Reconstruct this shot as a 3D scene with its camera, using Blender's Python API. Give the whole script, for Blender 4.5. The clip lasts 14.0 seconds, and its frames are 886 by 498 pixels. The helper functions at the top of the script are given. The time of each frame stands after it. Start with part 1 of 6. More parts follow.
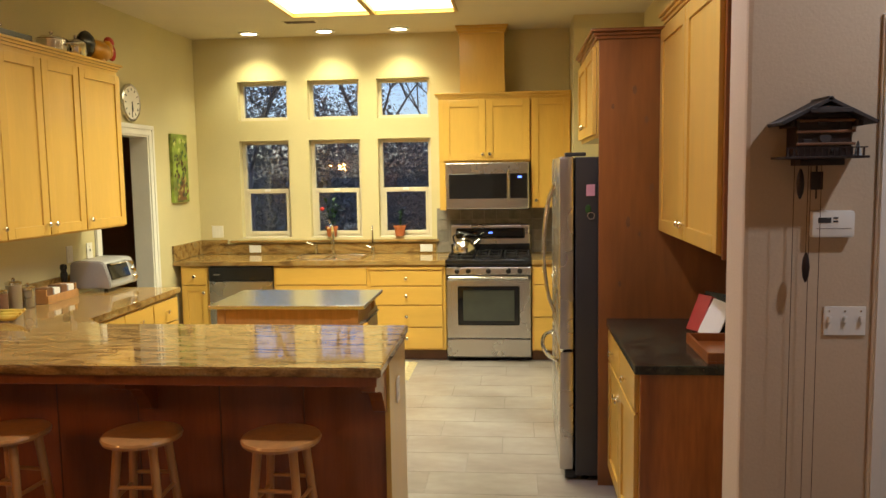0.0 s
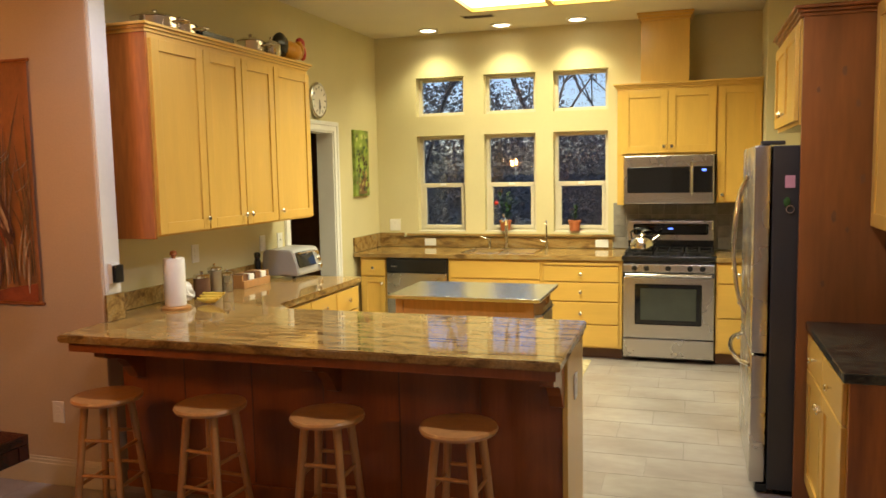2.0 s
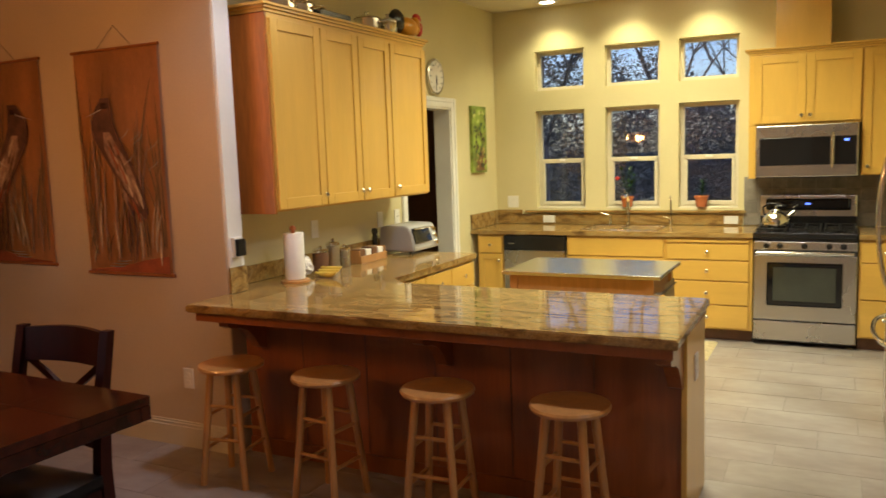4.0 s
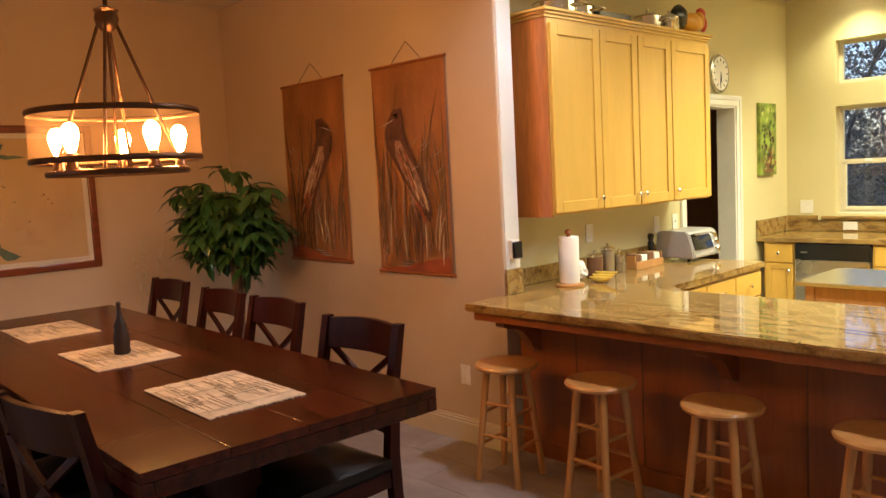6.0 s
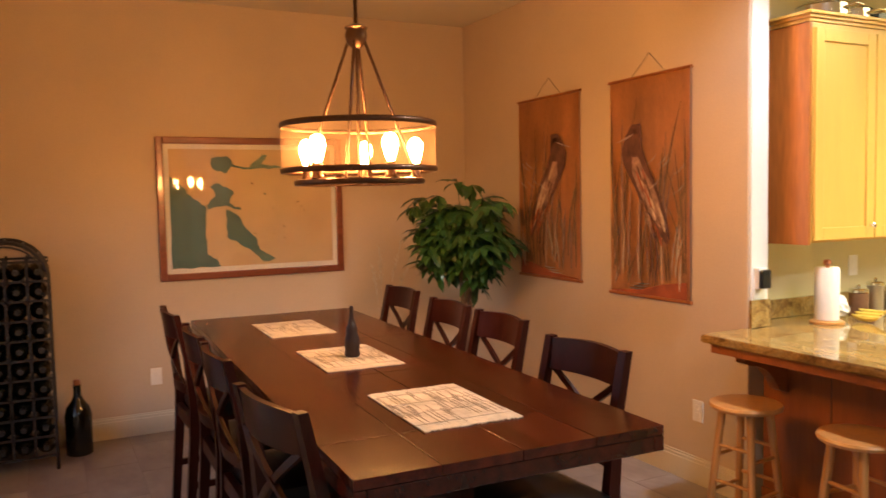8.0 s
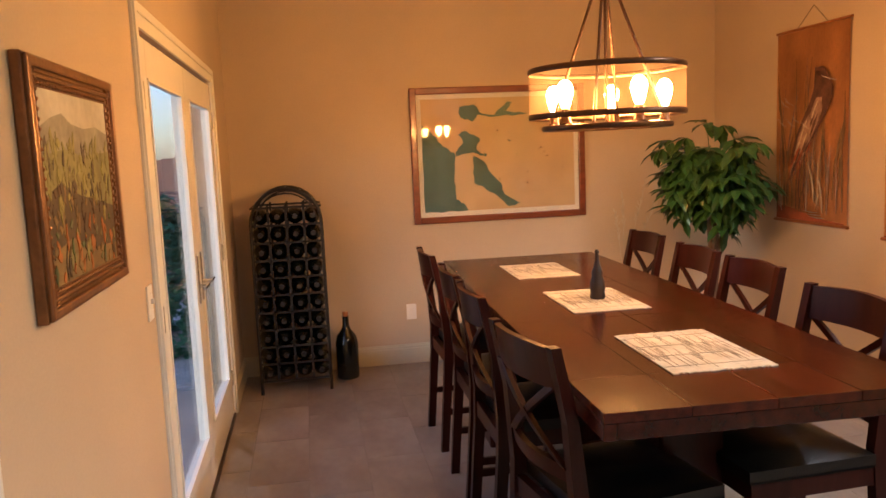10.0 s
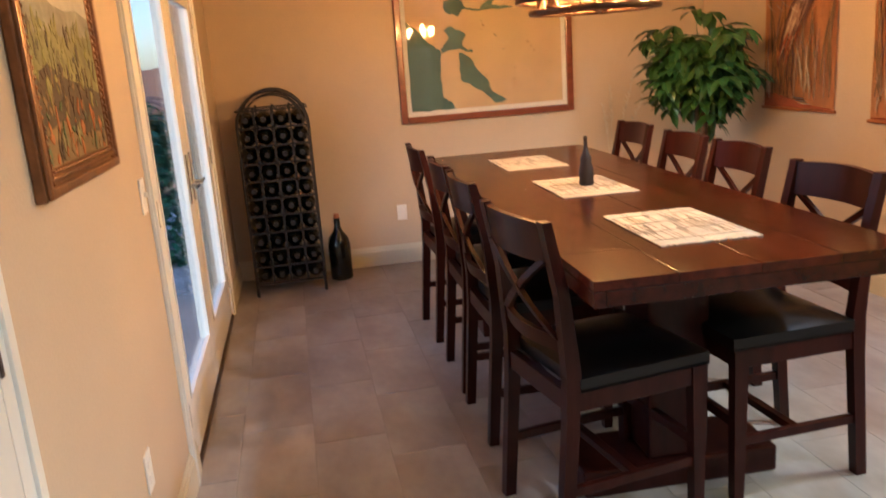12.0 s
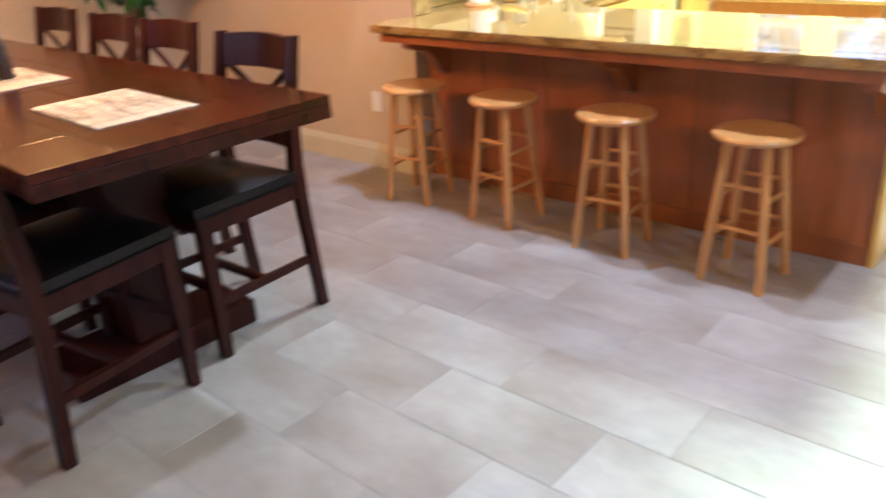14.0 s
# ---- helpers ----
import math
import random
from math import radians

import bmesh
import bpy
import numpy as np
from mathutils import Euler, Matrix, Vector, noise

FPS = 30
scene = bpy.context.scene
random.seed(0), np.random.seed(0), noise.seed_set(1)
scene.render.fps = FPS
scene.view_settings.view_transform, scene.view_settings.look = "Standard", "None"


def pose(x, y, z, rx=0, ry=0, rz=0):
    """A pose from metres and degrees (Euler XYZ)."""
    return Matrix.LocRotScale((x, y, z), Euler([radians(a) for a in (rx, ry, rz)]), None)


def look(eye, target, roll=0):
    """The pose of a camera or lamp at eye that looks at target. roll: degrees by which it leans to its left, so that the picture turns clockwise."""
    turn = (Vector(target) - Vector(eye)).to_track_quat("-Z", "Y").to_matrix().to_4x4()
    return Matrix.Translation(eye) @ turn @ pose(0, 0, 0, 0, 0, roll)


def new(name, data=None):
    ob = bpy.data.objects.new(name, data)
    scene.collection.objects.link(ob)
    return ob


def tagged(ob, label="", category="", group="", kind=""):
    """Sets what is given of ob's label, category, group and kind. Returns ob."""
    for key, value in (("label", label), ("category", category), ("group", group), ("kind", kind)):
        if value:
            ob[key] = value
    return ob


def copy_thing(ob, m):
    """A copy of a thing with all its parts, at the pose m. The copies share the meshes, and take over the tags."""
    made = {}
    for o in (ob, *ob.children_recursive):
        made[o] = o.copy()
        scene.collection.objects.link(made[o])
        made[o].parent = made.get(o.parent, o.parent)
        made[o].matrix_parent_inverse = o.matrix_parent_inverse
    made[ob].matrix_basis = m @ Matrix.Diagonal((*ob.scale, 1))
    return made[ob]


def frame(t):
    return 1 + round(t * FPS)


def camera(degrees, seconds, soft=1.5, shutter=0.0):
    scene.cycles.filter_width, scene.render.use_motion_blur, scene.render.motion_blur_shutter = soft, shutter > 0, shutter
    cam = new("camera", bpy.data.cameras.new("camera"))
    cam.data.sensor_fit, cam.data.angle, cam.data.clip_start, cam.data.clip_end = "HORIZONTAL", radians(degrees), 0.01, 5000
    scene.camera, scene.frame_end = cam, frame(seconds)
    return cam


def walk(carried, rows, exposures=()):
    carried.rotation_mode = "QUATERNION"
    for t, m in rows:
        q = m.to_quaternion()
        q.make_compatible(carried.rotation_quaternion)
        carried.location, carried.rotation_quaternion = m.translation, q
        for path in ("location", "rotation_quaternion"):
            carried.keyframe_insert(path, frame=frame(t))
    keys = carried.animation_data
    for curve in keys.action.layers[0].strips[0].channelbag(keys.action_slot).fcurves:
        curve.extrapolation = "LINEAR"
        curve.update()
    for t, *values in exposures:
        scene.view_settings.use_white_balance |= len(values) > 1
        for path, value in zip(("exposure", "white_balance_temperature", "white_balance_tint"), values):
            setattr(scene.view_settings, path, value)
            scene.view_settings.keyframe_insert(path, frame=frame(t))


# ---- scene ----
cam = camera(59.0, 14.0, shutter=0.5)
EXPOSURES = [(0, 0.0, 6500, 10), (2, 0.0, 6500, 10), (4.3, -0.12, 6500, 10), (5, 0.0, 6500, 10), (6, 0.5, 6500, 9), (7.5, 0.95, 6500, 8), (9, 1.2, 6350, 4),
             (11.5, 1.42, 5600, 0), (12.5, 1.72, 5150, -6), (13.5, 2.0, 4850, -1), (14, 1.76, 4850, -3)]
SKY = 0.22
P_CAN, P_BAR, P_LIV = 46, 80, 60
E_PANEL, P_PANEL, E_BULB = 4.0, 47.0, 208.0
PATH = [
    (0, (0.638, 0.007, 1.696), (0.448, 1.989, 1.501), -0.9),
    (0.5, (0.632, 0.004, 1.692), (0.437, 1.986, 1.504), -1.0),
    (1, (0.578, 0.032, 1.672), (0.23, 1.993, 1.48), -0.9),
    (1.5, (0.573, 0.041, 1.669), (0.038, 1.958, 1.477), -1.1),
    (2, (0.576, 0.053, 1.667), (-0.032, 1.948, 1.472), -1.1),
    (2.2, (0.575, 0.056, 1.666), (-0.058, 1.942, 1.458), -1.0),
    (4.3, (0.606, 0.132, 1.627), (-0.366, 1.863, 1.387), -2.1),
    (4.5, (0.602, 0.132, 1.627), (-0.428, 1.829, 1.386), -2.1),
    (5, (0.614, 0.111, 1.628), (-0.596, 1.684, 1.384), -1.7),
    (5.5, (0.576, 0.096, 1.61), (-0.818, 1.506, 1.351), -1.8),
    (6, (0.545, 0.128, 1.613), (-0.894, 1.504, 1.421), -2.9),
    (6.5, (0.496, 0.149, 1.616), (-0.962, 1.506, 1.429), -1.3),
    (7, (0.415, 0.173, 1.6), (-1.128, 1.433, 1.425), -1.3),
    (7.5, (0.439, 0.206, 1.608), (-1.261, 1.244, 1.436), -1.5),
    (8, (0.458, 0.207, 1.606), (-1.321, 1.111, 1.478), -1.2),
    (8.5, (0.476, 0.189, 1.603), (-1.37, 0.945, 1.462), -0.9),
    (9, (0.501, 0.154, 1.611), (-1.412, 0.703, 1.419), -1.9),
    (9.2, (0.502, 0.149, 1.614), (-1.434, 0.61, 1.424), -1.9),
    (11.3, (0.589, 0.133, 1.584), (-1.372, 0.401, 1.295), -3.3),
    (11.5, (0.574, 0.141, 1.573), (-1.377, 0.433, 1.244), -3.5),
    (12, (0.575, 0.119, 1.53), (-1.339, 0.456, 1.057), -4.2),
    (12.5, (0.559, 0.091, 1.493), (-1.284, 0.612, 0.916), -3.0),
    (13, (0.58, 0.105, 1.462), (-1.101, 0.811, 0.642), -4.6),
    (13.5, (0.585, 0.113, 1.445), (-0.886, 1.173, 0.602), -4.5),
    (14, (0.676, 0.153, 1.48), (-0.553, 1.507, 0.669), -3.7),
]
walk(cam, [(t, look(eye, target, roll)) for t, eye, target, roll in PATH],
     exposures=EXPOSURES)

# ---- world and lights ----
CEIL = 3.02
PX0, PX1, PY0, PY1 = -1.25, 0.16, 4.80, 6.62
world = bpy.data.worlds.new("world")
scene.world = world
world.use_nodes = True
wn = world.node_tree.nodes
wbg = wn["Background"]
wsky = wn.new("ShaderNodeTexSky")
wsky.sky_type = "NISHITA"
wsky.sun_disc = False
wsky.sun_elevation = radians(14.0)
wsky.sun_rotation = radians(150)
dusk = wn.new("ShaderNodeMixRGB")
dusk.blend_type = "MULTIPLY"
dusk.inputs[0].default_value = 1
dusk.inputs[2].default_value = (0.66, 0.70, 1.0, 1)
world.node_tree.links.new(wsky.outputs[0], dusk.inputs[1])
world.node_tree.links.new(dusk.outputs[0], wbg.inputs[0])
wbg.inputs[1].default_value = SKY


def spot(name, x, y, z, power, colour, size=150, blend=0.6, radius=0.05):
    lamp = bpy.data.lights.new(name, "SPOT")
    lamp.energy, lamp.color, lamp.spot_size, lamp.spot_blend, lamp.shadow_soft_size = power, colour, radians(size), blend, radius
    ob = new(name, lamp)
    ob.location = (x, y, z)
    return ob


KITCHEN = (1.0, 0.92, 0.55)
COOL = (0.88, 0.87, 1.0)
NEUTRAL = (0.90, 0.91, 1.0)
for sx in (-1.86, -1.14, -0.44):
    spot("recessed_lamp", sx, 7.31, CEIL - 0.03, P_CAN, KITCHEN, 120, 0.8, 0.06)
for sx, sy, pw in ((-1.45, 3.15, P_BAR), (0.45, 3.15, P_BAR), (2.25, 1.58, P_LIV)):
    spot("room_lamp", sx, sy, CEIL - 0.03, pw, COOL if sy > 3 else NEUTRAL, 150 if sy > 3 else 168, 0.5, 0.05)

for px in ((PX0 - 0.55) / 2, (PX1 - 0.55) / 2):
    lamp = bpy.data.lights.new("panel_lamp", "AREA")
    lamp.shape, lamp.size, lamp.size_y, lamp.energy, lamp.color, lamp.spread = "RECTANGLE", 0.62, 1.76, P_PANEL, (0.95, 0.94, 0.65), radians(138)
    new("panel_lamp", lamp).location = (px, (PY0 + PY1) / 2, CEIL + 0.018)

# ---- materials ----


def material(name, colour, rough=0.5, metal=0.0, vary=0.15, scale=6.0, fine=60.0, bump=0.05, stretch=(1, 1, 1), coat=0.0, second=None, spec=0.5):
    """Base colour with variation at two scales, fine relief and uneven gloss."""
    m = bpy.data.materials.new(name)
    m.use_nodes = True
    nt = m.node_tree
    n, l = nt.nodes, nt.links
    p = n["Principled BSDF"]
    tc = n.new("ShaderNodeTexCoord")
    info = n.new("ShaderNodeObjectInfo")
    add = n.new("ShaderNodeVectorMath")
    add.operation = "ADD"
    l.new(tc.outputs["Object"], add.inputs[0])
    sc = n.new("ShaderNodeVectorMath")
    sc.operation = "SCALE"
    sc.inputs[0].default_value = (7.3, 3.1, 5.7)
    l.new(info.outputs["Random"], sc.inputs["Scale"])
    l.new(sc.outputs[0], add.inputs[1])
    mp = n.new("ShaderNodeMapping")
    mp.inputs["Scale"].default_value = stretch
    l.new(add.outputs[0], mp.inputs[0])
    n1 = n.new("ShaderNodeTexNoise")
    n1.inputs["Scale"].default_value, n1.inputs["Detail"].default_value = scale, 4
    n2 = n.new("ShaderNodeTexNoise")
    n2.inputs["Scale"].default_value, n2.inputs["Detail"].default_value = fine, 3
    l.new(mp.outputs[0], n1.inputs["Vector"])
    l.new(mp.outputs[0], n2.inputs["Vector"])
    mix = n.new("ShaderNodeMixRGB")
    dark = tuple(c * (1 - vary) for c in colour) if second is None else second
    lite = tuple(min(1, c * (1 + vary)) for c in colour)
    mix.inputs[1].default_value, mix.inputs[2].default_value = (*dark, 1), (*lite, 1)
    ramp = n.new("ShaderNodeMapRange")
    ramp.inputs[1].default_value, ramp.inputs[2].default_value = 0.3, 0.7
    l.new(n1.outputs[0], ramp.inputs[0])
    l.new(ramp.outputs[0], mix.inputs[0])
    mix2 = n.new("ShaderNodeMixRGB")
    mix2.blend_type = "MULTIPLY"
    mix2.inputs[0].default_value = min(1.0, vary * 2)
    l.new(mix.outputs[0], mix2.inputs[1])
    r2 = n.new("ShaderNodeMapRange")
    r2.inputs[1].default_value, r2.inputs[2].default_value, r2.inputs[3].default_value = 0.3, 0.7, 0.7
    l.new(n2.outputs[0], r2.inputs[0])
    l.new(r2.outputs[0], mix2.inputs[2])
    l.new(mix2.outputs[0], p.inputs["Base Color"])
    r3 = n.new("ShaderNodeMapRange")
    r3.inputs[3].default_value, r3.inputs[4].default_value = rough * 0.85, min(1, rough * 1.15)
    l.new(n1.outputs[0], r3.inputs[0])
    l.new(r3.outputs[0], p.inputs["Roughness"])
    p.inputs["Metallic"].default_value = metal
    p.inputs["Coat Weight"].default_value = coat
    p.inputs["Coat Roughness"].default_value = 0.08
    p.inputs["Specular IOR Level"].default_value = spec
    if bump:
        b = n.new("ShaderNodeBump")
        b.inputs["Strength"].default_value, b.inputs["Distance"].default_value = bump, 0.004
        l.new(n2.outputs[0], b.inputs["Height"])
        l.new(b.outputs[0], p.inputs["Normal"])
    return m


def emitter(name, colour, strength):
    m = bpy.data.materials.new(name)
    m.use_nodes = True
    p = m.node_tree.nodes["Principled BSDF"]
    p.inputs["Base Color"].default_value = (*colour, 1)
    p.inputs["Emission Color"].default_value = (*colour, 1)
    p.inputs["Emission Strength"].default_value = strength
    return m


def see_through(name, tint, clear, rough=0.02, ior=0.03, weave=False):
    """Transparent sheet with a Fresnel gloss; with weave, a translucent fabric instead."""
    m = bpy.data.materials.new(name)
    m.use_nodes = True
    n, l = m.node_tree.nodes, m.node_tree.links
    out = n["Material Output"]
    n.remove(n["Principled BSDF"])
    tr = n.new("ShaderNodeBsdfTransparent")
    tr.inputs[0].default_value = (*tint, 1)
    mix = n.new("ShaderNodeMixShader")
    if weave:
        tl = n.new("ShaderNodeBsdfTranslucent")
        tl.inputs[0].default_value = (0.27, 0.20, 0.15, 1)
        df = n.new("ShaderNodeBsdfDiffuse")
        df.inputs[0].default_value = (0.30, 0.22, 0.165, 1)
        m2 = n.new("ShaderNodeMixShader")
        m2.inputs[0].default_value = 0.35
        l.new(tl.outputs[0], m2.inputs[1])
        l.new(df.outputs[0], m2.inputs[2])
        mix.inputs[0].default_value = 1 - clear
        l.new(tr.outputs[0], mix.inputs[1])
        l.new(m2.outputs[0], mix.inputs[2])
    else:
        lw = n.new("ShaderNodeLayerWeight")
        lw.inputs[0].default_value = 0.5
        pw = n.new("ShaderNodeMath")
        pw.operation = "POWER"
        pw.inputs[1].default_value = 5
        l.new(lw.outputs["Facing"], pw.inputs[0])
        fr = n.new("ShaderNodeMath")
        fr.operation = "MULTIPLY_ADD"
        fr.inputs[1].default_value, fr.inputs[2].default_value = 0.6, ior
        l.new(pw.outputs[0], fr.inputs[0])
        gl = n.new("ShaderNodeBsdfGlossy")
        gl.inputs["Roughness"].default_value = rough
        l.new(fr.outputs[0], mix.inputs[0])
        l.new(tr.outputs[0], mix.inputs[1])
        l.new(gl.outputs[0], mix.inputs[2])
    l.new(mix.outputs[0], out.inputs[0])
    return m


def stone(name, cols, scale, rough, stretch, distort=2.0):
    """Polished veined stone."""
    m = bpy.data.materials.new(name)
    m.use_nodes = True
    n, l = m.node_tree.nodes, m.node_tree.links
    p = n["Principled BSDF"]
    geo = n.new("ShaderNodeNewGeometry")
    mp = n.new("ShaderNodeMapping")
    mp.inputs["Scale"].default_value = stretch
    mp.inputs["Rotation"].default_value = (0, 0, 0.35)
    l.new(geo.outputs["Position"], mp.inputs[0])
    a = n.new("ShaderNodeTexNoise")
    a.inputs["Scale"].default_value, a.inputs["Detail"].default_value, a.inputs["Distortion"].default_value = scale, 8, distort
    a.inputs["Roughness"].default_value = 0.65
    l.new(mp.outputs[0], a.inputs["Vector"])
    r = n.new("ShaderNodeValToRGB")
    r.color_ramp.elements[0].position, r.color_ramp.elements[0].color = 0.28, (*cols[0], 1)
    r.color_ramp.elements[1].position, r.color_ramp.elements[1].color = 0.75, (*cols[-1], 1)
    for i, c in enumerate(cols[1:-1]):
        e = r.color_ramp.elements.new(0.28 + 0.47 * (i + 1) / (len(cols) - 1))
        e.color = (*c, 1)
    l.new(a.outputs[0], r.inputs[0])
    b = n.new("ShaderNodeTexNoise")
    b.inputs["Scale"].default_value, b.inputs["Detail"].default_value = 90, 4
    l.new(geo.outputs["Position"], b.inputs["Vector"])
    mr = n.new("ShaderNodeMapRange")
    mr.inputs[1].default_value, mr.inputs[2].default_value, mr.inputs[3].default_value, mr.inputs[4].default_value = 0.35, 0.65, 0.55, 1.15
    l.new(b.outputs[0], mr.inputs[0])
    mx = n.new("ShaderNodeMixRGB")
    mx.blend_type = "MULTIPLY"
    mx.inputs[0].default_value = 0.5
    l.new(r.outputs[0], mx.inputs[1])
    l.new(mr.outputs[0], mx.inputs[2])
    l.new(mx.outputs[0], p.inputs["Base Color"])
    p.inputs["Roughness"].default_value = rough
    return m


M = {}
M["wall_k"] = material("kitchen_paint", (0.60, 0.53, 0.30), 0.85, vary=0.05, scale=1.5, fine=110, bump=0.25)
M["wall_d"] = material("dining_paint", (0.53, 0.42, 0.30), 0.85, vary=0.07, scale=1.2, fine=110, bump=0.25)
M["ceil"] = material("ceiling_paint", (0.62, 0.55, 0.40), 0.9, vary=0.04, scale=1.5, fine=120, bump=0.3)
M["white"] = material("white_trim_paint", (0.74, 0.72, 0.66), 0.4, vary=0.05, scale=3, fine=50, bump=0.03)
M["white_plastic"] = material("white_plastic", (0.75, 0.73, 0.68), 0.35, vary=0.04, scale=8, bump=0.0)
M["tile"] = material("porcelain_tile", (0.302, 0.270, 0.247), 0.36, vary=0.2, scale=2.6, fine=16, bump=0.08, stretch=(0.8, 1.35, 1), second=(0.228, 0.186, 0.158))


def per_tile_tone(m, spread):
    """Each tile a little lighter or darker than the next."""
    n, l = m.node_tree.nodes, m.node_tree.links
    p = n["Principled BSDF"]
    src = p.inputs["Base Color"].links[0].from_socket
    info, geo = n.new("ShaderNodeObjectInfo"), n.new("ShaderNodeNewGeometry")
    add = n.new("ShaderNodeMath")
    l.new(info.outputs["Random"], add.inputs[0])
    l.new(geo.outputs["Random Per Island"], add.inputs[1])
    fr = n.new("ShaderNodeMath")
    fr.operation = "FRACT"
    l.new(add.outputs[0], fr.inputs[0])
    mr = n.new("ShaderNodeMapRange")
    mr.inputs[3].default_value, mr.inputs[4].default_value = 1 - spread, 1 + spread
    l.new(fr.outputs[0], mr.inputs[0])
    mx = n.new("ShaderNodeMixRGB")
    mx.blend_type = "MULTIPLY"
    mx.inputs[0].default_value = 1
    l.new(src, mx.inputs[1])
    l.new(mr.outputs[0], mx.inputs[2])
    l.new(mx.outputs[0], p.inputs["Base Color"])


per_tile_tone(M["tile"], 0.035)
M["cream"] = material("cream_window_paint", (0.62, 0.56, 0.42), 0.45, vary=0.05, scale=3, fine=50, bump=0.03)
M["grout"] = material("grout", (0.29, 0.26, 0.237), 0.9, vary=0.15, scale=10, fine=90, bump=0.1)
M["maple"] = material("maple_wood", (0.64, 0.385, 0.078), 0.30, vary=0.07, scale=1.6, fine=14, bump=0.015, stretch=(5, 5, 0.7), coat=0.25)
M["maple_h"] = material("maple_wood_level", (0.64, 0.385, 0.078), 0.30, vary=0.07, scale=1.6, fine=14, bump=0.015, stretch=(0.7, 5, 5), coat=0.25)
M["knotty"] = material("knotty_alder_wood", (0.25, 0.088, 0.021), 0.36, vary=0.3, scale=1.3, fine=9, bump=0.04, stretch=(4, 4, 0.5), coat=0.25)
M["cherry"] = material("knotty_cherry_wood", (0.28, 0.083, 0.018), 0.34, vary=0.22, scale=1.6, fine=12, bump=0.04, stretch=(6, 6, 0.6), coat=0.3)
# lit copy of the cherry: room light painted in as a lighter orange
M["cherry_lit"] = material("lit_cherry_wood", (0.42, 0.135, 0.024), 0.34, vary=0.38, scale=1.6, fine=12, bump=0.03, stretch=(5, 5, 0.6), coat=0.3)
M["stoolwood"] = material("lacquered_beech", (0.47, 0.225, 0.065), 0.3, vary=0.12, scale=4, fine=30, bump=0.03, stretch=(8, 8, 1), coat=0.4)
M["table"] = material("dark_stained_plank", (0.044, 0.0072, 0.0030), 0.2, vary=0.45, scale=2.5, fine=24, bump=0.08, stretch=(0.8, 9, 9), coat=0.0, spec=0.3)
per_tile_tone(M["table"], 0.3)
M["chairwood"] = material("espresso_wood", (0.026, 0.0052, 0.0036), 0.3, vary=0.3, scale=4, fine=28, bump=0.04, stretch=(7, 7, 0.9), coat=0.0, spec=0.18)
M["leather"] = material("black_leather", (0.005, 0.0047, 0.005), 0.3, vary=0.25, scale=14, fine=160, bump=0.25, spec=0.3)
M["granite"] = stone("gold_granite", [(0.075, 0.04, 0.018), (0.19, 0.105, 0.035), (0.36, 0.22, 0.07), (0.33, 0.235, 0.105), (0.17, 0.095, 0.036)], 2.0, 0.045, (0.8, 2.8, 2.8), 3.0)
M["black_granite"] = stone("black_granite", [(0.006, 0.006, 0.005), (0.02, 0.02, 0.017), (0.05, 0.052, 0.035), (0.012, 0.012, 0.01)], 7, 0.16, (1, 1, 1))
M["steel"] = material("brushed_steel", (0.58, 0.56, 0.53), 0.27, 1.0, vary=0.03, scale=2, fine=30, bump=0.0, stretch=(1, 1, 1))
M["steel_top"] = material("worktop_steel", (0.62, 0.62, 0.62), 0.22, 1.0, vary=0.06, scale=3, fine=40, bump=0.02, stretch=(1, 22, 1))
M["silver"] = material("silver_enamel", (0.42, 0.41, 0.39), 0.32, 0.25, vary=0.06, scale=5, fine=60, bump=0.0)
M["chrome"] = material("polished_nickel", (0.75, 0.73, 0.70), 0.12, 1.0, vary=0.03, bump=0.0)
M["charcoal"] = material("charcoal_enamel", (0.036, 0.034, 0.034), 0.42, vary=0.08, scale=4, fine=90, bump=0.06)
M["black"] = material("black_enamel", (0.010, 0.010, 0.011), 0.22, vary=0.1, bump=0.02)
M["blackglass"] = material("black_glass", (0.008, 0.008, 0.009), 0.05, vary=0.05, bump=0.0)
M["iron"] = material("wrought_iron", (0.010, 0.008, 0.007), 0.5, 0.15, vary=0.2, bump=0.15)
M["bronze"] = material("dark_bronze", (0.10, 0.055, 0.035), 0.32, 0.9, vary=0.2, bump=0.03)
M["bottle"] = material("dark_bottle_glass", (0.004, 0.005, 0.004), 0.12, vary=0.1, bump=0.0)
M["leaf"] = material("green_leaf", (0.030, 0.085, 0.018), 0.35, vary=0.4, scale=5, fine=40, bump=0.05)
M["bark"] = material("bark", (0.16, 0.10, 0.06), 0.85, vary=0.3, scale=8, fine=50, bump=0.4)
M["terracotta"] = material("terracotta", (0.45, 0.14, 0.05), 0.75, vary=0.15, bump=0.1)
M["red"] = material("red_paint", (0.42, 0.02, 0.016), 0.45, vary=0.15)
M["paper"] = material("white_paper", (0.78, 0.74, 0.66), 0.85, vary=0.05, fine=120, bump=0.15)
M["banana"] = material("banana_peel", (0.65, 0.46, 0.07), 0.5, vary=0.15, scale=20)
M["frame_red"] = material("red_brown_frame", (0.19, 0.042, 0.014), 0.3, vary=0.25, stretch=(1, 6, 6), coat=0.3)
M["frame_gold"] = material("gilded_frame", (0.20, 0.085, 0.03), 0.35, 0.3, vary=0.35, scale=14, bump=0.2)
M["mapland"] = material("aged_map_paper", (0.62, 0.44, 0.24), 0.7, vary=0.08, scale=4, fine=60, bump=0.0)
M["mapsea"] = material("map_sea_green", (0.085, 0.16, 0.135), 0.7, vary=0.12, scale=9, fine=60, bump=0.0)
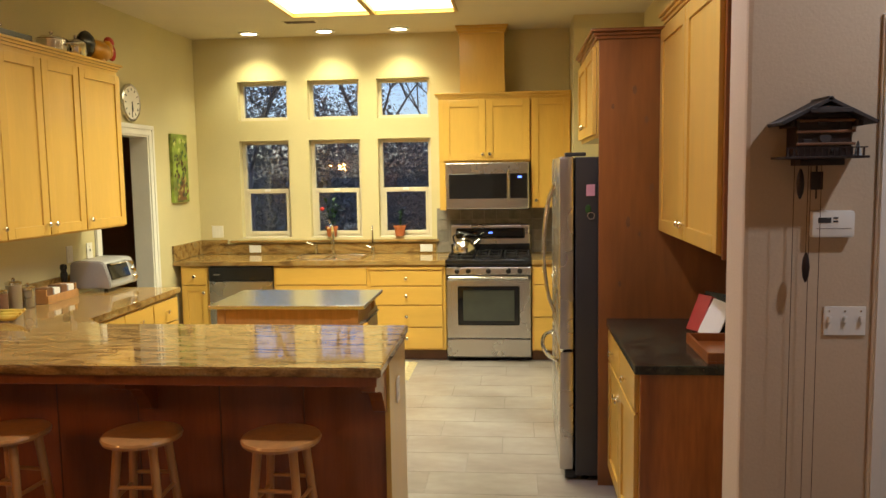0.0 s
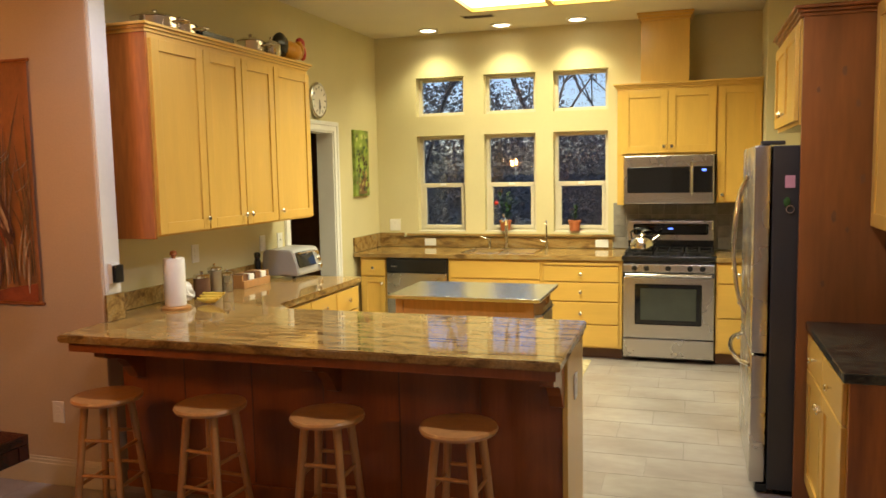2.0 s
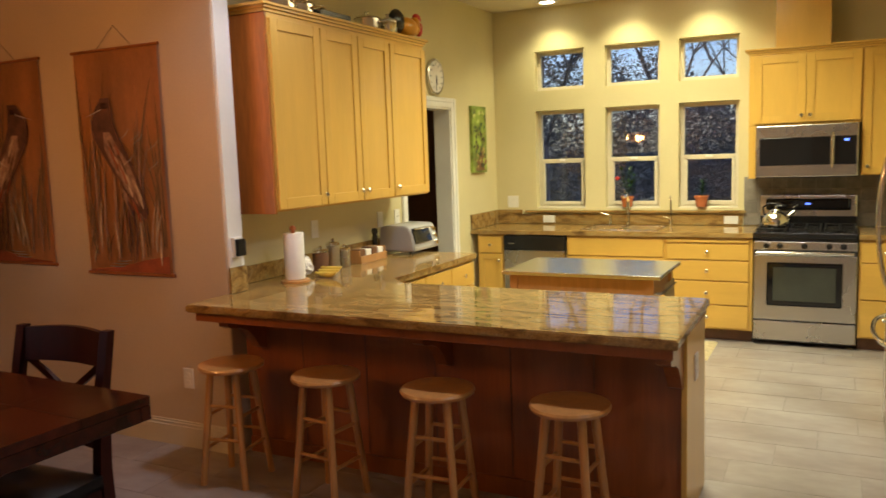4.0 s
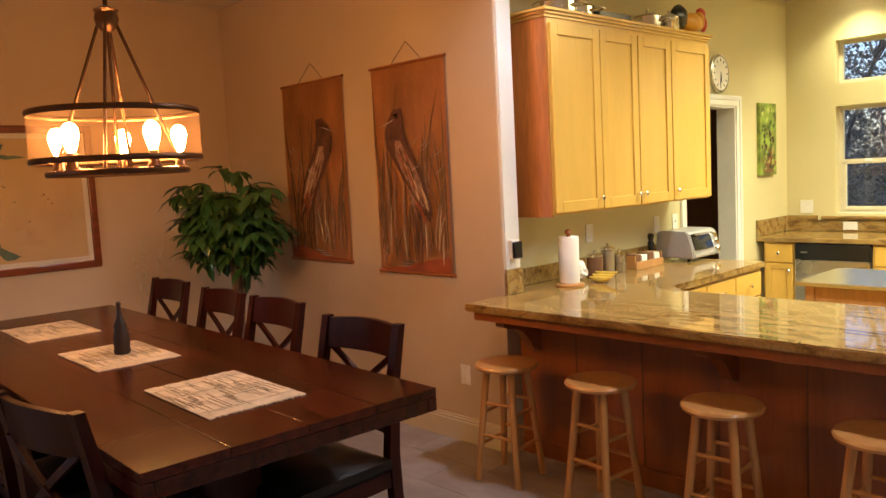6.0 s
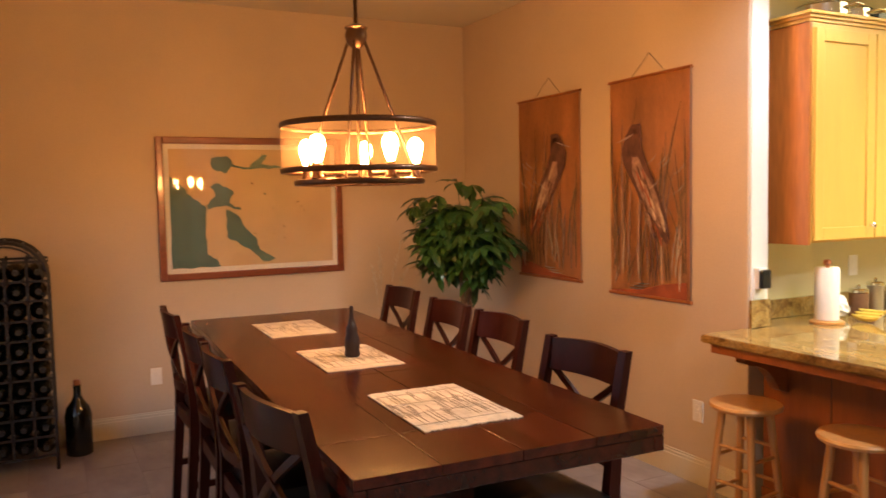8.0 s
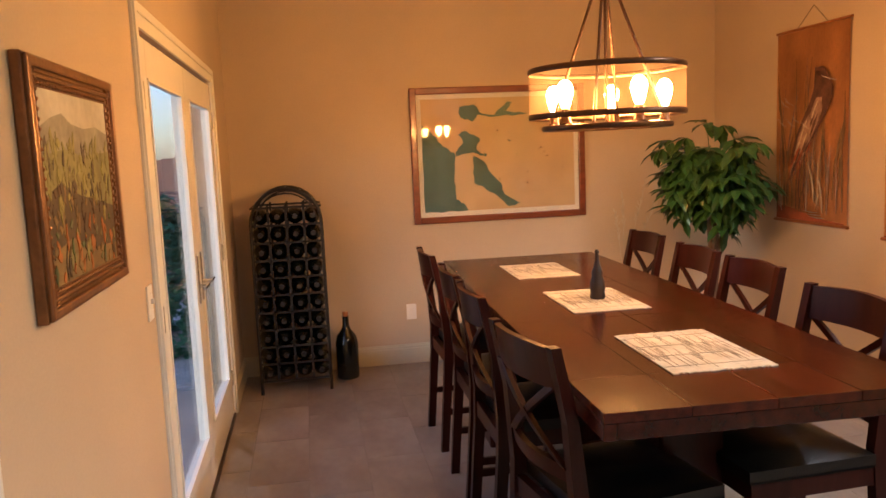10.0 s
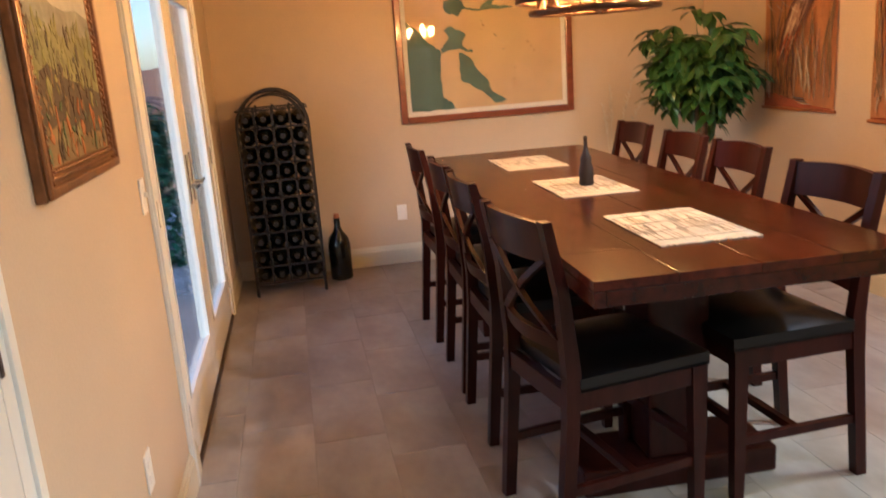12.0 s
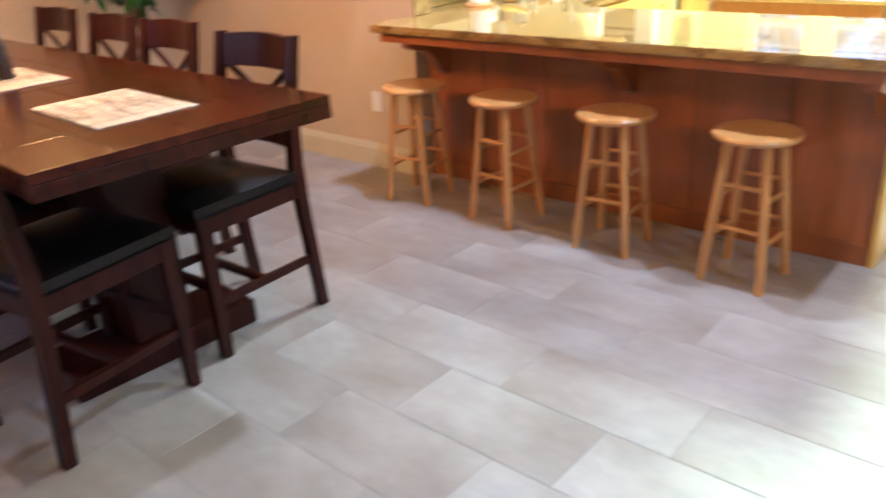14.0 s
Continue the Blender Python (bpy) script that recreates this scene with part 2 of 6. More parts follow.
M["scroll"] = material("painted_cloth", (0.58, 0.26, 0.10), 0.8, vary=0.24, scale=3, fine=50, bump=0.2, stretch=(2, 2, 0.6))
M["scroll_dark"] = material("brown_wash", (0.11, 0.045, 0.028), 0.8, vary=0.4, scale=18, fine=70, bump=0.1)
M["scroll_grey"] = material("grey_wash", (0.32, 0.19, 0.13), 0.8, vary=0.45, scale=22, fine=70, bump=0.1)
M["scroll_reed"] = material("reed_wash", (0.20, 0.11, 0.045), 0.8, vary=0.35, scale=18, bump=0.0)
M["scroll_pale"] = material("pale_wash", (0.56, 0.42, 0.28), 0.8, vary=0.3, scale=18, bump=0.0)
M["scroll_base"] = material("red_ground_wash", (0.30, 0.07, 0.025), 0.8, vary=0.25, scale=10, bump=0.0)
M["straw"] = material("straw_weave", (0.55, 0.48, 0.37), 0.75, vary=0.2, scale=12, fine=60, bump=0.2)
M["straw2"] = material("dark_straw", (0.29, 0.24, 0.18), 0.75, vary=0.3, scale=12, bump=0.2)
M["pink"] = material("pink_paper", (0.62, 0.30, 0.36), 0.8, vary=0.08)
M["photo"] = material("garden_print", (0.22, 0.30, 0.05), 0.5, vary=0.75, scale=9, fine=30, bump=0.0, second=(0.05, 0.05, 0.01))
M["print_light"] = material("print_pale_green", (0.52, 0.55, 0.20), 0.5, vary=0.3, scale=20, bump=0.0)
M["canvas"] = material("landscape_painting", (0.19, 0.125, 0.045), 0.55, vary=0.6, scale=8, fine=35, bump=0.3, stretch=(1, 1, 2.2), second=(0.10, 0.055, 0.02))
M["canvas_sky"] = material("painted_sky", (0.50, 0.48, 0.40), 0.55, vary=0.25, scale=6, fine=35, bump=0.25)
M["canvas_far"] = material("painted_far_ridge", (0.27, 0.26, 0.20), 0.55, vary=0.35, scale=14, fine=50, bump=0.25)
M["canvas_dark"] = material("painted_umber", (0.060, 0.034, 0.018), 0.55, vary=0.5, scale=18, fine=60, bump=0.25)
M["dab_green"] = material("painted_olive", (0.26, 0.25, 0.07), 0.55, vary=0.4, scale=18, fine=60, bump=0.25)
M["dab_yellow"] = material("painted_ochre", (0.40, 0.31, 0.11), 0.55, vary=0.3, scale=18, fine=60, bump=0.25)
M["dab_orange"] = material("painted_orange", (0.42, 0.13, 0.025), 0.55, vary=0.3, scale=18, fine=60, bump=0.25)
M["canvas_hill"] = material("painted_hill", (0.23, 0.22, 0.08), 0.55, vary=0.5, scale=9, fine=40, bump=0.25)
M["clockwood"] = material("carved_walnut", (0.020, 0.008, 0.006), 0.45, vary=0.4, scale=20, fine=70, bump=0.3)
M["clockroof"] = material("shingled_roof", (0.035, 0.027, 0.027), 0.6, vary=0.3, scale=20, fine=90, bump=0.3)
M["soil"] = material("soil", (0.05, 0.03, 0.02), 0.95, vary=0.4, bump=0.5)
M["mosaic"] = material("slate_mosaic", (0.22, 0.20, 0.17), 0.4, vary=0.35, scale=5, fine=30, bump=0.1)
M["towel"] = material("striped_towel", (0.62, 0.52, 0.30), 0.9, vary=0.15, scale=20, fine=120, bump=0.4)
# leaf colour paled towards blue; the hazy veil on the panes is painted in
M["hazy_leaf"] = material("haze_paled_foliage", (0.25, 0.28, 0.30), 0.8, vary=0.4, scale=3, bump=0.1)
M["nightbark"] = material("dusk_bark", (0.19, 0.18, 0.17), 0.9, vary=0.3, bump=0.3)
M["ground"] = material("garden_soil", (0.11, 0.11, 0.085), 0.95, vary=0.3, scale=2, bump=0.4)
M["patio"] = material("patio_concrete", (0.42, 0.40, 0.39), 0.9, vary=0.15, scale=2, bump=0.2)
M["siding"] = material("brown_siding", (0.34, 0.22, 0.19), 0.8, vary=0.1, bump=0.1)
M["bush"] = material("bush_leaf", (0.07, 0.22, 0.13), 0.6, vary=0.4, bump=0.1)
M["glass"] = see_through("window_glass", (0.93, 0.96, 0.97), 0.9, ior=0.06)
M["picture_glass"] = see_through("picture_glass", (0.98, 0.98, 0.98), 0.9, 0.01)
M["shade"] = see_through("mesh_shade", (1, 0.93, 0.85), 0.92, weave=True)
M["panel_light"] = emitter("lit_diffuser", (1.0, 0.90, 0.57), E_PANEL)
M["can_light"] = emitter("lit_lens", (1.0, 0.9, 0.7), 12)
M["bulb"] = emitter("lit_bulb", (1.0, 0.44, 0.13), E_BULB)
M["blue_led"] = emitter("blue_digits", (0.1, 0.2, 1.0), 3)
M["oven_glass"] = material("tinted_oven_glass", (0.05, 0.055, 0.045), 0.08, vary=0.1, bump=0.0)
# dark wood, and the hall walls where the brown stands for darkness
M["cocoa"] = material("dark_wood_and_unlit_hall", (0.16, 0.07, 0.03), 0.5, vary=0.2)
M["rooster"] = material("yellow_glaze", (0.58, 0.26, 0.012), 0.3, vary=0.3)
M["orange_light"] = emitter("far_lamp", (1.0, 0.45, 0.15), 12)

# ---- building helpers ----


def box(bm, x0, x1, y0, y1, z0, z1, bev=0.0, m=None):
    r = bmesh.ops.create_cube(bm, size=1)
    vs = r["verts"]
    mat = Matrix.LocRotScale(((x0 + x1) / 2, (y0 + y1) / 2, (z0 + z1) / 2), None, (abs(x1 - x0), abs(y1 - y0), abs(z1 - z0)))
    bmesh.ops.transform(bm, matrix=(m @ mat) if m else mat, verts=vs)
    if bev:
        es = list({e for v in vs for e in v.link_edges})
        bmesh.ops.bevel(bm, geom=es, offset=bev, segments=2, affect="EDGES", profile=0.6)
    return bm


def B(*a, **k):
    return box(bmesh.new(), *a, **k)


def tube(bm, p0, p1, r0, r1=None, seg=12, caps=True):
    r1 = r0 if r1 is None else r1
    a, b = Vector(p0), Vector(p1)
    d = b - a
    res = bmesh.ops.create_cone(bm, cap_ends=caps, segments=seg, radius1=r0, radius2=r1, depth=d.length)
    q = d.to_track_quat("Z", "Y").to_matrix().to_4x4()
    bmesh.ops.transform(bm, matrix=Matrix.Translation((a + b) / 2) @ q, verts=res["verts"])
    return bm


def lathe(bm, prof, seg=24, at=(0, 0, 0)):
    rings = []
    for r, z in prof:
        rings.append([bm.verts.new((at[0] + r * math.cos(2 * math.pi * i / seg), at[1] + r * math.sin(2 * math.pi * i / seg), at[2] + z)) for i in range(seg)])
    for a, b in zip(rings, rings[1:]):
        for i in range(seg):
            bm.faces.new((a[i], a[(i + 1) % seg], b[(i + 1) % seg], b[i]))
    bm.faces.new(list(reversed(rings[0])))
    bm.faces.new(rings[-1])
    return bm


def ring(bm, R, r, z, seg=48, seg2=8, at=(0, 0), tall=1.0):
    rows = []
    for i in range(seg):
        a = 2 * math.pi * i / seg
        rows.append([bm.verts.new((at[0] + (R + r * math.cos(b)) * math.cos(a), at[1] + (R + r * math.cos(b)) * math.sin(a), z + tall * r * math.sin(b)))
                     for b in (2 * math.pi * j / seg2 for j in range(seg2))])
    for i in range(seg):
        for j in range(seg2):
            bm.faces.new((rows[i][j], rows[(i + 1) % seg][j], rows[(i + 1) % seg][(j + 1) % seg2], rows[i][(j + 1) % seg2]))
    return bm


def bend(bm, pts, r, seg=8):
    """One swept rod of round section through the points."""
    pts = [Vector(p) for p in pts]
    rows, up = [], None
    for i, p in enumerate(pts):
        d = (pts[min(i + 1, len(pts) - 1)] - pts[max(i - 1, 0)]).normalized()
        if up is None:
            up = d.orthogonal().normalized()
        up = (up - d * up.dot(d)).normalized()
        side = d.cross(up)
        rows.append([bm.verts.new(p + (up * math.cos(2 * math.pi * j / seg) + side * math.sin(2 * math.pi * j / seg)) * r) for j in range(seg)])
    for a, b in zip(rows, rows[1:]):
        for j in range(seg):
            bm.faces.new((a[j], a[(j + 1) % seg], b[(j + 1) % seg], b[j]))
    bm.faces.new(rows[0][::-1])
    bm.faces.new(rows[-1])
    return bm


def ball(bm, at, rx, ry=None, rz=None, sub=2):
    s = bmesh.ops.create_icosphere(bm, subdivisions=sub, radius=1)
    bmesh.ops.transform(bm, matrix=Matrix.LocRotScale(at, None, (rx, ry or rx, rz or rx)), verts=s["verts"])
    return bm


def sheet(bm, pts, y0, y1):
    """A flat outline (x, z) given a thickness from y0 to y1."""
    a = [bm.verts.new((x, y0, z)) for x, z in pts]
    b = [bm.verts.new((x, y1, z)) for x, z in pts]
    bm.faces.new(a)
    bm.faces.new(list(reversed(b)))
    for i in range(len(pts)):
        j = (i + 1) % len(pts)
        bm.faces.new((a[j], a[i], b[i], b[j]))
    bmesh.ops.recalc_face_normals(bm, faces=bm.faces)
    return bm


def part(name, bm, mat, parent=None, label="", smooth=False):
    me = bpy.data.meshes.new(name)
    if smooth:
        for f in bm.faces:
            f.smooth = True
    bm.to_mesh(me)
    bm.free()
    me.materials.append(M[mat] if isinstance(mat, str) else mat)
    if smooth:
        me.set_sharp_from_angle(angle=radians(40))
    ob = new(name, me)
    if parent:
        ob.parent = parent
    if label:
        ob["label"] = label
    return ob


def thing(name, label, category, at=(0, 0, 0), rz=0, group="", kind=""):
    e = new(name)
    e.empty_display_size = 0.1
    e.matrix_basis = pose(*at, 0, 0, rz)
    return tagged(e, label, category, group, kind)


def struct(name, bm, mat, label="", category=""):
    return tagged(part(name, bm, mat), label, category, kind="structure")


# ---- structure ----
WX, SY, NY, LX, RX = -5.33, -0.41, 7.56, -2.52, 1.72
DY = 3.37
EX = 3.6
bm = bmesh.new()
wins = [(-2.087, -1.587), (-1.388, -0.876), (-0.707, -0.19)]
ZL0, ZL1, ZU0, ZU1 = 1.07, 2.03, 2.225, 2.605
T = 0.16
xs = [LX - T, wins[0][0], wins[0][1], wins[1][0], wins[1][1], wins[2][0], wins[2][1], RX + T]
for i in range(0, 8, 2):
    box(bm, xs[i], xs[i + 1], NY, NY + T, 0, CEIL)
for a, b in wins:
    box(bm, a, b, NY, NY + T, 0, ZL0)
    box(bm, a, b, NY, NY + T, ZL1, ZU0)
    box(bm, a, b, NY, NY + T, ZU1, CEIL)
struct("wall_north", bm, "wall_k", "cream painted kitchen wall with six window openings", "wall")
bm = B(LX - T, LX, DY + 0.14, 5.67, 0, CEIL)
box(bm, LX - T, LX, 6.53, NY, 0, CEIL)
box(bm, LX - T, LX, 5.67, 6.53, 2.05, CEIL)
struct("wall_kitchen_west", bm, "wall_k", "cream painted kitchen wall with a doorway", "wall")
bm = B(WX - T, -2.36, DY, DY + 0.14, 0, CEIL, 0.012)
struct("wall_dining_north", bm, "wall_d", "tan textured dining room wall with rounded end", "wall")
struct("wall_end", B(-2.36, -2.352, DY + 0.012, DY + 0.128, 0.96, CEIL), "white", "white painted end of the partition wall", "wall")
struct("wall_west", B(WX - T, WX, SY - T, DY, 0, CEIL), "wall_d", "tan textured dining room wall", "wall")
D0, D1 = -4.45, -2.36
bm = B(WX, D0, SY - T, SY, 0, CEIL)
box(bm, D1, EX, SY - T, SY, 0, CEIL)
box(bm, D0, D1, SY - T, SY, 2.08, CEIL)
struct("wall_south", bm, "wall_d", "tan textured wall with double glass doors", "wall")
bm = B(1.32, EX, 2.45, 2.65, 0, CEIL, 0.015)
struct("wall_clock", bm, "wall_d", "beige textured wall with bullnose end", "wall")
struct("wall_kitchen_east", B(RX, RX + T, 2.65, NY, 0, CEIL), "wall_k", "cream painted kitchen wall", "wall")
struct("wall_pantry", B(1.13, RX, 6.95, NY, 0, CEIL), "wall_k", "cream painted pantry return wall", "wall")
struct("wall_east", B(EX, EX + T, SY - T, 2.65, 0, CEIL), "wall_d", "beige wall behind the camera", "wall")
bm = B(WX - T, PX0, SY - T, NY + T, CEIL, CEIL + 0.1)
box(bm, PX1, EX + T, SY - T, NY + T, CEIL, CEIL + 0.1)
box(bm, PX0, PX1, SY - T, PY0, CEIL, CEIL + 0.1)
box(bm, PX0, PX1, PY1, NY + T, CEIL, CEIL + 0.1)
box(bm, PX0 - 0.05, PX1 + 0.05, PY0 - 0.05, PY1 + 0.05, CEIL + 0.1, CEIL + 0.15)
struct("ceiling", bm, "ceil", "cream textured ceiling with a recessed light well", "ceiling")
struct("subfloor", B(WX - T, EX + T, SY - T, NY + T, -0.12, -0.0015), "grout", "grey grout bed between floor tiles", "floor")


def baseboard(name, x0, x1, y0, y1, axis, side):
    """Board with a moulded top, along a wall. side: +1 or -1, the way it stands out."""
    bm = bmesh.new()
    for d, z0, z1 in ((0.016, 0, 0.118), (0.011, 0.118, 0.136), (0.006, 0.136, 0.15)):
        if axis == "x":
            box(bm, x0, x1, y0, y0 + side * d, z0, z1, 0.002)
        else:
            box(bm, x0, x0 + side * d, y0, y1, z0, z1, 0.002)
    return struct(name, bm, "cream", "white moulded baseboard", "baseboard")


baseboard("baseboard_dining", WX, -2.4, DY, DY, "x", -1)
baseboard("baseboard_west", WX, WX, SY, DY, "y", 1)
baseboard("baseboard_south", -2.4, -0.86, SY, SY, "x", 1)
baseboard("baseboard_corner", WX, -4.54, SY, SY, "x", 1)

# windows
for ww in range(3):
    a, b = wins[ww]
    for z0, z1, lower in ((ZL0, ZL1, True), (ZU0, ZU1, False)):
        w = thing("window_%d" % (ww + 1 + (0 if lower else 3)), "white vinyl single-hung window with dusk outside" if lower else "small fixed white vinyl window with dusk outside", "window", kind="structure")
        f = bmesh.new()
        t = 0.035
        y0, y1 = NY + 0.085, NY + 0.135
        for q in ((a, a + t, z0, z1), (b - t, b, z0, z1), (a + t, b - t, z0, z0 + t), (a + t, b - t, z1 - t, z1)):
            box(f, q[0], q[1], y0, y1, q[2], q[3], 0.004)
        part("window_frame", f, "cream", w)
        if lower:
            zm = 1.535
            s = bmesh.new()
            for q in ((a + t, a + t + 0.03, z0 + t, zm), (b - t - 0.03, b - t, z0 + t, zm), (a + t, b - t, zm - 0.02, zm + 0.022), (a + t + 0.03, b - t - 0.03, z0 + t, z0 + t + 0.03)):
                box(s, q[0], q[1], y0 - 0.012, y0 + 0.02, q[2], q[3], 0.003)
            part("sash", s, "cream", w)
            g = part("pane", B(a + t + 0.03, b - t - 0.03, y0 + 0.004, y0 + 0.01, z0 + t + 0.03, zm - 0.02), "glass", w)
            g2 = part("pane", B(a + t, b - t, y0 + 0.03, y0 + 0.036, zm + 0.022, z1 - t), "glass", w)
            part("latch", B((a + b) / 2 - 0.03, (a + b) / 2 + 0.03, y0 - 0.022, y0 - 0.012, zm - 0.005, zm + 0.02, 0.004), "white_plastic", w)
            part("window_sill", B(a + 0.002, b - 0.002, NY + 0.003, NY + 0.085, z0 - 0.004, z0 + 0.012, 0.004), "cream", w)
        else:
            g2 = part("pane", B(a + t, b - t, y0 + 0.02, y0 + 0.026, z0 + t, z1 - t), "glass", w)


def casing(name, axis, at, a0, a1, top, side, width=0.085, label="white moulded door casing"):
    bm = bmesh.new()
    for d, w0, w1 in ((0.012, 0, width), (0.020, width * 0.55, width - 0.006)):
        for q in ((a0 - w1, a0 - w0, 0, top + w1), (a1 + w0, a1 + w1, 0, top + w1), (a0 - w0, a1 + w0, top + w0, top + w1)):
            if axis == "y":
                box(bm, at, at + side * d, q[0], q[1], q[2], q[3], 0.002)
            else:
                box(bm, q[0], q[1], at, at + side * d, q[2], q[3], 0.002)
    return struct(name, bm, "white", label, "door casing")


casing("trim_kitchen_door", "y", LX, 5.67, 6.53, 2.05, 1)
bm = bmesh.new()
box(bm, LX - T, LX, 5.67, 5.685, 0, 2.05)
box(bm, LX - T, LX, 6.515, 6.53, 0, 2.05)
box(bm, LX - T, LX, 5.685, 6.515, 2.035, 2.05)
struct("jamb_kitchen_door", bm, "white", "white painted door jamb", "door jamb")
# room beyond the doorway; its lack of light is painted as dark brown walls
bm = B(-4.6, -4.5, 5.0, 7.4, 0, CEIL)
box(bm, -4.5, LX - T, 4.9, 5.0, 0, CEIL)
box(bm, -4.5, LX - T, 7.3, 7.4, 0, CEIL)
struct("wall_hall", bm, "cocoa", "walls of the room beyond the doorway, its darkness put into brown", "wall")

casing("trim_patio_doors", "x", SY, D0, D1, 2.08, 1)
casing("trim_side_door", "x", SY, -0.74, 0.1, 2.05, 1)
casing("trim_hall_door", "x", 2.45, 1.785, 2.62, 2.05, -1)


def panel_door(name, x0, x1, y, side, label):
    d = thing(name, label, "door", kind="structure")
    part("slab", B(x0 + 0.004, x1 - 0.004, y, y + side * 0.012, 0.01, 2.04, 0.003), "white", d)
    for z0, z1 in ((0.2, 0.95), (1.1, 1.9)):
        part("panel", B(x0 + 0.13, x1 - 0.13, y + side * 0.012, y + side * 0.018, z0, z1, 0.004), "white", d)
    k = bmesh.new()
    tube(k, (x1 - 0.07, y, 1.0), (x1 - 0.07, y + side * 0.05, 1.0), 0.012)
    ball(k, (x1 - 0.07, y + side * 0.06, 1.0), 0.027)
    part("knob", k, "chrome", d, smooth=True)
    for z in (0.25, 1.12, 1.8):
        part("hinge", B(x0 - 0.006, x0 + 0.012, y + side * 0.012, y + side * 0.020, z - 0.045, z + 0.045, 0.003), "chrome", d)
    return d


panel_door("door_side", -0.74, 0.1, SY, 1, "white panelled door with grey hinges, closed")
panel_door("door_hall", 1.785, 2.62, 2.45, -1, "white panelled door, closed")

# double glass doors to the patio
mid = (D0 + D1) / 2
for i, (a, b) in enumerate(((D0 + 0.02, mid - 0.002), (mid + 0.002, D1 - 0.02))):
    d = thing("door_patio_%d" % (i + 1), "white glazed patio door leaf with lever handle, closed", "door", kind="structure")
    y0, y1 = SY - 0.046, SY - 0.002
    st = 0.125
    f = bmesh.new()
    for q in ((a, a + st, 0.02, 2.06), (b - st, b, 0.02, 2.06), (a + st, b - st, 0.02, 0.27), (a + st, b - st, 1.92, 2.06)):
        box(f, q[0], q[1], y0, y1, q[2], q[3], 0.004)
    part("door_frame", f, "white", d)
    s = bmesh.new()
    for q in ((a + st, a + st + 0.012, 0.27, 1.92), (b - st - 0.012, b - st, 0.27, 1.92), (a + st, b - st, 0.27, 0.282), (a + st, b - st, 1.908, 1.92)):
        box(s, q[0], q[1], y1 - 0.012, y1 + 0.006, q[2], q[3], 0.002)
    part("glazing_bead", s, "white", d)
    g = part("pane", B(a + st, b - st, y0 + 0.018, y0 + 0.026, 0.27, 1.92), "glass", d)
    hx = b - 0.06 if i == 0 else a + 0.06
    sg = -1 if i == 0 else 1
    h = bmesh.new()
    box(h, hx - 0.02, hx + 0.02, y1, y1 + 0.008, 0.93, 1.17, 0.004)
    tube(h, (hx, y1, 1.02), (hx, y1 + 0.05, 1.02), 0.01)
    tube(h, (hx, y1 + 0.048, 1.02), (hx + sg * 0.11, y1 + 0.048, 1.02), 0.009, 0.007)
    part("lever_handle", h, "chrome", d, "chrome lever handle", True)
    for z in (0.25, 1.05, 1.85):
        hh = D0 + 0.012 if i == 0 else D1 - 0.012
        part("hinge", B(hh - 0.01, hh + 0.01, y1, y1 + 0.012, z - 0.05, z + 0.05, 0.003), "chrome", d)
struct("threshold", B(D0, D1, SY - T, SY + 0.01, -0.003, 0.018, 0.003), "bronze", "dark bronze door threshold", "threshold")

# ---- ceiling lights ----
for i, (a, b) in enumerate(((PX0 + 0.004, -0.552), (-0.548, PX1 - 0.004))):
    c = thing("ceiling_light", "recessed fluorescent ceiling panel glowing warm white in a wooden frame", "ceiling light", group="kitchen ceiling panels")
    f = bmesh.new()
    t = 0.022
    y0, y1 = PY0 + 0.004, PY1 - 0.004
    for q in ((a, a + t, y0, y1), (b - t, b, y0, y1), (a + t, b - t, y0, y0 + t), (a + t, b - t, y1 - t, y1)):
        box(f, q[0], q[1], q[2], q[3], CEIL - 0.012, CEIL + 0.04, 0.003)
    part("frame", f, "maple_h", c, "maple frame")
    part("diffuser", B(a + t, b - t, y0 + t, y1 - t, CEIL + 0.022, CEIL + 0.03), "panel_light", c)


def can(x, y):
    c = thing("recessed_light", "round recessed ceiling light with white trim, lit", "recessed light", (x, y, CEIL), group="recessed ceiling lights")
    bm = bmesh.new()
    ring(bm, 0.085, 0.016, -0.003, tall=0.6)
    part("trim_ring", bm, "white", c, smooth=True)
    part("lens", lathe(bmesh.new(), [(0.001, -0.008), (0.072, -0.006), (0.074, -0.001)], 24), "can_light", c)


for sx in (-1.86, -1.14, -0.44):
    can(sx, 7.31)
for sx, sy in ((-1.45, 3.15), (0.45, 3.15), (2.25, 1.58)):
    can(sx, sy)
v = thing("ceiling_vent", "small brown slotted ceiling air vent", "vent", (-1.235, 6.83, CEIL))
part("frame", B(-0.15, 0.15, -0.05, 0.05, -0.006, 0, 0.002), "ceil", v)
for k in range(5):
    part("slat", B(-0.13, 0.13, -0.04 + k * 0.018, -0.03 + k * 0.018, -0.010, -0.006), "bronze", v)

# ---- cabinets ----


def knob(parent, x, z, y=-0.02):
    bm = bmesh.new()
    tube(bm, (x, y, z), (x, y - 0.018, z), 0.005, seg=8)
    lathe_m = bmesh.new()
    lathe(lathe_m, [(0.006, 0), (0.014, 0.006), (0.015, 0.012), (0.009, 0.017)], 14)
    bmesh.ops.transform(lathe_m, matrix=pose(x, y - 0.012, z, 90, 0, 0), verts=lathe_m.verts)
    me = bpy.data.meshes.new("knob")
    lathe_m.to_mesh(me)
    lathe_m.free()
    bm.from_mesh(me)
    bpy.data.meshes.remove(me)
    return part("knob", bm, "chrome", parent, "round nickel knob", True)


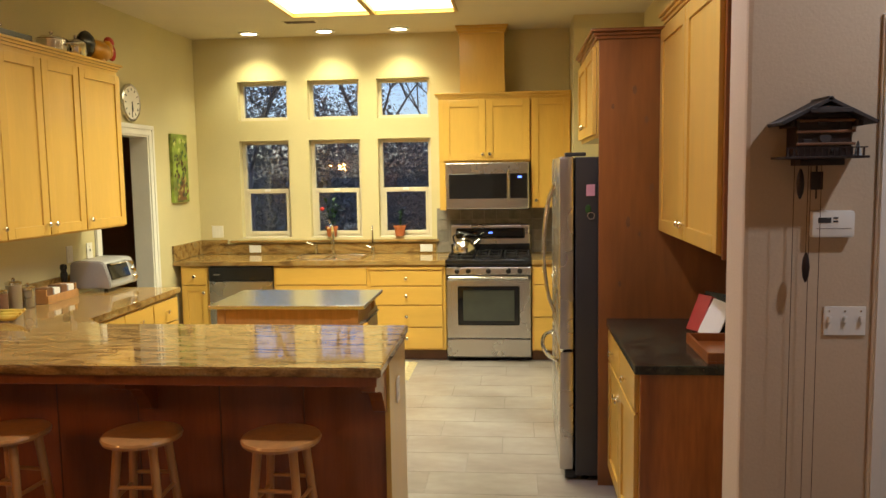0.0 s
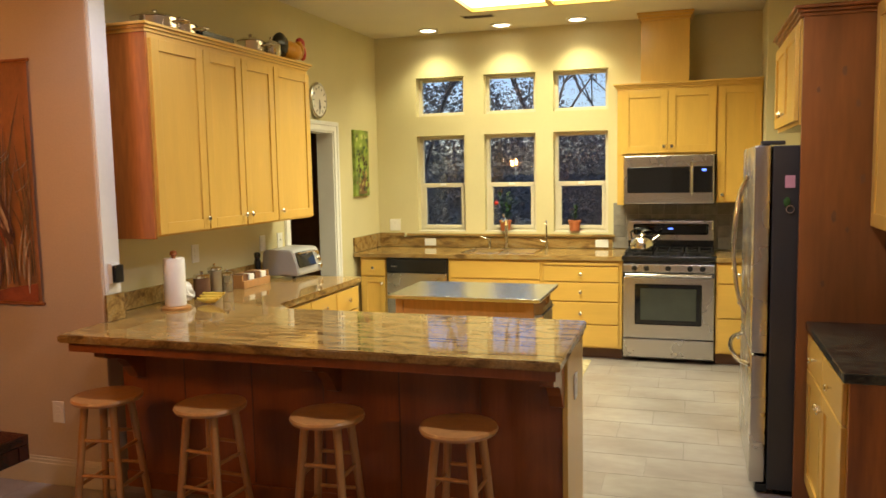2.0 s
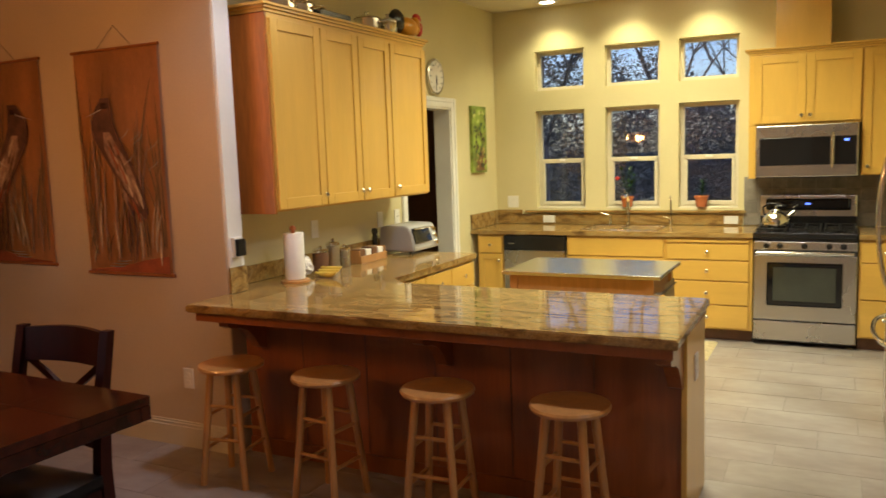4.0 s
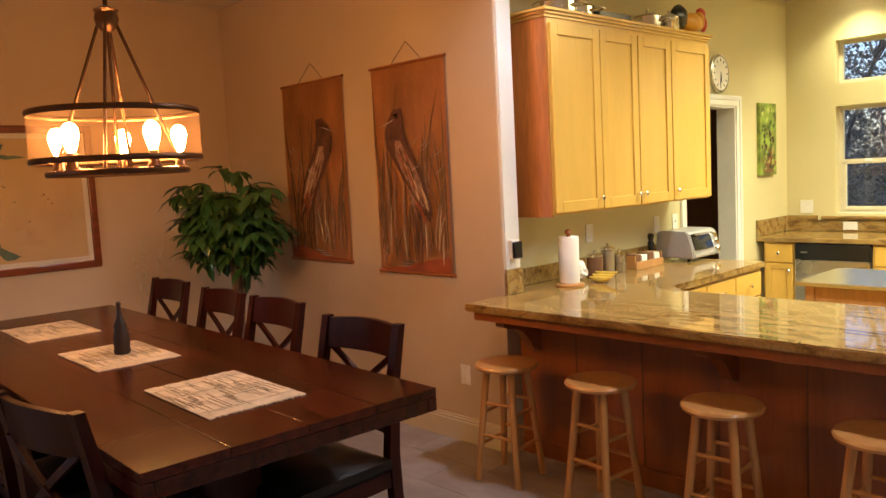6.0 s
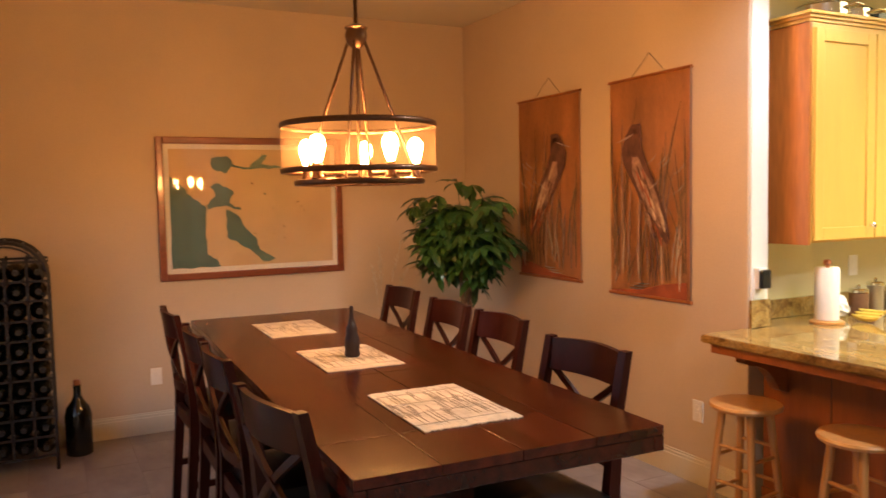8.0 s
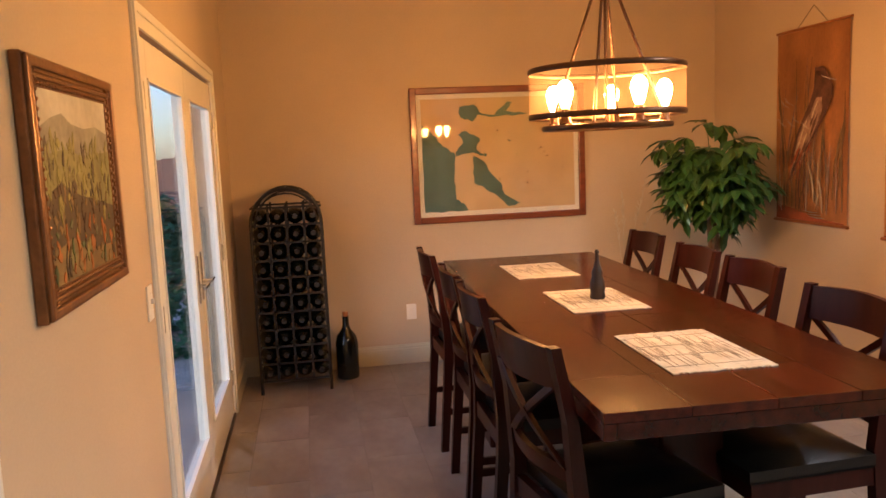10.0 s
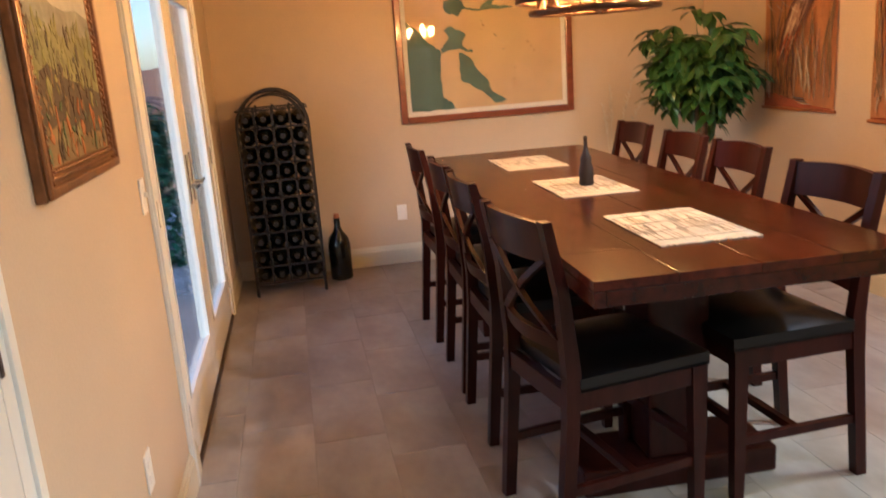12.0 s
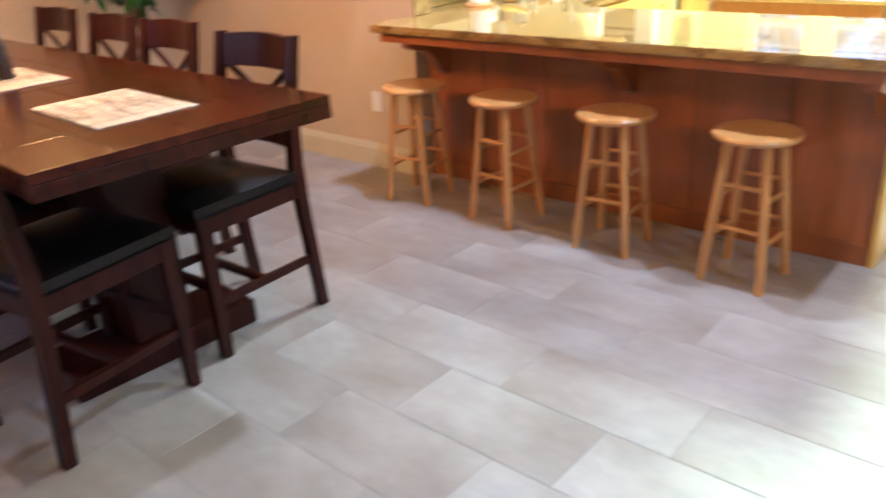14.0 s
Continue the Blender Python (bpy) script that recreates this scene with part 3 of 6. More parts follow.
def shaker(parent, x0, x1, z0, z1, kx=None, kz=None, rail=0.062, mat="maple"):
    """Frame-and-panel door whose back lies at local y = 0."""
    bm = bmesh.new()
    for q in ((x0, x0 + rail, z0, z1), (x1 - rail, x1, z0, z1), (x0 + rail, x1 - rail, z0, z0 + rail), (x0 + rail, x1 - rail, z1 - rail, z1)):
        box(bm, q[0], q[1], -0.021, -0.001, q[2], q[3], 0.0025)
    d = part("door", bm, mat, parent)
    part("panel", B(x0 + rail, x1 - rail, -0.011, -0.003, z0 + rail, z1 - rail), mat, d)
    if kx is not None:
        knob(d, kx, kz)
    return d


def drawer(parent, x0, x1, z0, z1, knobs=1):
    d = part("drawer_front", B(x0, x1, -0.021, -0.001, z0, z1, 0.004), "maple_h", parent)
    for i in range(knobs):
        knob(d, x0 + (x1 - x0) * (i + 1) / (knobs + 1), (z0 + z1) / 2)
    return d


def carcass(parent, w, d, z0, z1, toe=False, mat="maple", end=None):
    part("body", B(0, w, 0, d, z0 + (0.10 if toe else 0), z1, 0.002), mat, parent)
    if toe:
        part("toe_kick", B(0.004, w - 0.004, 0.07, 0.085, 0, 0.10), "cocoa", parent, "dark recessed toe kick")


def crown(name, segs, z, mat, label):
    """Stepped crown moulding along boxes (x0, x1, y0, y1) grown outwards."""
    bm = bmesh.new()
    for x0, x1, y0, y1, gx0, gx1, gy0, gy1 in segs:
        for k, (o, h0, h1) in enumerate(((0.008, 0, 0.018), (0.02, 0.018, 0.034), (0.034, 0.034, 0.05))):
            box(bm, x0 - o * gx0, x1 + o * gx1, y0 - o * gy0, y1 + o * gy1, z + h0, z + h1, 0.003)
    return tagged(part(name, bm, mat), label, "crown moulding")


UZ0, UZ1 = 1.345, 2.44
for units, ks in (([3.625, 4.095], "r"), ([4.095, 4.505, 4.91], "rl"), ([4.91, 5.435], "l")):
    u = thing("wall_cabinet", "maple shaker wall cabinet with closed doors and nickel knobs", "wall cabinet", (-2.2, units[0], 0), 90, "upper cabinets by the doorway")
    w = units[-1] - units[0]
    carcass(u, w, 0.318, UZ0, UZ1)
    for i in range(len(units) - 1):
        a, b = units[i] - units[0] + 0.006, units[i + 1] - units[0] - 0.006
        shaker(u, a, b, UZ0 + 0.012, UZ1 - 0.03, (b - 0.03) if ks[i] == "r" else (a + 0.03), UZ0 + 0.075)
    if units[0] == 3.625:
        part("end_panel", B(-0.02, -0.001, -0.002, 0.318, UZ0 - 0.01, UZ1, 0.002), "cherry_lit", u, "cherry end panel, room light put into its orange-brown colour")
crown("cabinet_crown", [(-2.519, -2.2, 3.605, 5.435, 0, 1, 1, 1)], UZ1, "maple_h", "maple crown moulding on top of the upper cabinets")

# right-hand upper cabinet, fridge surround and black-topped base
u = thing("wall_cabinet", "tall maple double-door wall cabinet above the black counter", "wall cabinet", (1.385, 4.145, 0), -90)
carcass(u, 1.19, 0.33, 1.37, 2.42)
shaker(u, 0.006, 0.592, 1.38, 2.39, 0.56, 1.45)
shaker(u, 0.598, 1.184, 1.38, 2.39, 0.63, 1.45)
part("end_panel", B(1.191, 1.21, -0.002, 0.33, 1.36, 2.42, 0.002), "cherry", u, "red-brown cherry end panel")
crown("cabinet_crown", [(1.385, 1.719, 2.935, 4.145, 1, 0, 1, 0)], 2.42, "maple_h", "maple crown moulding on the tall wall cabinet")
tagged(part("tall_board", B(1.06, 1.715, 4.150, 4.172, 0, 2.36, 0.002), "knotty"), "tall knotty red-brown wooden board beside the fridge", "board")
kr = random.Random(4)
board = bpy.data.objects["tall_board"]
for kx, kz in ((1.13, 2.02), (1.24, 2.1), (1.30, 1.95), (1.21, 1.42), (1.27, 1.36), (1.17, 1.1), (1.33, 1.6), (1.12, 0.75)):
    kb = bmesh.new()
    a_, b_ = kr.uniform(0.006, 0.013), kr.uniform(0.012, 0.03)
    sheet(kb, [(kx + a_ * math.cos(t * 0.524) * kr.uniform(0.8, 1.2), kz + b_ * math.sin(t * 0.524) * kr.uniform(0.8, 1.2)) for t in range(12)], 4.1494, 4.1499)
    part("knot", kb, "cocoa", board)
crown("cabinet_crown", [(1.05, 1.715, 4.150, 5.15, 1, 0, 1, 1)], 2.36, "knotty", "stained crown moulding over the fridge cabinet")
u = thing("fridge_cabinet", "maple cabinet above the fridge with two closed doors", "wall cabinet", (1.05, 5.15, 0), -90)
carcass(u, 0.975, 0.66, 1.86, 2.358)
shaker(u, 0.01, 0.485, 1.88, 2.33, 0.45, 1.94, 0.055)
shaker(u, 0.49, 0.965, 1.88, 2.33, 0.525, 1.94, 0.055)
u = thing("base_cabinet", "maple base cabinet with drawers and doors under black counter", "base cabinet", (1.13, 4.148, 0), -90)
carcass(u, 0.965, 0.585, 0, 0.875, True)
for a, b, kx in ((0.02, 0.475, 0.445), (0.48, 0.945, 0.51)):
    drawer(u, a, b, 0.70, 0.86)
    shaker(u, a, b, 0.12, 0.69, kx, 0.62)
part("end_panel", B(0.966, 0.985, -0.002, 0.585, 0, 0.875, 0.002), "cherry_lit", u, "brown end panel in the lit cherry colour")
tagged(part("black_worktop", B(1.10, 1.718, 3.13, 4.148, 0.877, 0.916, 0.006), "black_granite"), "polished black granite worktop on maple base cabinet", "worktop")

# ---- fridge ----
f = thing("fridge", "stainless french-door fridge with charcoal sides and a freezer drawer", "fridge", (0.86, 5.11, 0), -90)
part("body", B(0.0, 0.905, 0.085, 0.80, 0.03, 1.765, 0.006), "charcoal", f)
for a, b, hx in ((0.004, 0.449, 0.41), (0.455, 0.901, 0.495)):
    d = part("door", B(a, b, 0.0, 0.075, 0.73, 1.77, 0.014), "steel", f, "stainless upper door", True)
    h = bmesh.new()
    pts = [(hx, -0.004 - 0.065 * math.sin(math.pi * k / 10) ** 0.6, 0.86 + 0.075 * k) for k in range(11)]
    bend(h, pts, 0.011, 10)
    part("handle", h, "chrome", d, "long bowed handle", True)
d = part("freezer_drawer", B(0.004, 0.901, 0.0, 0.075, 0.06, 0.72, 0.014), "steel", f, smooth=True)
h = bmesh.new()
bend(h, [(0.05 + 0.08 * k, -0.002 - 0.075 * math.sin(math.pi * k / 10) ** 0.5, 0.66) for k in range(11)], 0.012, 10)
part("handle", h, "chrome", d, "bowed drawer handle", True)
for x in (0.05, 0.85):
    part("foot", lathe(bmesh.new(), [(0.02, 0), (0.02, 0.03)], 12, (x, 0.14, 0)), "black", f)
part("grille", B(0.01, 0.895, 0.03, 0.09, 0.012, 0.055, 0.004), "black", f)
part("hinge_cap", B(0.82, 0.9, 0.03, 0.14, 1.77, 1.79, 0.006), "charcoal", f)
nt = tagged(part("magnet_note", B(1.0, 1.045, 4.199, 4.2035, 1.56, 1.62), M["pink"]), "small pink paper note held on the fridge side", "note")
mg = thing("fridge_magnet", "small green leaf magnet with ring on fridge", "magnet")
part("leaf", ball(bmesh.new(), (1.01, 4.199, 1.49), 0.016, 0.004, 0.025), "leaf", mg, smooth=True)
bm = bmesh.new()
ring(bm, 0.018, 0.003, 0, 20, 6)
bmesh.ops.transform(bm, matrix=pose(1.025, 4.198, 1.455, 90, 0, 0), verts=bm.verts)
part("ring", bm, "chrome", mg, smooth=True)

# ---- counters along the window wall ----
FY = 6.90
u = thing("base_cabinet", "narrow maple base cabinet with drawer over door", "base cabinet", (-2.46, FY + 0.02, 0), 0, "window wall base units")
carcass(u, 0.265, 0.60, 0, 0.872, True)
drawer(u, 0.02, 0.255, 0.70, 0.855)
shaker(u, 0.02, 0.255, 0.115, 0.69, 0.225, 0.63, 0.05)
dw = thing("dishwasher", "stainless dishwasher with black control strip, closed", "dishwasher", (-2.185, FY + 0.02, 0), 0)
part("body", B(0.003, 0.597, 0.0, 0.58, 0.10, 0.868, 0.002), "charcoal", dw)
part("door", B(0.003, 0.597, -0.03, -0.001, 0.11, 0.73, 0.006), "steel", dw)
part("control_panel", B(0.003, 0.597, -0.034, -0.001, 0.733, 0.865, 0.008), "black", dw, "black control strip")
part("toe_kick", B(0.003, 0.597, 0.06, 0.075, 0, 0.099), "black", dw)
part("badge", B(0.05, 0.11, -0.0355, -0.034, 0.79, 0.80), "steel", dw)
u = thing("sink_cabinet", "maple sink base with false drawer front and doors", "base cabinet", (-1.58, FY + 0.02, 0), 0, "window wall base units")
carcass(u, 0.88, 0.60, 0, 0.872, True)
drawer(u, 0.02, 0.86, 0.70, 0.855, 0)
shaker(u, 0.02, 0.438, 0.115, 0.69, 0.40, 0.63)
shaker(u, 0.442, 0.86, 0.115, 0.69, 0.48, 0.63)
u = thing("drawer_cabinet", "maple base cabinet with four drawers and a breadboard", "base cabinet", (-0.70, FY + 0.02, 0), 0, "window wall base units")
carcass(u, 0.695, 0.60, 0, 0.872, True)
part("breadboard", B(0.015, 0.665, -0.026, -0.001, 0.833, 0.855, 0.003), "maple_h", u, "pull-out breadboard edge")
for z0, z1 in ((0.69, 0.822), (0.515, 0.68), (0.315, 0.505), (0.115, 0.305)):
    drawer(u, 0.015, 0.665, z0, z1)
u = thing("base_cabinet", "narrow maple base cabinet with drawers beside the range", "base cabinet", (0.762, FY + 0.02, 0), 0, "window wall base units")
carcass(u, 0.36, 0.60, 0, 0.872, True)
for z0, z1 in ((0.70, 0.855), (0.41, 0.69), (0.115, 0.40)):
    drawer(u, 0.015, 0.345, z0, z1)
bm = B(-2.518, -1.47, FY - 0.015, NY - 0.002, 0.876, 0.916, 0.005)
box(bm, -0.80, -0.004, FY - 0.015, NY - 0.002, 0.876, 0.916, 0.005)
box(bm, -1.47, -0.80, FY - 0.015, 7.03, 0.876, 0.916)
box(bm, -1.47, -0.80, 7.40, NY - 0.002, 0.876, 0.916)
tagged(part("window_worktop", bm, "granite"), "polished gold-brown granite worktop with sink cut-out", "worktop")
tagged(part("side_worktop", B(0.762, 1.128, FY - 0.015, NY - 0.002, 0.876, 0.916, 0.005), "granite"), "small gold-brown granite worktop beside the range", "worktop")
bm = B(-2.496, -0.15, NY - 0.024, NY - 0.002, 0.918, 1.018, 0.003)
box(bm, -2.518, -2.497, FY - 0.01, NY - 0.002, 0.918, 1.06, 0.003)
box(bm, -2.496, -2.24, NY - 0.024, NY - 0.002, 1.019, 1.06, 0.003)
tagged(part("backsplash", bm, "granite"), "gold-brown granite backsplash along the window wall", "backsplash")
tagged(part("window_ledge", B(-2.2, -0.12, NY - 0.05, NY - 0.003, 1.03, 1.055, 0.006), "granite"), "long granite window ledge above the backsplash", "ledge")
s = thing("sink", "double-bowl stainless sink set in granite worktop", "sink")
bm = bmesh.new()
for a, b in ((-1.468, -1.145), (-1.125, -0.802)):
    for q in ((a, a + 0.004, 7.03, 7.40, 0.72, 0.918), (b - 0.004, b, 7.03, 7.40, 0.72, 0.918), (a, b, 7.03, 7.034, 0.72, 0.918), (a, b, 7.396, 7.40, 0.72, 0.918), (a, b, 7.03, 7.40, 0.715, 0.72)):
        box(bm, *q)
part("bowls", bm, "steel", s)
bm = bmesh.new()
for q in ((-1.485, -0.785, 7.015, 7.032), (-1.485, -0.785, 7.398, 7.415), (-1.485, -1.466, 7.032, 7.398), (-0.804, -0.785, 7.032, 7.398), (-1.148, -1.122, 7.032, 7.398)):
    box(bm, q[0], q[1], q[2], q[3], 0.917, 0.924, 0.002)
part("rim", bm, "chrome", s)
fa = thing("faucet", "chrome pull-out kitchen faucet with lever", "faucet", (-1.15, 7.46, 0.917))
bm = bmesh.new()
tube(bm, (0, 0, 0), (0, 0, 0.02), 0.026)
tube(bm, (0, 0, 0), (0, 0, 0.24), 0.017)
bend(bm, [(0, 0, 0.22), (0, -0.03, 0.28), (0, -0.10, 0.30), (0, -0.17, 0.27)], 0.014)
part("spout", bm, "chrome", fa, smooth=True)
part("lever", tube(bmesh.new(), (0, 0, 0.25), (-0.03, -0.02, 0.34), 0.008), "chrome", fa, smooth=True)
fa = thing("soap_dispenser", "chrome soap pump beside the sink", "soap dispenser", (-1.32, 7.46, 0.917))
bm = bmesh.new()
tube(bm, (0, 0, 0), (0, 0, 0.10), 0.016)
tube(bm, (0, 0, 0.09), (-0.09, -0.02, 0.12), 0.008)
part("pump", bm, "chrome", fa, smooth=True)
fa = thing("filter_tap", "slim chrome water filter tap", "faucet", (-0.76, 7.47, 0.917))
bm = bmesh.new()
tube(bm, (0, 0, 0), (0, 0, 0.07), 0.018)
bend(bm, [(0, 0, 0.05), (0, 0, 0.24), (0.0, -0.03, 0.27), (0, -0.07, 0.25)], 0.008)
tube(bm, (0, 0, 0.06), (-0.06, 0, 0.08), 0.007)
part("spout", bm, "chrome", fa, smooth=True)


def plate(name, label, cat, at, rz, w=0.075, h=0.118, kind="outlet", count=1):
    o = thing(name, label, cat, at, rz)
    part("cover_plate", B(-w / 2, w / 2, -0.006, 0, -h / 2, h / 2, 0.002), "white_plastic", o)
    for i in range(count):
        x = (i - (count - 1) / 2) * 0.046
        if kind == "outlet":
            for z in (-0.022, 0.022):
                part("socket", B(x - 0.016, x + 0.016, -0.008, -0.006, z - 0.013, z + 0.013, 0.002), "white_plastic", o)
        else:
            part("toggle", B(x - 0.005, x + 0.005, -0.017, -0.006, -0.004, 0.014, 0.002), "white_plastic", o)
            part("screw", lathe(bmesh.new(), [(0.003, 0), (0.003, 0.001)], 8, (0, 0, 0)), "chrome", o).matrix_basis = pose(x, -0.006, 0.03, 90, 0, 0)
    return o


def outlet_flat(at):
    o = thing("outlet", "white double outlet set sideways in granite backsplash", "outlet", at)
    part("cover_plate", B(-0.06, 0.06, -0.006, 0, -0.036, 0.036, 0.002), "white_plastic", o)
    for x in (-0.022, 0.022):
        part("socket", B(x - 0.013, x + 0.013, -0.008, -0.006, -0.016, 0.016, 0.002), "white_plastic", o)


outlet_flat((-1.955, NY - 0.025, 0.968))
outlet_flat((-0.245, NY - 0.025, 0.968))
plate("outlet", "white square outlet plate on cream wall", "outlet", (-2.34, NY - 0.001, 1.14), 0, 0.115)

# ---- range and microwave ----
r = thing("gas_range", "stainless gas range with black cooktop and oven window", "range", (0, FY, 0))
W = 0.757
part("body", B(0.004, W - 0.004, 0.03, 0.60, 0.03, 0.905, 0.003), "charcoal", r)
part("storage_drawer", B(0.006, W - 0.006, 0.0, 0.03, 0.045, 0.205, 0.006), "steel", r)
d = part("oven_door", B(0.006, W - 0.006, -0.012, 0.03, 0.215, 0.745, 0.008), "steel", r, "stainless oven door")
part("window_border", B(0.105, W - 0.105, -0.016, -0.011, 0.335, 0.685, 0.012), "blackglass", d)
part("window", B(0.15, W - 0.15, -0.019, -0.015, 0.375, 0.65, 0.006), "oven_glass", d, "dark oven window")
h = bmesh.new()
tube(h, (0.03, -0.055, 0.765), (W - 0.03, -0.055, 0.765), 0.014)
for x in (0.06, W - 0.06):
    tube(h, (x, -0.05, 0.765), (x, 0.0, 0.74), 0.009)
part("handle", h, "chrome", d, "long bar handle", True)
k = part("knob_panel", B(0.004, W - 0.004, -0.018, 0.04, 0.785, 0.855, 0.006), "steel", r)
for x in (0.10, 0.20, 0.378, 0.555, 0.655):
    b = bmesh.new()
    tube(b, (x, -0.018, 0.82), (x, -0.045, 0.82), 0.024, 0.020, 18)
    part("burner_knob", b, "black", k, smooth=True)
part("cooktop", B(0.0, W, -0.015, 0.60, 0.88, 0.925, 0.008), "black", r, "black enamel cooktop")
for x in (0.13, 0.378, 0.63):
    g = bmesh.new()
    for yy in (0.06, 0.30, 0.54):
        box(g, x - 0.115, x + 0.115, yy - 0.006, yy + 0.006, 0.938, 0.952, 0.002)
    for xx in (-0.11, 0, 0.11):
        box(g, x + xx - 0.006, x + xx + 0.006, 0.05, 0.55, 0.938, 0.952, 0.002)
    for xx in (-0.105, 0.105):
        for yy in (0.06, 0.54):
            box(g, x + xx - 0.006, x + xx + 0.006, yy - 0.006, yy + 0.006, 0.923, 0.94)
    part("grate", g, "iron", r, "cast iron pan grate")
for x in (0.17, 0.59):
    for yy in (0.16, 0.44):
        part("burner", lathe(bmesh.new(), [(0.045, 0.924), (0.045, 0.932), (0.03, 0.934), (0.03, 0.938)], 18, (x, yy, 0)), "iron", r)
g = part("back_guard", B(0.005, W - 0.005, 0.575, 0.645, 0.925, 1.19, 0.012), "steel", r)
part("vent_strip", B(0.005, W - 0.005, 0.566, 0.576, 0.926, 1.01), "black", g)
part("display", B(0.05, W - 0.05, 0.571, 0.576, 1.06, 1.16, 0.02), "blackglass", g, "black glass control display")
part("digits", B(0.36, 0.40, 0.5695, 0.571, 1.108, 1.122), "blue_led", g)
kt = thing("kettle", "polished steel kettle with black handle on the range", "kettle", (0.155, 7.08, 0.953))
part("body", lathe(bmesh.new(), [(0.07, 0), (0.095, 0.01), (0.105, 0.05), (0.09, 0.10), (0.05, 0.13), (0.03, 0.135)], 28), "chrome", kt, smooth=True)
part("lid", lathe(bmesh.new(), [(0.035, 0.134), (0.03, 0.145), (0.008, 0.15), (0.012, 0.165), (0.005, 0.172)], 18), "chrome", kt, smooth=True)
part("spout", tube(bmesh.new(), (0.08, 0, 0.08), (0.14, 0, 0.13), 0.02, 0.012), "chrome", kt, smooth=True)
bm = bmesh.new()
bend(bm, [(-0.09, 0, 0.10), (-0.10, 0, 0.16), (-0.05, 0, 0.20), (0.03, 0, 0.19), (0.07, 0, 0.17)], 0.008)
part("handle", bm, "black", kt, smooth=True)
mw = thing("microwave", "stainless over-range microwave with black window", "microwave", (-0.012, 7.16, 1.352))
part("body", B(0, 0.755, 0.02, 0.39, 0.0, 0.425, 0.003), "charcoal", mw)
d = part("door", B(0.0, 0.755, -0.018, 0.02, 0.005, 0.425, 0.008), "steel", mw)
part("window", B(0.03, 0.555, -0.0215, -0.017, 0.10, 0.325, 0.004), "blackglass", d, "black glass window")
part("control_panel", B(0.585, 0.74, -0.0215, -0.017, 0.10, 0.325, 0.004), "blackglass", d)
part("digits", B(0.655, 0.69, -0.0235, -0.0217, 0.285, 0.303), "blue_led", d)
h = bmesh.new()
tube(h, (0.57, -0.05, 0.08), (0.57, -0.05, 0.36), 0.011)
for z in (0.10, 0.34):
    tube(h, (0.57, -0.05, z), (0.57, -0.015, z), 0.007)
part("handle", h, "chrome", d, "upright bar handle", True)
# slate mosaic behind the range
ms = thing("tile_splash", "grey-brown slate mosaic tiles behind the range", "tile splash", kind="structure")
part("bed", B(-0.14, 1.125, NY - 0.008, NY - 0.001, 0.92, 1.35), "grout", ms)
me = None
for i in range(11):
    for j in range(4):
        x0, z0 = -0.138 + i * 0.115, 0.925 + j * 0.106
        t = B(0, 0.111, -0.006, 0, 0, 0.102, 0.002) if me is None else None
        if me is None:
            ob = part("tile", t, "mosaic", ms)
            me = ob.data
        else:
            ob = new("tile", me)
            ob.parent = ms
        ob.location = (x0, NY - 0.008, z0)

u = thing("wall_cabinet", "maple cabinet over the microwave with two closed doors", "wall cabinet", (-0.075, 7.22, 0), 0, "range wall cabinets")
carcass(u, 0.835, 0.338, 1.78, 2.36)
part("filler", B(0, 0.055, 0, 0.338, 1.345, 1.779), "maple", u)
shaker(u, 0.04, 0.43, 1.80, 2.345, 0.40, 1.855)
shaker(u, 0.435, 0.825, 1.80, 2.345, 0.465, 1.855)
u = thing("wall_cabinet", "narrow tall maple wall cabinet with closed door", "wall cabinet", (0.763, 7.22, 0), 0, "range wall cabinets")
carcass(u, 0.362, 0.338, 1.36, 2.36)
shaker(u, 0.012, 0.35, 1.37, 2.345, 0.045, 1.43, 0.055)
crown("cabinet_crown", [(-0.075, 1.125, 7.22, 7.556, 1, 0, 1, 0)], 2.36, "maple_h", "maple crown moulding above the range cabinets")
ch = thing("vent_chase", "maple boxed vent chase rising to the ceiling", "vent chase")
part("box", B(0.12, 0.53, 7.28, NY - 0.002, 2.42, CEIL - 0.07, 0.003), "maple", ch)
bm = bmesh.new()
for o, h0, h1 in ((0.01, 0.07, 0.045), (0.022, 0.045, 0.02), (0.034, 0.02, 0.001)):
    box(bm, 0.12 - o, 0.53 + o, 7.28 - o, NY - 0.002, CEIL - h0, CEIL - h1, 0.002)
part("crown", bm, "maple_h", ch)

# ---- peninsula ----
bm = bmesh.new()
outline = [(-2.365, 3.05), (0.088, 3.05), (0.072, 3.95), (-1.60, 3.95), (-1.74, 4.09), (-1.74, 5.30), (-2.518, 5.30), (-2.518, 3.512), (-2.365, 3.512)]
lo = [bm.verts.new((x, y, 0.876)) for x, y in outline]
hi = [bm.verts.new((x, y, 0.916)) for x, y in outline]
bm.faces.new(hi)
bm.faces.new(list(reversed(lo)))
for i in range(len(outline)):
    j = (i + 1) % len(outline)
    bm.faces.new((lo[i], lo[j], hi[j], hi[i]))
bmesh.ops.bevel(bm, geom=[e for e in bm.edges if abs(e.verts[0].co.z - e.verts[1].co.z) < 0.01], offset=0.006, segments=2, affect="EDGES")
tagged(part("bar_worktop", bm, "granite"), "polished gold-brown granite breakfast bar worktop with overhang", "worktop")
pn = thing("breakfast_bar", "cherry-panelled breakfast bar base with corbels under granite", "breakfast bar")
part("front_panel", B(-2.34, 0.031, 3.46, 3.48, 0.0, 0.83, 0.002), "cherry", pn)
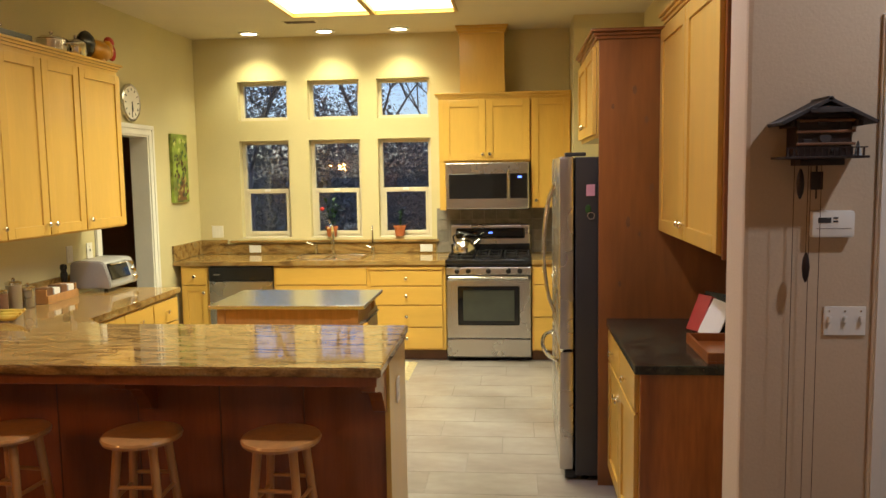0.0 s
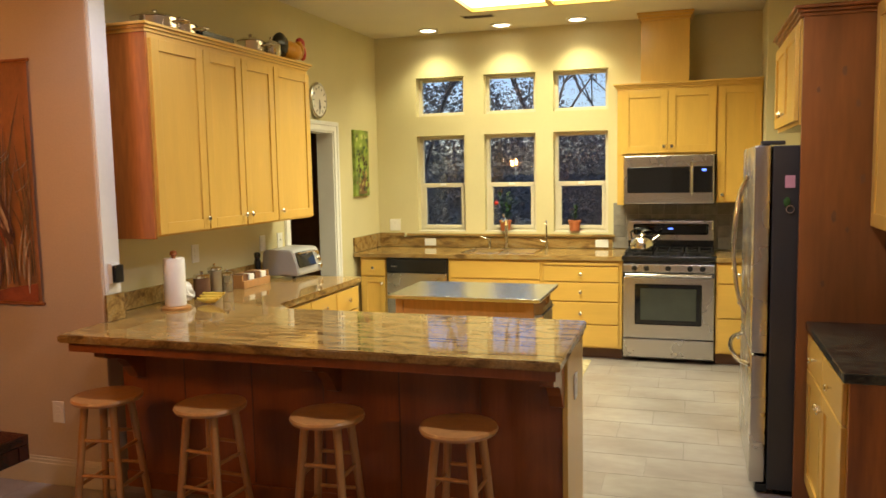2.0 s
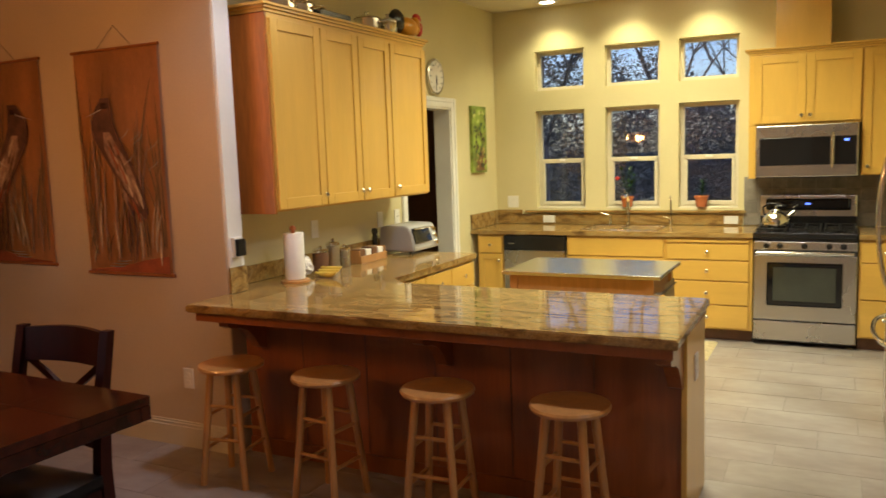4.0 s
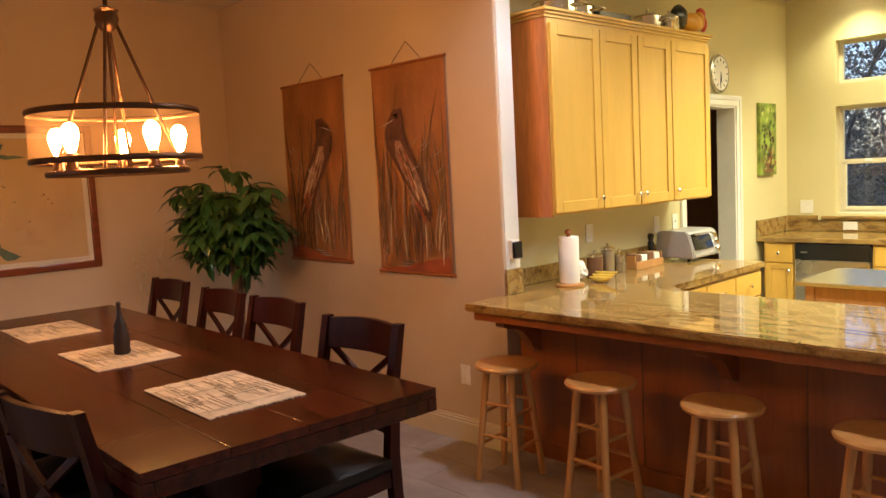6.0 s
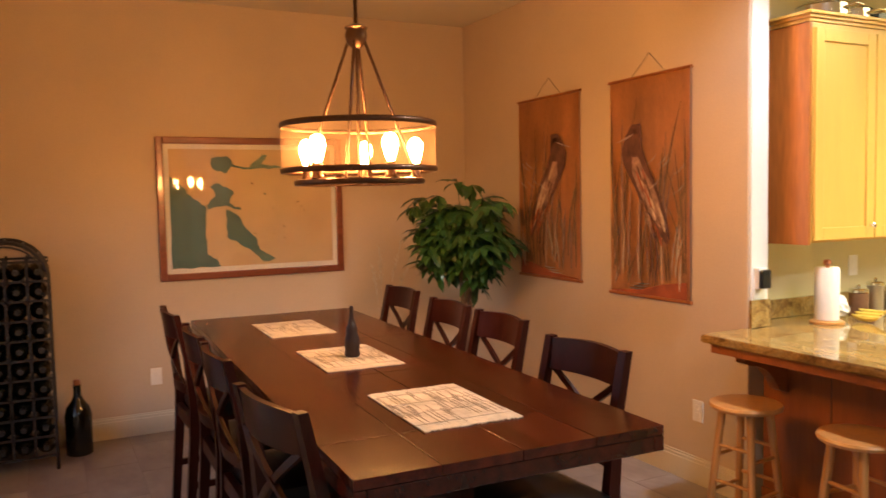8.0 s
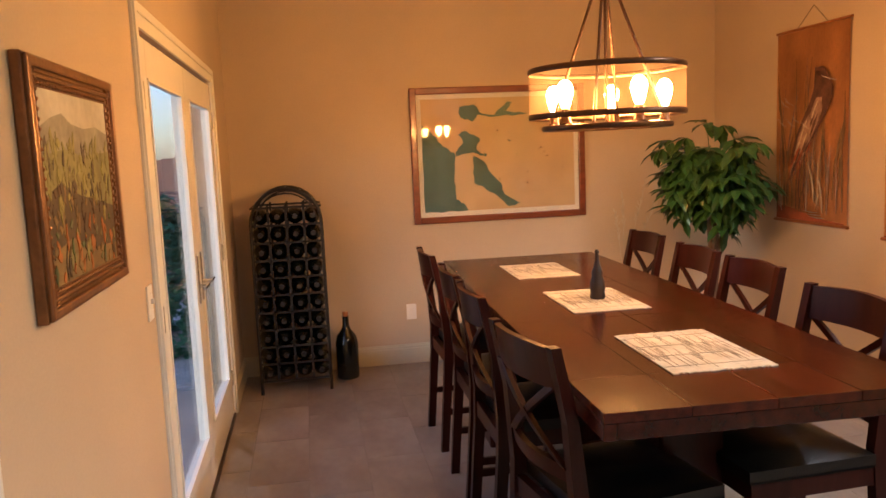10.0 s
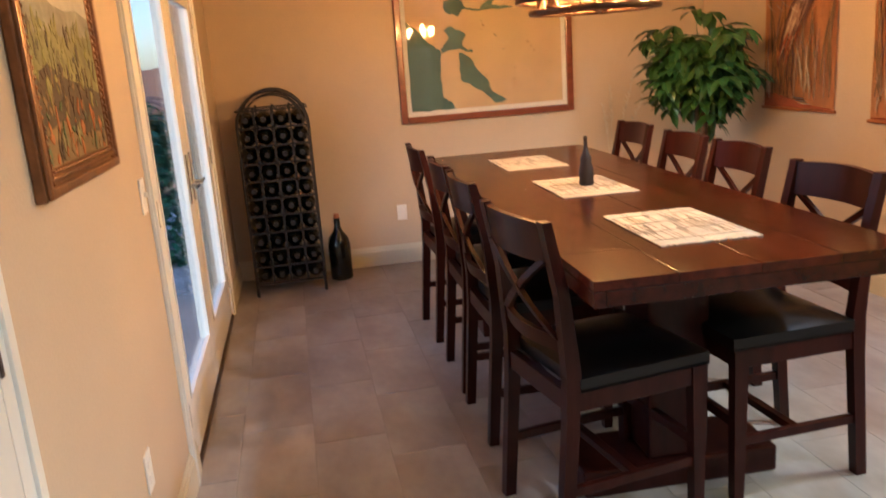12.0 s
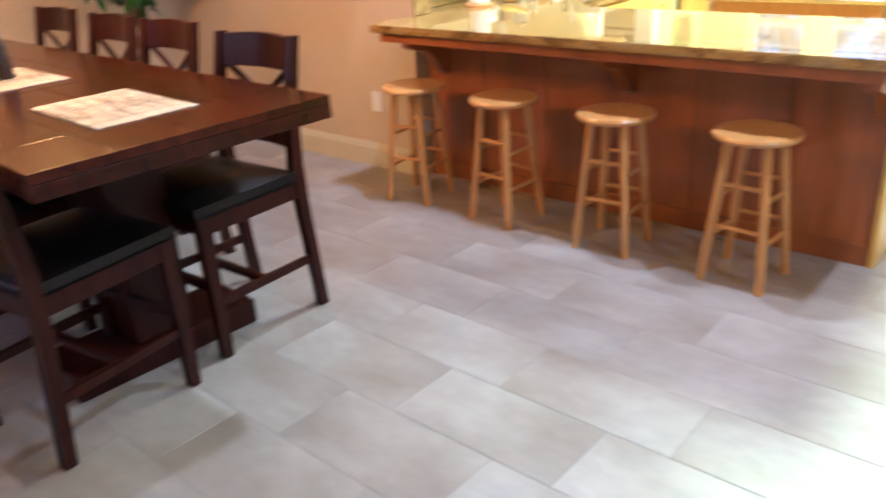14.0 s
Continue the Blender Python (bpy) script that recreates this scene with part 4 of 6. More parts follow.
for x in (-1.95, -1.55, -1.15, -0.75, -0.35):
    part("batten", B(x - 0.003, x + 0.003, 3.457, 3.46, 0.10, 0.80), "cocoa", pn)
part("apron", B(-2.34, 0.062, 3.09, 3.115, 0.826, 0.875, 0.004), "cherry", pn, "reddish apron board under the worktop")
part("under_board", B(-2.34, 0.062, 3.115, 3.93, 0.85, 0.875), "cherry", pn)
part("end_panel", B(0.032, 0.056, 3.44, 3.93, 0.0, 0.849, 0.003), "maple", pn, "maple end panel")
part("body", B(-1.70, 0.031, 3.481, 3.91, 0.10, 0.849), "maple", pn)
part("toe_board", B(-2.34, 0.031, 3.447, 3.46, 0.0, 0.09, 0.003), "cherry", pn)
for x in (-2.22, -1.08, 0.012):
    bm = bmesh.new()
    prof = [(3.459, 0.825), (3.16, 0.825), (3.16, 0.79), (3.19, 0.775), (3.25, 0.765), (3.31, 0.74), (3.36, 0.69), (3.40, 0.63), (3.459, 0.61)]
    a = [bm.verts.new((x - 0.03, y, z)) for y, z in prof]
    b = [bm.verts.new((x + 0.03, y, z)) for y, z in prof]
    bm.faces.new(a)
    bm.faces.new(list(reversed(b)))
    for i in range(len(prof)):
        j = (i + 1) % len(prof)
        bm.faces.new((a[j], a[i], b[i], b[j]))
    bmesh.ops.recalc_face_normals(bm, faces=bm.faces)
    part("corbel", bm, "cherry", pn, "curved bracket")
plate("outlet", "white outlet plate on the bar end panel", "outlet", (0.057, 3.66, 0.66), 90)
u = thing("base_cabinet", "maple base cabinet run under the side worktop with drawers", "base cabinet", (-1.77, 4.11, 0), 90)
carcass(u, 1.17, 0.70, 0, 0.872, True)
for a, b in ((0.02, 0.40), (0.41, 0.78), (0.79, 1.15)):
    drawer(u, a, b, 0.70, 0.855)
    shaker(u, a, b, 0.115, 0.69, b - 0.03, 0.63, 0.055)
bm = B(-2.518, -2.497, 3.53, 5.30, 0.918, 1.02, 0.003)
box(bm, -2.497, -2.37, 3.512, 3.532, 0.918, 1.02, 0.003)
tagged(part("backsplash", bm, "granite"), "gold-brown granite backsplash below the upper cabinets", "backsplash")
bm = B(-2.352, -2.338, DY + 0.0, DY + 0.135, 0.918, 1.06, 0.003)
tagged(part("backsplash_end", bm, "granite"), "granite cap at the end of the partition", "backsplash")

# ---- kitchen cart ----
c = thing("kitchen_cart", "wooden kitchen cart with stainless steel top", "kitchen cart", (-1.262, 4.605, -0.018))
part("top", B(0, 0.975, 0, 0.66, 0.897, 0.92, 0.004), "steel_top", c, "stainless steel top")
part("apron", B(0.05, 0.91, 0.05, 0.61, 0.75, 0.896, 0.003), "stoolwood", c)
for x in (0.04, 0.88):
    for y in (0.04, 0.58):
        part("leg", B(x, x + 0.05, y, y + 0.05, 0.018, 0.896, 0.004), "stoolwood", c)
part("shelf", B(0.06, 0.88, 0.06, 0.60, 0.25, 0.28, 0.003), "stoolwood", c)
bm = bmesh.new()
bend(bm, [(0.90, 0.10, 0.80), (0.96, 0.12, 0.80), (0.96, 0.54, 0.80), (0.90, 0.56, 0.80)], 0.009)
part("towel_bar", bm, "chrome", c, "steel towel bar", True)
tw = thing("dish_towel", "pale striped dish towel hanging on the cart rail", "towel", (-0.325, 4.86, 0.0))
bm = bmesh.new()
nn = 8
rows = []
for i in range(nn + 1):
    rows.append([bm.verts.new((0.014 + 0.006 * math.sin(i * 1.9) * (1 if j else 0.3), 0.3 * i / nn, 0.812 - 0.10 * j)) for j in range(5)])
for i in range(nn):
    for j in range(4):
        bm.faces.new((rows[i][j], rows[i + 1][j], rows[i + 1][j + 1], rows[i][j + 1]))
bmesh.ops.solidify(bm, geom=bm.faces[:], thickness=0.006)
part("cloth", bm, "towel", tw, smooth=True)
wd = thing("kitchen_rug", "straw-coloured kitchen rug with fringe in front of the sink", "rug", (-1.45, 6.22, 0))
part("weave", B(0, 1.12, 0, 0.62, 0.0005, 0.012, 0.004), "towel", wd)
bm = bmesh.new()
for i in range(40):
    y = 0.01 + 0.6 * i / 39
    bend(bm, [(1.12, y, 0.006), (1.15, y + random.uniform(-0.01, 0.01), 0.010), (1.19, y + random.uniform(-0.02, 0.02), 0.004)], 0.004, 5)
part("fringe", bm, "towel", wd, "twisted fringe")

# ---- things on the side worktop ----
Z = 0.917
pt = thing("paper_towel", "white paper towel roll on a wooden stand", "paper towel", (-2.25, 3.82, Z))
part("base", lathe(bmesh.new(), [(0.085, 0), (0.085, 0.012), (0.07, 0.018)], 24), "stoolwood", pt, smooth=True)
part("roll", lathe(bmesh.new(), [(0.02, 0.02), (0.058, 0.02), (0.060, 0.03), (0.060, 0.285), (0.057, 0.292), (0.02, 0.29)], 28), "paper", pt, "white paper roll", True)
part("finial", lathe(bmesh.new(), [(0.012, 0.29), (0.012, 0.305), (0.022, 0.312), (0.018, 0.33), (0.006, 0.335)], 16), "cherry", pt, smooth=True)
bn = thing("bananas", "small bunch of yellow bananas on granite", "bananas", (-2.16, 3.98, Z))
for k in range(3):
    bm = bmesh.new()
    for i in range(7):
        a0, a1 = -0.9 + 0.3 * i, -0.6 + 0.3 * i
        r0 = 0.018 * math.sin(math.pi * (i + 0.6) / 7.8)
        r1 = 0.018 * math.sin(math.pi * (i + 1.6) / 7.8 if i < 6 else 2.9)
        tube(bm, (0.09 * math.sin(a0), 0.03 * k + 0.02 * math.cos(a0), 0.02 + 0.012 * k + 0.03 * (1 - math.cos(a0))), (0.09 * math.sin(a1), 0.03 * k + 0.02 * math.cos(a1), 0.02 + 0.012 * k + 0.03 * (1 - math.cos(a1))), max(r0, 0.006), max(r1, 0.006), 8)
    part("banana", bm, "banana", bn, smooth=True)
bg = thing("plastic_bag", "crumpled clear plastic bag beside the bananas", "bag", (-2.34, 4.02, Z))
bm = ball(bmesh.new(), (0, 0, 0.06), 0.06, 0.055, 0.06, 3)
for v in bm.verts:
    v.co += Vector((random.uniform(-1, 1), random.uniform(-1, 1), random.uniform(-0.6, 1))) * 0.009
    v.co.z = max(v.co.z, 0.001)
part("film", bm, "paper", bg)
for x, y, h, r, mt in ((-2.33, 4.19, 0.125, 0.05, "cocoa"), (-2.33, 4.33, 0.155, 0.043, "steel"), (-2.33, 4.46, 0.105, 0.042, "steel")):
    cn = thing("canister", "steel lidded kitchen canister" if mt == "steel" else "clear jar of brown beans with a steel lid", "canister", (x, y, Z), group="canisters by the wall")
    part("body", lathe(bmesh.new(), [(r - 0.003, 0), (r, 0.003), (r, h), (r - 0.004, h + 0.003)], 24), mt, cn, smooth=True)
    part("lid", lathe(bmesh.new(), [(r + 0.002, h + 0.003), (r + 0.002, h + 0.018), (r - 0.01, h + 0.024), (0.008, h + 0.025), (0.011, h + 0.04), (0.004, h + 0.045)], 24), "chrome", cn, smooth=True)
bx = thing("tea_box", "low wooden tea box with paper packets", "tea box", (-2.40, 4.57, Z))
bm = B(0, 0.13, 0, 0.34, 0, 0.012)
for q in ((0, 0.012, 0, 0.34, 0.012, 0.09), (0.118, 0.13, 0, 0.34, 0.012, 0.05), (0.012, 0.118, 0, 0.012, 0.012, 0.09), (0.012, 0.118, 0.328, 0.34, 0.012, 0.09)):
    box(bm, *q, 0.002)
part("box", bm, "stoolwood", bx)
for k in range(4):
    part("packet", B(0.02, 0.112, 0.02 + k * 0.078, 0.085 + k * 0.078, 0.013, 0.095 - 0.008 * (k % 2), 0.004), "paper" if k % 2 else "cocoa", bx)
bt = thing("pepper_mill", "dark wooden pepper mill near the toaster oven", "pepper mill", (-2.44, 5.03, Z))
part("body", lathe(bmesh.new(), [(0.028, 0), (0.028, 0.04), (0.02, 0.08), (0.024, 0.13), (0.016, 0.15), (0.024, 0.17), (0.02, 0.195), (0.004, 0.20)], 20), "black", bt, smooth=True)
to = thing("toaster_oven", "silver toaster oven with dark glass door", "toaster oven", (-2.14, 5.08, Z), 90)
prof = [(0.0, 0.02), (0.0, 0.075), (0.035, 0.19), (0.06, 0.208), (0.25, 0.212), (0.285, 0.195), (0.295, 0.03), (0.28, 0.02)]
bm = bmesh.new()
ends = [[bm.verts.new((x, y, z)) for y, z in prof] for x in (0.0, 0.39)]
bm.faces.new(ends[0][::-1])
bm.faces.new(ends[1])
for i in range(len(prof)):
    j = (i + 1) % len(prof)
    bm.faces.new((ends[0][i], ends[0][j], ends[1][j], ends[1][i]))
bmesh.ops.recalc_face_normals(bm, faces=bm.faces)
bmesh.ops.bevel(bm, geom=bm.edges[:], offset=0.008, segments=2, affect="EDGES")
part("body", bm, "silver", to, smooth=True)
d = part("door", B(0.02, 0.28, -0.008, 0.0, -0.058, 0.058, 0.004), "blackglass", to, "dark glass door")
d.matrix_basis = pose(0, 0.016, 0.133, -17, 0, 0)
part("crumb_tray", B(0.02, 0.28, -0.006, 0.006, 0.028, 0.05, 0.003), "silver", to)
h = bmesh.new()
tube(h, (0.04, -0.03, 0.045), (0.26, -0.03, 0.045), 0.008)
for x in (0.05, 0.25):
    tube(h, (x, -0.03, 0.045), (x, -0.006, 0.045), 0.005)
part("handle", h, "chrome", d, smooth=True)
for z in (0.065, 0.115, 0.165):
    y = 0.3 * (z - 0.075)
    part("dial", tube(bmesh.new(), (0.335, max(0.0, y) + 0.004, z), (0.335, max(0.0, y) - 0.022, z - 0.006), 0.019, 0.016, 16), "chrome", to, smooth=True)
for x in (0.03, 0.37):
    for y in (0.05, 0.27):
        part("foot", lathe(bmesh.new(), [(0.012, 0), (0.012, 0.022)], 10, (x, y, 0)), "black", to)
plate("outlet", "white outlet plate on kitchen wall", "outlet", (LX + 0.001, 4.40, 1.17), 90)
plate("outlet", "white outlet plate on kitchen wall", "outlet", (LX + 0.001, 5.24, 1.16), 90)
plate("light_switch", "white single light switch plate near the doorway", "light switch", (LX + 0.001, 5.50, 1.16), 90, kind="switch")
dv = thing("plug_in_lamp", "white plug-in device with black front on the partition end", "plug-in device", (-2.351, DY + 0.06, 1.17), 90)
part("mount", B(-0.03, 0.03, -0.03, 0, -0.055, 0.055, 0.006), "white_plastic", dv)
part("front", B(-0.032, 0.032, -0.055, -0.031, -0.05, 0.045, 0.008), "black", dv, "black front")
tagged(struct("wall_edge_trim", B(-2.3515, -2.347, DY + 0.02, DY + 0.11, 1.07, 1.16), "white_plastic"), "white cover plate on the partition end", "cover plate")

# ---- things on top of the upper cabinets ----
ZT = UZ1 + 0.051
def pot(name, label, x, y, r, h, mat, handle=True, lid=True):
    p = thing(name, label, "pan", (x, y, ZT))
    part("pan", lathe(bmesh.new(), [(r * 0.9, 0), (r, 0.01), (r, h), (r + 0.006, h + 0.002), (r - 0.004, h + 0.003)], 28), mat, p, smooth=True)
    if lid:
        part("lid", lathe(bmesh.new(), [(r + 0.004, h + 0.004), (r * 0.7, h + 0.022), (r * 0.2, h + 0.03), (0.008, h + 0.032), (0.016, h + 0.05), (0.006, h + 0.055)], 28), mat, p, smooth=True)
    if handle:
        bm = bmesh.new()
        bend(bm, [(r, 0, h * 0.7), (r + 0.05, 0.02, h * 0.8), (r + 0.05, 0.07, h * 0.8), (r - 0.01, 0.08, h * 0.7)], 0.006)
        part("handle", bm, "chrome", p, smooth=True)
    return p


pot("stock_pot", "steel lidded pan on top of the cabinets", -2.33, 3.87, 0.13, 0.065, "chrome")
pot("stock_pot", "steel lidded pan on top of the cabinets", -2.34, 4.12, 0.09, 0.07, "chrome")
tr = thing("roasting_tray", "black roasting tray on top of the cabinets", "tray", (-2.36, 4.38, ZT), 90)
bm = B(-0.17, 0.17, -0.11, 0.11, 0, 0.006)
for q in ((-0.17, -0.164, -0.11, 0.11), (0.164, 0.17, -0.11, 0.11), (-0.164, 0.164, -0.11, -0.104), (-0.164, 0.164, 0.104, 0.11)):
    box(bm, *q, 0.006, 0.055, 0.001)
part("tray", bm, "black", tr)
pot("saucepan", "small steel pan on top of the cabinets", -2.32, 4.86, 0.09, 0.085, "chrome")
pot("frying_pan", "black frying pan on top of the cabinets", -2.38, 5.06, 0.09, 0.05, "black", True, False)
pot("saucepan", "small steel pan on top of the cabinets", -2.28, 5.07, 0.065, 0.095, "chrome", False, True)
ro = thing("rooster_figurine", "yellow and dark glazed rooster figurine with red comb", "figurine", (-2.27, 5.34, ZT))
ro.scale = (1.3, 1.3, 1.3)
bm = ball(bmesh.new(), (0, 0, 0.065), 0.05, 0.10, 0.06)
ball(bm, (0, 0.09, 0.085), 0.032, 0.04, 0.055)
tube(bm, (0, 0, 0), (0, 0, 0.05), 0.035, 0.03)
part("body", bm, "rooster", ro, smooth=True)
bm = ball(bmesh.new(), (0, 0.115, 0.13), 0.02, 0.045, 0.03)
ball(bm, (0, 0.14, 0.075), 0.022, 0.026, 0.045)
part("comb", bm, "red", ro, "red comb and wattle", True)
part("tail", ball(bmesh.new(), (0, -0.12, 0.085), 0.036, 0.075, 0.07), "black", ro, "black tail", True)

# ---- wall clock and print ----
wc = thing("wall_clock", "round white wall clock with pale rim", "clock", (LX + 0.001, 6.21, 2.30), 90)
bm = lathe(bmesh.new(), [(0.13, 0), (0.15, 0.004), (0.152, 0.03), (0.138, 0.038), (0.134, 0.03)], 40)
bmesh.ops.transform(bm, matrix=pose(0, 0, 0, 90, 0, 0), verts=bm.verts)
part("rim", bm, "steel", wc, smooth=True)
bm = lathe(bmesh.new(), [(0.132, 0.030), (0.132, 0.033)], 40)
bmesh.ops.transform(bm, matrix=pose(0, 0, 0, 90, 0, 0), verts=bm.verts)
part("dial", bm, "paper", wc)
for k in range(12):
    a = math.pi * k / 6
    o = part("hour_mark", B(-0.004, 0.004, -0.035, -0.0335, 0.095, 0.118), "black", wc)
    o.matrix_basis = pose(0, 0, 0, 0, math.degrees(a), 0)
for ang, ln in ((170, 0.07), (185, 0.1)):
    o = part("hand_pointer", B(-0.004, 0.004, -0.038, -0.036, -0.01, ln), "black", wc)
    o.matrix_basis = pose(0, 0, 0, 0, ang, 0)
rng_print = random.Random(12)
pr = thing("canvas_print", "tall canvas print of a green garden path", "canvas print", (LX + 0.001, 6.93, 1.455), 90)
part("canvas", B(0, 0.33, -0.03, 0, 0, 0.63, 0.003), "photo", pr)
part("path_patch", sheet(bmesh.new(), [(0.06, 0.02), (0.27, 0.02), (0.22, 0.16), (0.18, 0.26), (0.14, 0.16)], -0.0312, -0.0302), "cocoa", pr)
for k in range(70):
    v = rng_print.uniform(0, 1)
    x, z = rng_print.uniform(0.03, 0.30), 0.05 + 0.54 * v
    r_ = rng_print.uniform(0.010, 0.030)
    if v > 0.72:
        mat = ("dab_green", "print_light", "leaf", "print_light")[k % 4]
    elif v > 0.35:
        mat = ("canvas_dark", "leaf", "dab_green", "canvas_dark")[k % 4]
    else:
        mat = ("canvas_dark", "cocoa", "dab_yellow", "leaf")[k % 4]
    part("leaf_patch", sheet(bmesh.new(), [(x - r_, z), (x - r_ * 0.2, z - r_ * 0.9), (x + r_, z + r_ * 0.1), (x + r_ * 0.4, z + r_)], -0.0318 - 0.00001 * k, -0.0313), mat, pr)

# ---- plants on the window ledge ----


def leaf_shape(bm, base, along, up, length, width):
    """A pointed leaf folded along its rib."""
    along, up = Vector(along).normalized(), Vector(up)
    side = along.cross(up).normalized()
    nrm = side.cross(along).normalized()
    b = Vector(base)
    rib = [b, b + along * length * 0.35 + nrm * length * 0.05, b + along * length * 0.7 + nrm * length * 0.03, b + along * length - nrm * length * 0.06]
    rv = [bm.verts.new(p) for p in rib]
    lv = [bm.verts.new(rib[1] + side * width * 0.5 + nrm * width * 0.14), bm.verts.new(rib[2] + side * width * 0.42 + nrm * width * 0.12)]
    wv = [bm.verts.new(rib[1] - side * width * 0.5 + nrm * width * 0.14), bm.verts.new(rib[2] - side * width * 0.42 + nrm * width * 0.12)]
    for q in ((rv[0], rv[1], lv[0]), (rv[1], rv[2], lv[1], lv[0]), (rv[2], rv[3], lv[1]), (rv[0], wv[0], rv[1]), (rv[1], wv[0], wv[1], rv[2]), (rv[2], wv[1], rv[3])):
        bm.faces.new(q)


rng = random.Random(5)


def potted(name, label, x, y, z, h, spread, n, leaf_len, potmat, flower=False):
    p = thing(name, label, "potted plant", (x, y, z))
    part("pot", lathe(bmesh.new(), [(0.042, 0), (0.055, 0.08), (0.062, 0.082), (0.062, 0.10), (0.05, 0.10), (0.048, 0.085)], 24), potmat, p, smooth=True)
    part("soil", lathe(bmesh.new(), [(0.001, 0.084), (0.049, 0.086)], 16), "soil", p)
    st = bmesh.new()
    lv = bmesh.new()
    for k in range(3):
        tip = (rng.uniform(-spread, spread) * 0.5, rng.uniform(-0.02, 0.02), h * rng.uniform(0.75, 1))
        tube(st, (0, 0, 0.08), tip, 0.004, 0.002, 6)
        for j in range(n):
            t = 0.2 + 0.8 * j / n
            q = Vector((tip[0] * t, tip[1] * t, 0.08 + (tip[2] - 0.08) * t))
            a = rng.uniform(0, 6.28)
            leaf_shape(lv, q, (math.cos(a), math.sin(a) * 0.6, rng.uniform(0, 0.8)), (0, 0, 1), leaf_len * rng.uniform(0.6, 1.1), leaf_len * 0.45)
    part("stem", st, "leaf", p)
    part("foliage", lv, "leaf", p)
    if flower:
        part("flower", ball(bmesh.new(), (-0.09, -0.01, 0.27), 0.025, 0.02, 0.02), "red", p, "red flower", True)
    return p


potted("window_plant", "leafy green plant in a painted pot on ledge", -1.18, NY - 0.005, 1.086, 0.37, 0.14, 12, 0.075, "terracotta", True)
potted("window_plant", "small green plant in a terracotta pot on ledge", -0.505, NY - 0.005, 1.086, 0.27, 0.07, 9, 0.05, "terracotta")

# ---- book stand on the black counter ----
bk = thing("book_stand", "red book and white card leaning on a dark stand", "book stand", (1.50, 3.70, 0.917), -62)
o = part("stand", B(-0.12, 0.12, 0.02, 0.03, 0, 0.22, 0.003), "black", bk)
o.matrix_basis = pose(0, 0, 0, -25, 0, 0)
o = part("book", B(-0.11, -0.02, -0.02, 0.015, 0.01, 0.19, 0.003), "red", bk, "red book")
o.matrix_basis = pose(0, 0, 0, -25, 0, 0)
o = part("card", B(-0.02, 0.10, -0.028, -0.022, 0.005, 0.18), "paper", bk, "white card")
o.matrix_basis = pose(0, 0, 0, -25, 8, 0)
tb = thing("wooden_tray", "red-brown wooden tray on black granite", "tray", (1.53, 3.36, 0.917))
bm = B(-0.14, 0.16, -0.2, 0.2, 0, 0.01)
for q in ((-0.14, -0.128, -0.2, 0.2), (0.148, 0.16, -0.2, 0.2), (-0.128, 0.148, -0.2, -0.188), (-0.128, 0.148, 0.188, 0.2)):
    box(bm, *q, 0.01, 0.045, 0.002)
part("tray", bm, "cherry", tb)

# ---- cuckoo clock, thermostat, switches ----
CY = 2.45
cc = thing("cuckoo_clock", "dark carved chalet cuckoo clock with hanging weights", "cuckoo clock", (1.512, CY, 1.725))
cc.scale = (0.88, 0.88, 0.88)
part("case", B(-0.085, 0.085, -0.11, -0.001, 0.0, 0.125, 0.003), "clockwood", cc)
part("gable", sheet(bmesh.new(), [(-0.085, 0.125), (0.085, 0.125), (0.06, 0.15), (0.0, 0.172), (-0.06, 0.15)], -0.11, -0.002), "clockwood", cc)
for sgn in (-1, 1):
    o = part("roof_slope", B(-0.012, 0.165, -0.15, 0.0, -0.004, 0.008, 0.002), "clockroof", cc)
    o.matrix_basis = Matrix.Translation((0, -0.002, 0.178)) @ (pose(0, 0, 0, 0, 27, 0) if sgn > 0 else pose(0, -0.15, 0, 0, 27, 180))
bm = bmesh.new()
hv = [bm.verts.new(c) for c in ((0, -0.085, 0.190), (-0.062, -0.158, 0.150), (0.062, -0.158, 0.150), (0, -0.085, 0.178), (-0.062, -0.158, 0.138), (0.062, -0.158, 0.138))]
for q in ((0, 1, 2), (5, 4, 3), (0, 3, 4, 1), (1, 4, 5, 2), (2, 5, 3, 0)):
    bm.faces.new([hv[i] for i in q])
bmesh.ops.recalc_face_normals(bm, faces=bm.faces)
part("roof_hip", bm, "clockroof", cc)
for x in (-0.105, -0.09, 0.09, 0.105):
    part("bracket", B(x - 0.005, x + 0.005, -0.13, -0.002, 0.095, 0.115, 0.002), "clockwood", cc)
for z in (0.035, 0.075, 0.11):
    part("carved_beam", B(-0.092, 0.092, -0.122, -0.111, z, z + 0.009, 0.002), "cocoa", cc, "carved brown beam")
part("balcony", B(-0.135, 0.13, -0.14, -0.002, -0.008, 0.0, 0.001), "clockwood", cc)
bm = bmesh.new()
for k in range(14):
    box(bm, -0.125 + k * 0.018, -0.119 + k * 0.018, -0.138, -0.134, 0, 0.025)
box(bm, -0.128, 0.124, -0.138, -0.134, 0.025, 0.029)
part("railing", bm, "clockwood", cc)
part("floor_step", B(-0.07, 0.07, -0.10, -0.002, -0.03, -0.008, 0.004), "clockwood", cc)
part("dial", lathe(bmesh.new(), [(0.02, 0), (0.018, 0.006)], 20), "clockroof", cc).matrix_basis = pose(0.0, -0.11, 0.06, 90, 0, 0)
for x, z in ((-0.055, 0.03), (0.03, 0.015), (-0.01, 0.1), (0.055, 0.085)):
    part("shutter", B(x - 0.012, x + 0.012, -0.116, -0.11, z, z + 0.025, 0.001), "clockroof", cc)
bm = bmesh.new()
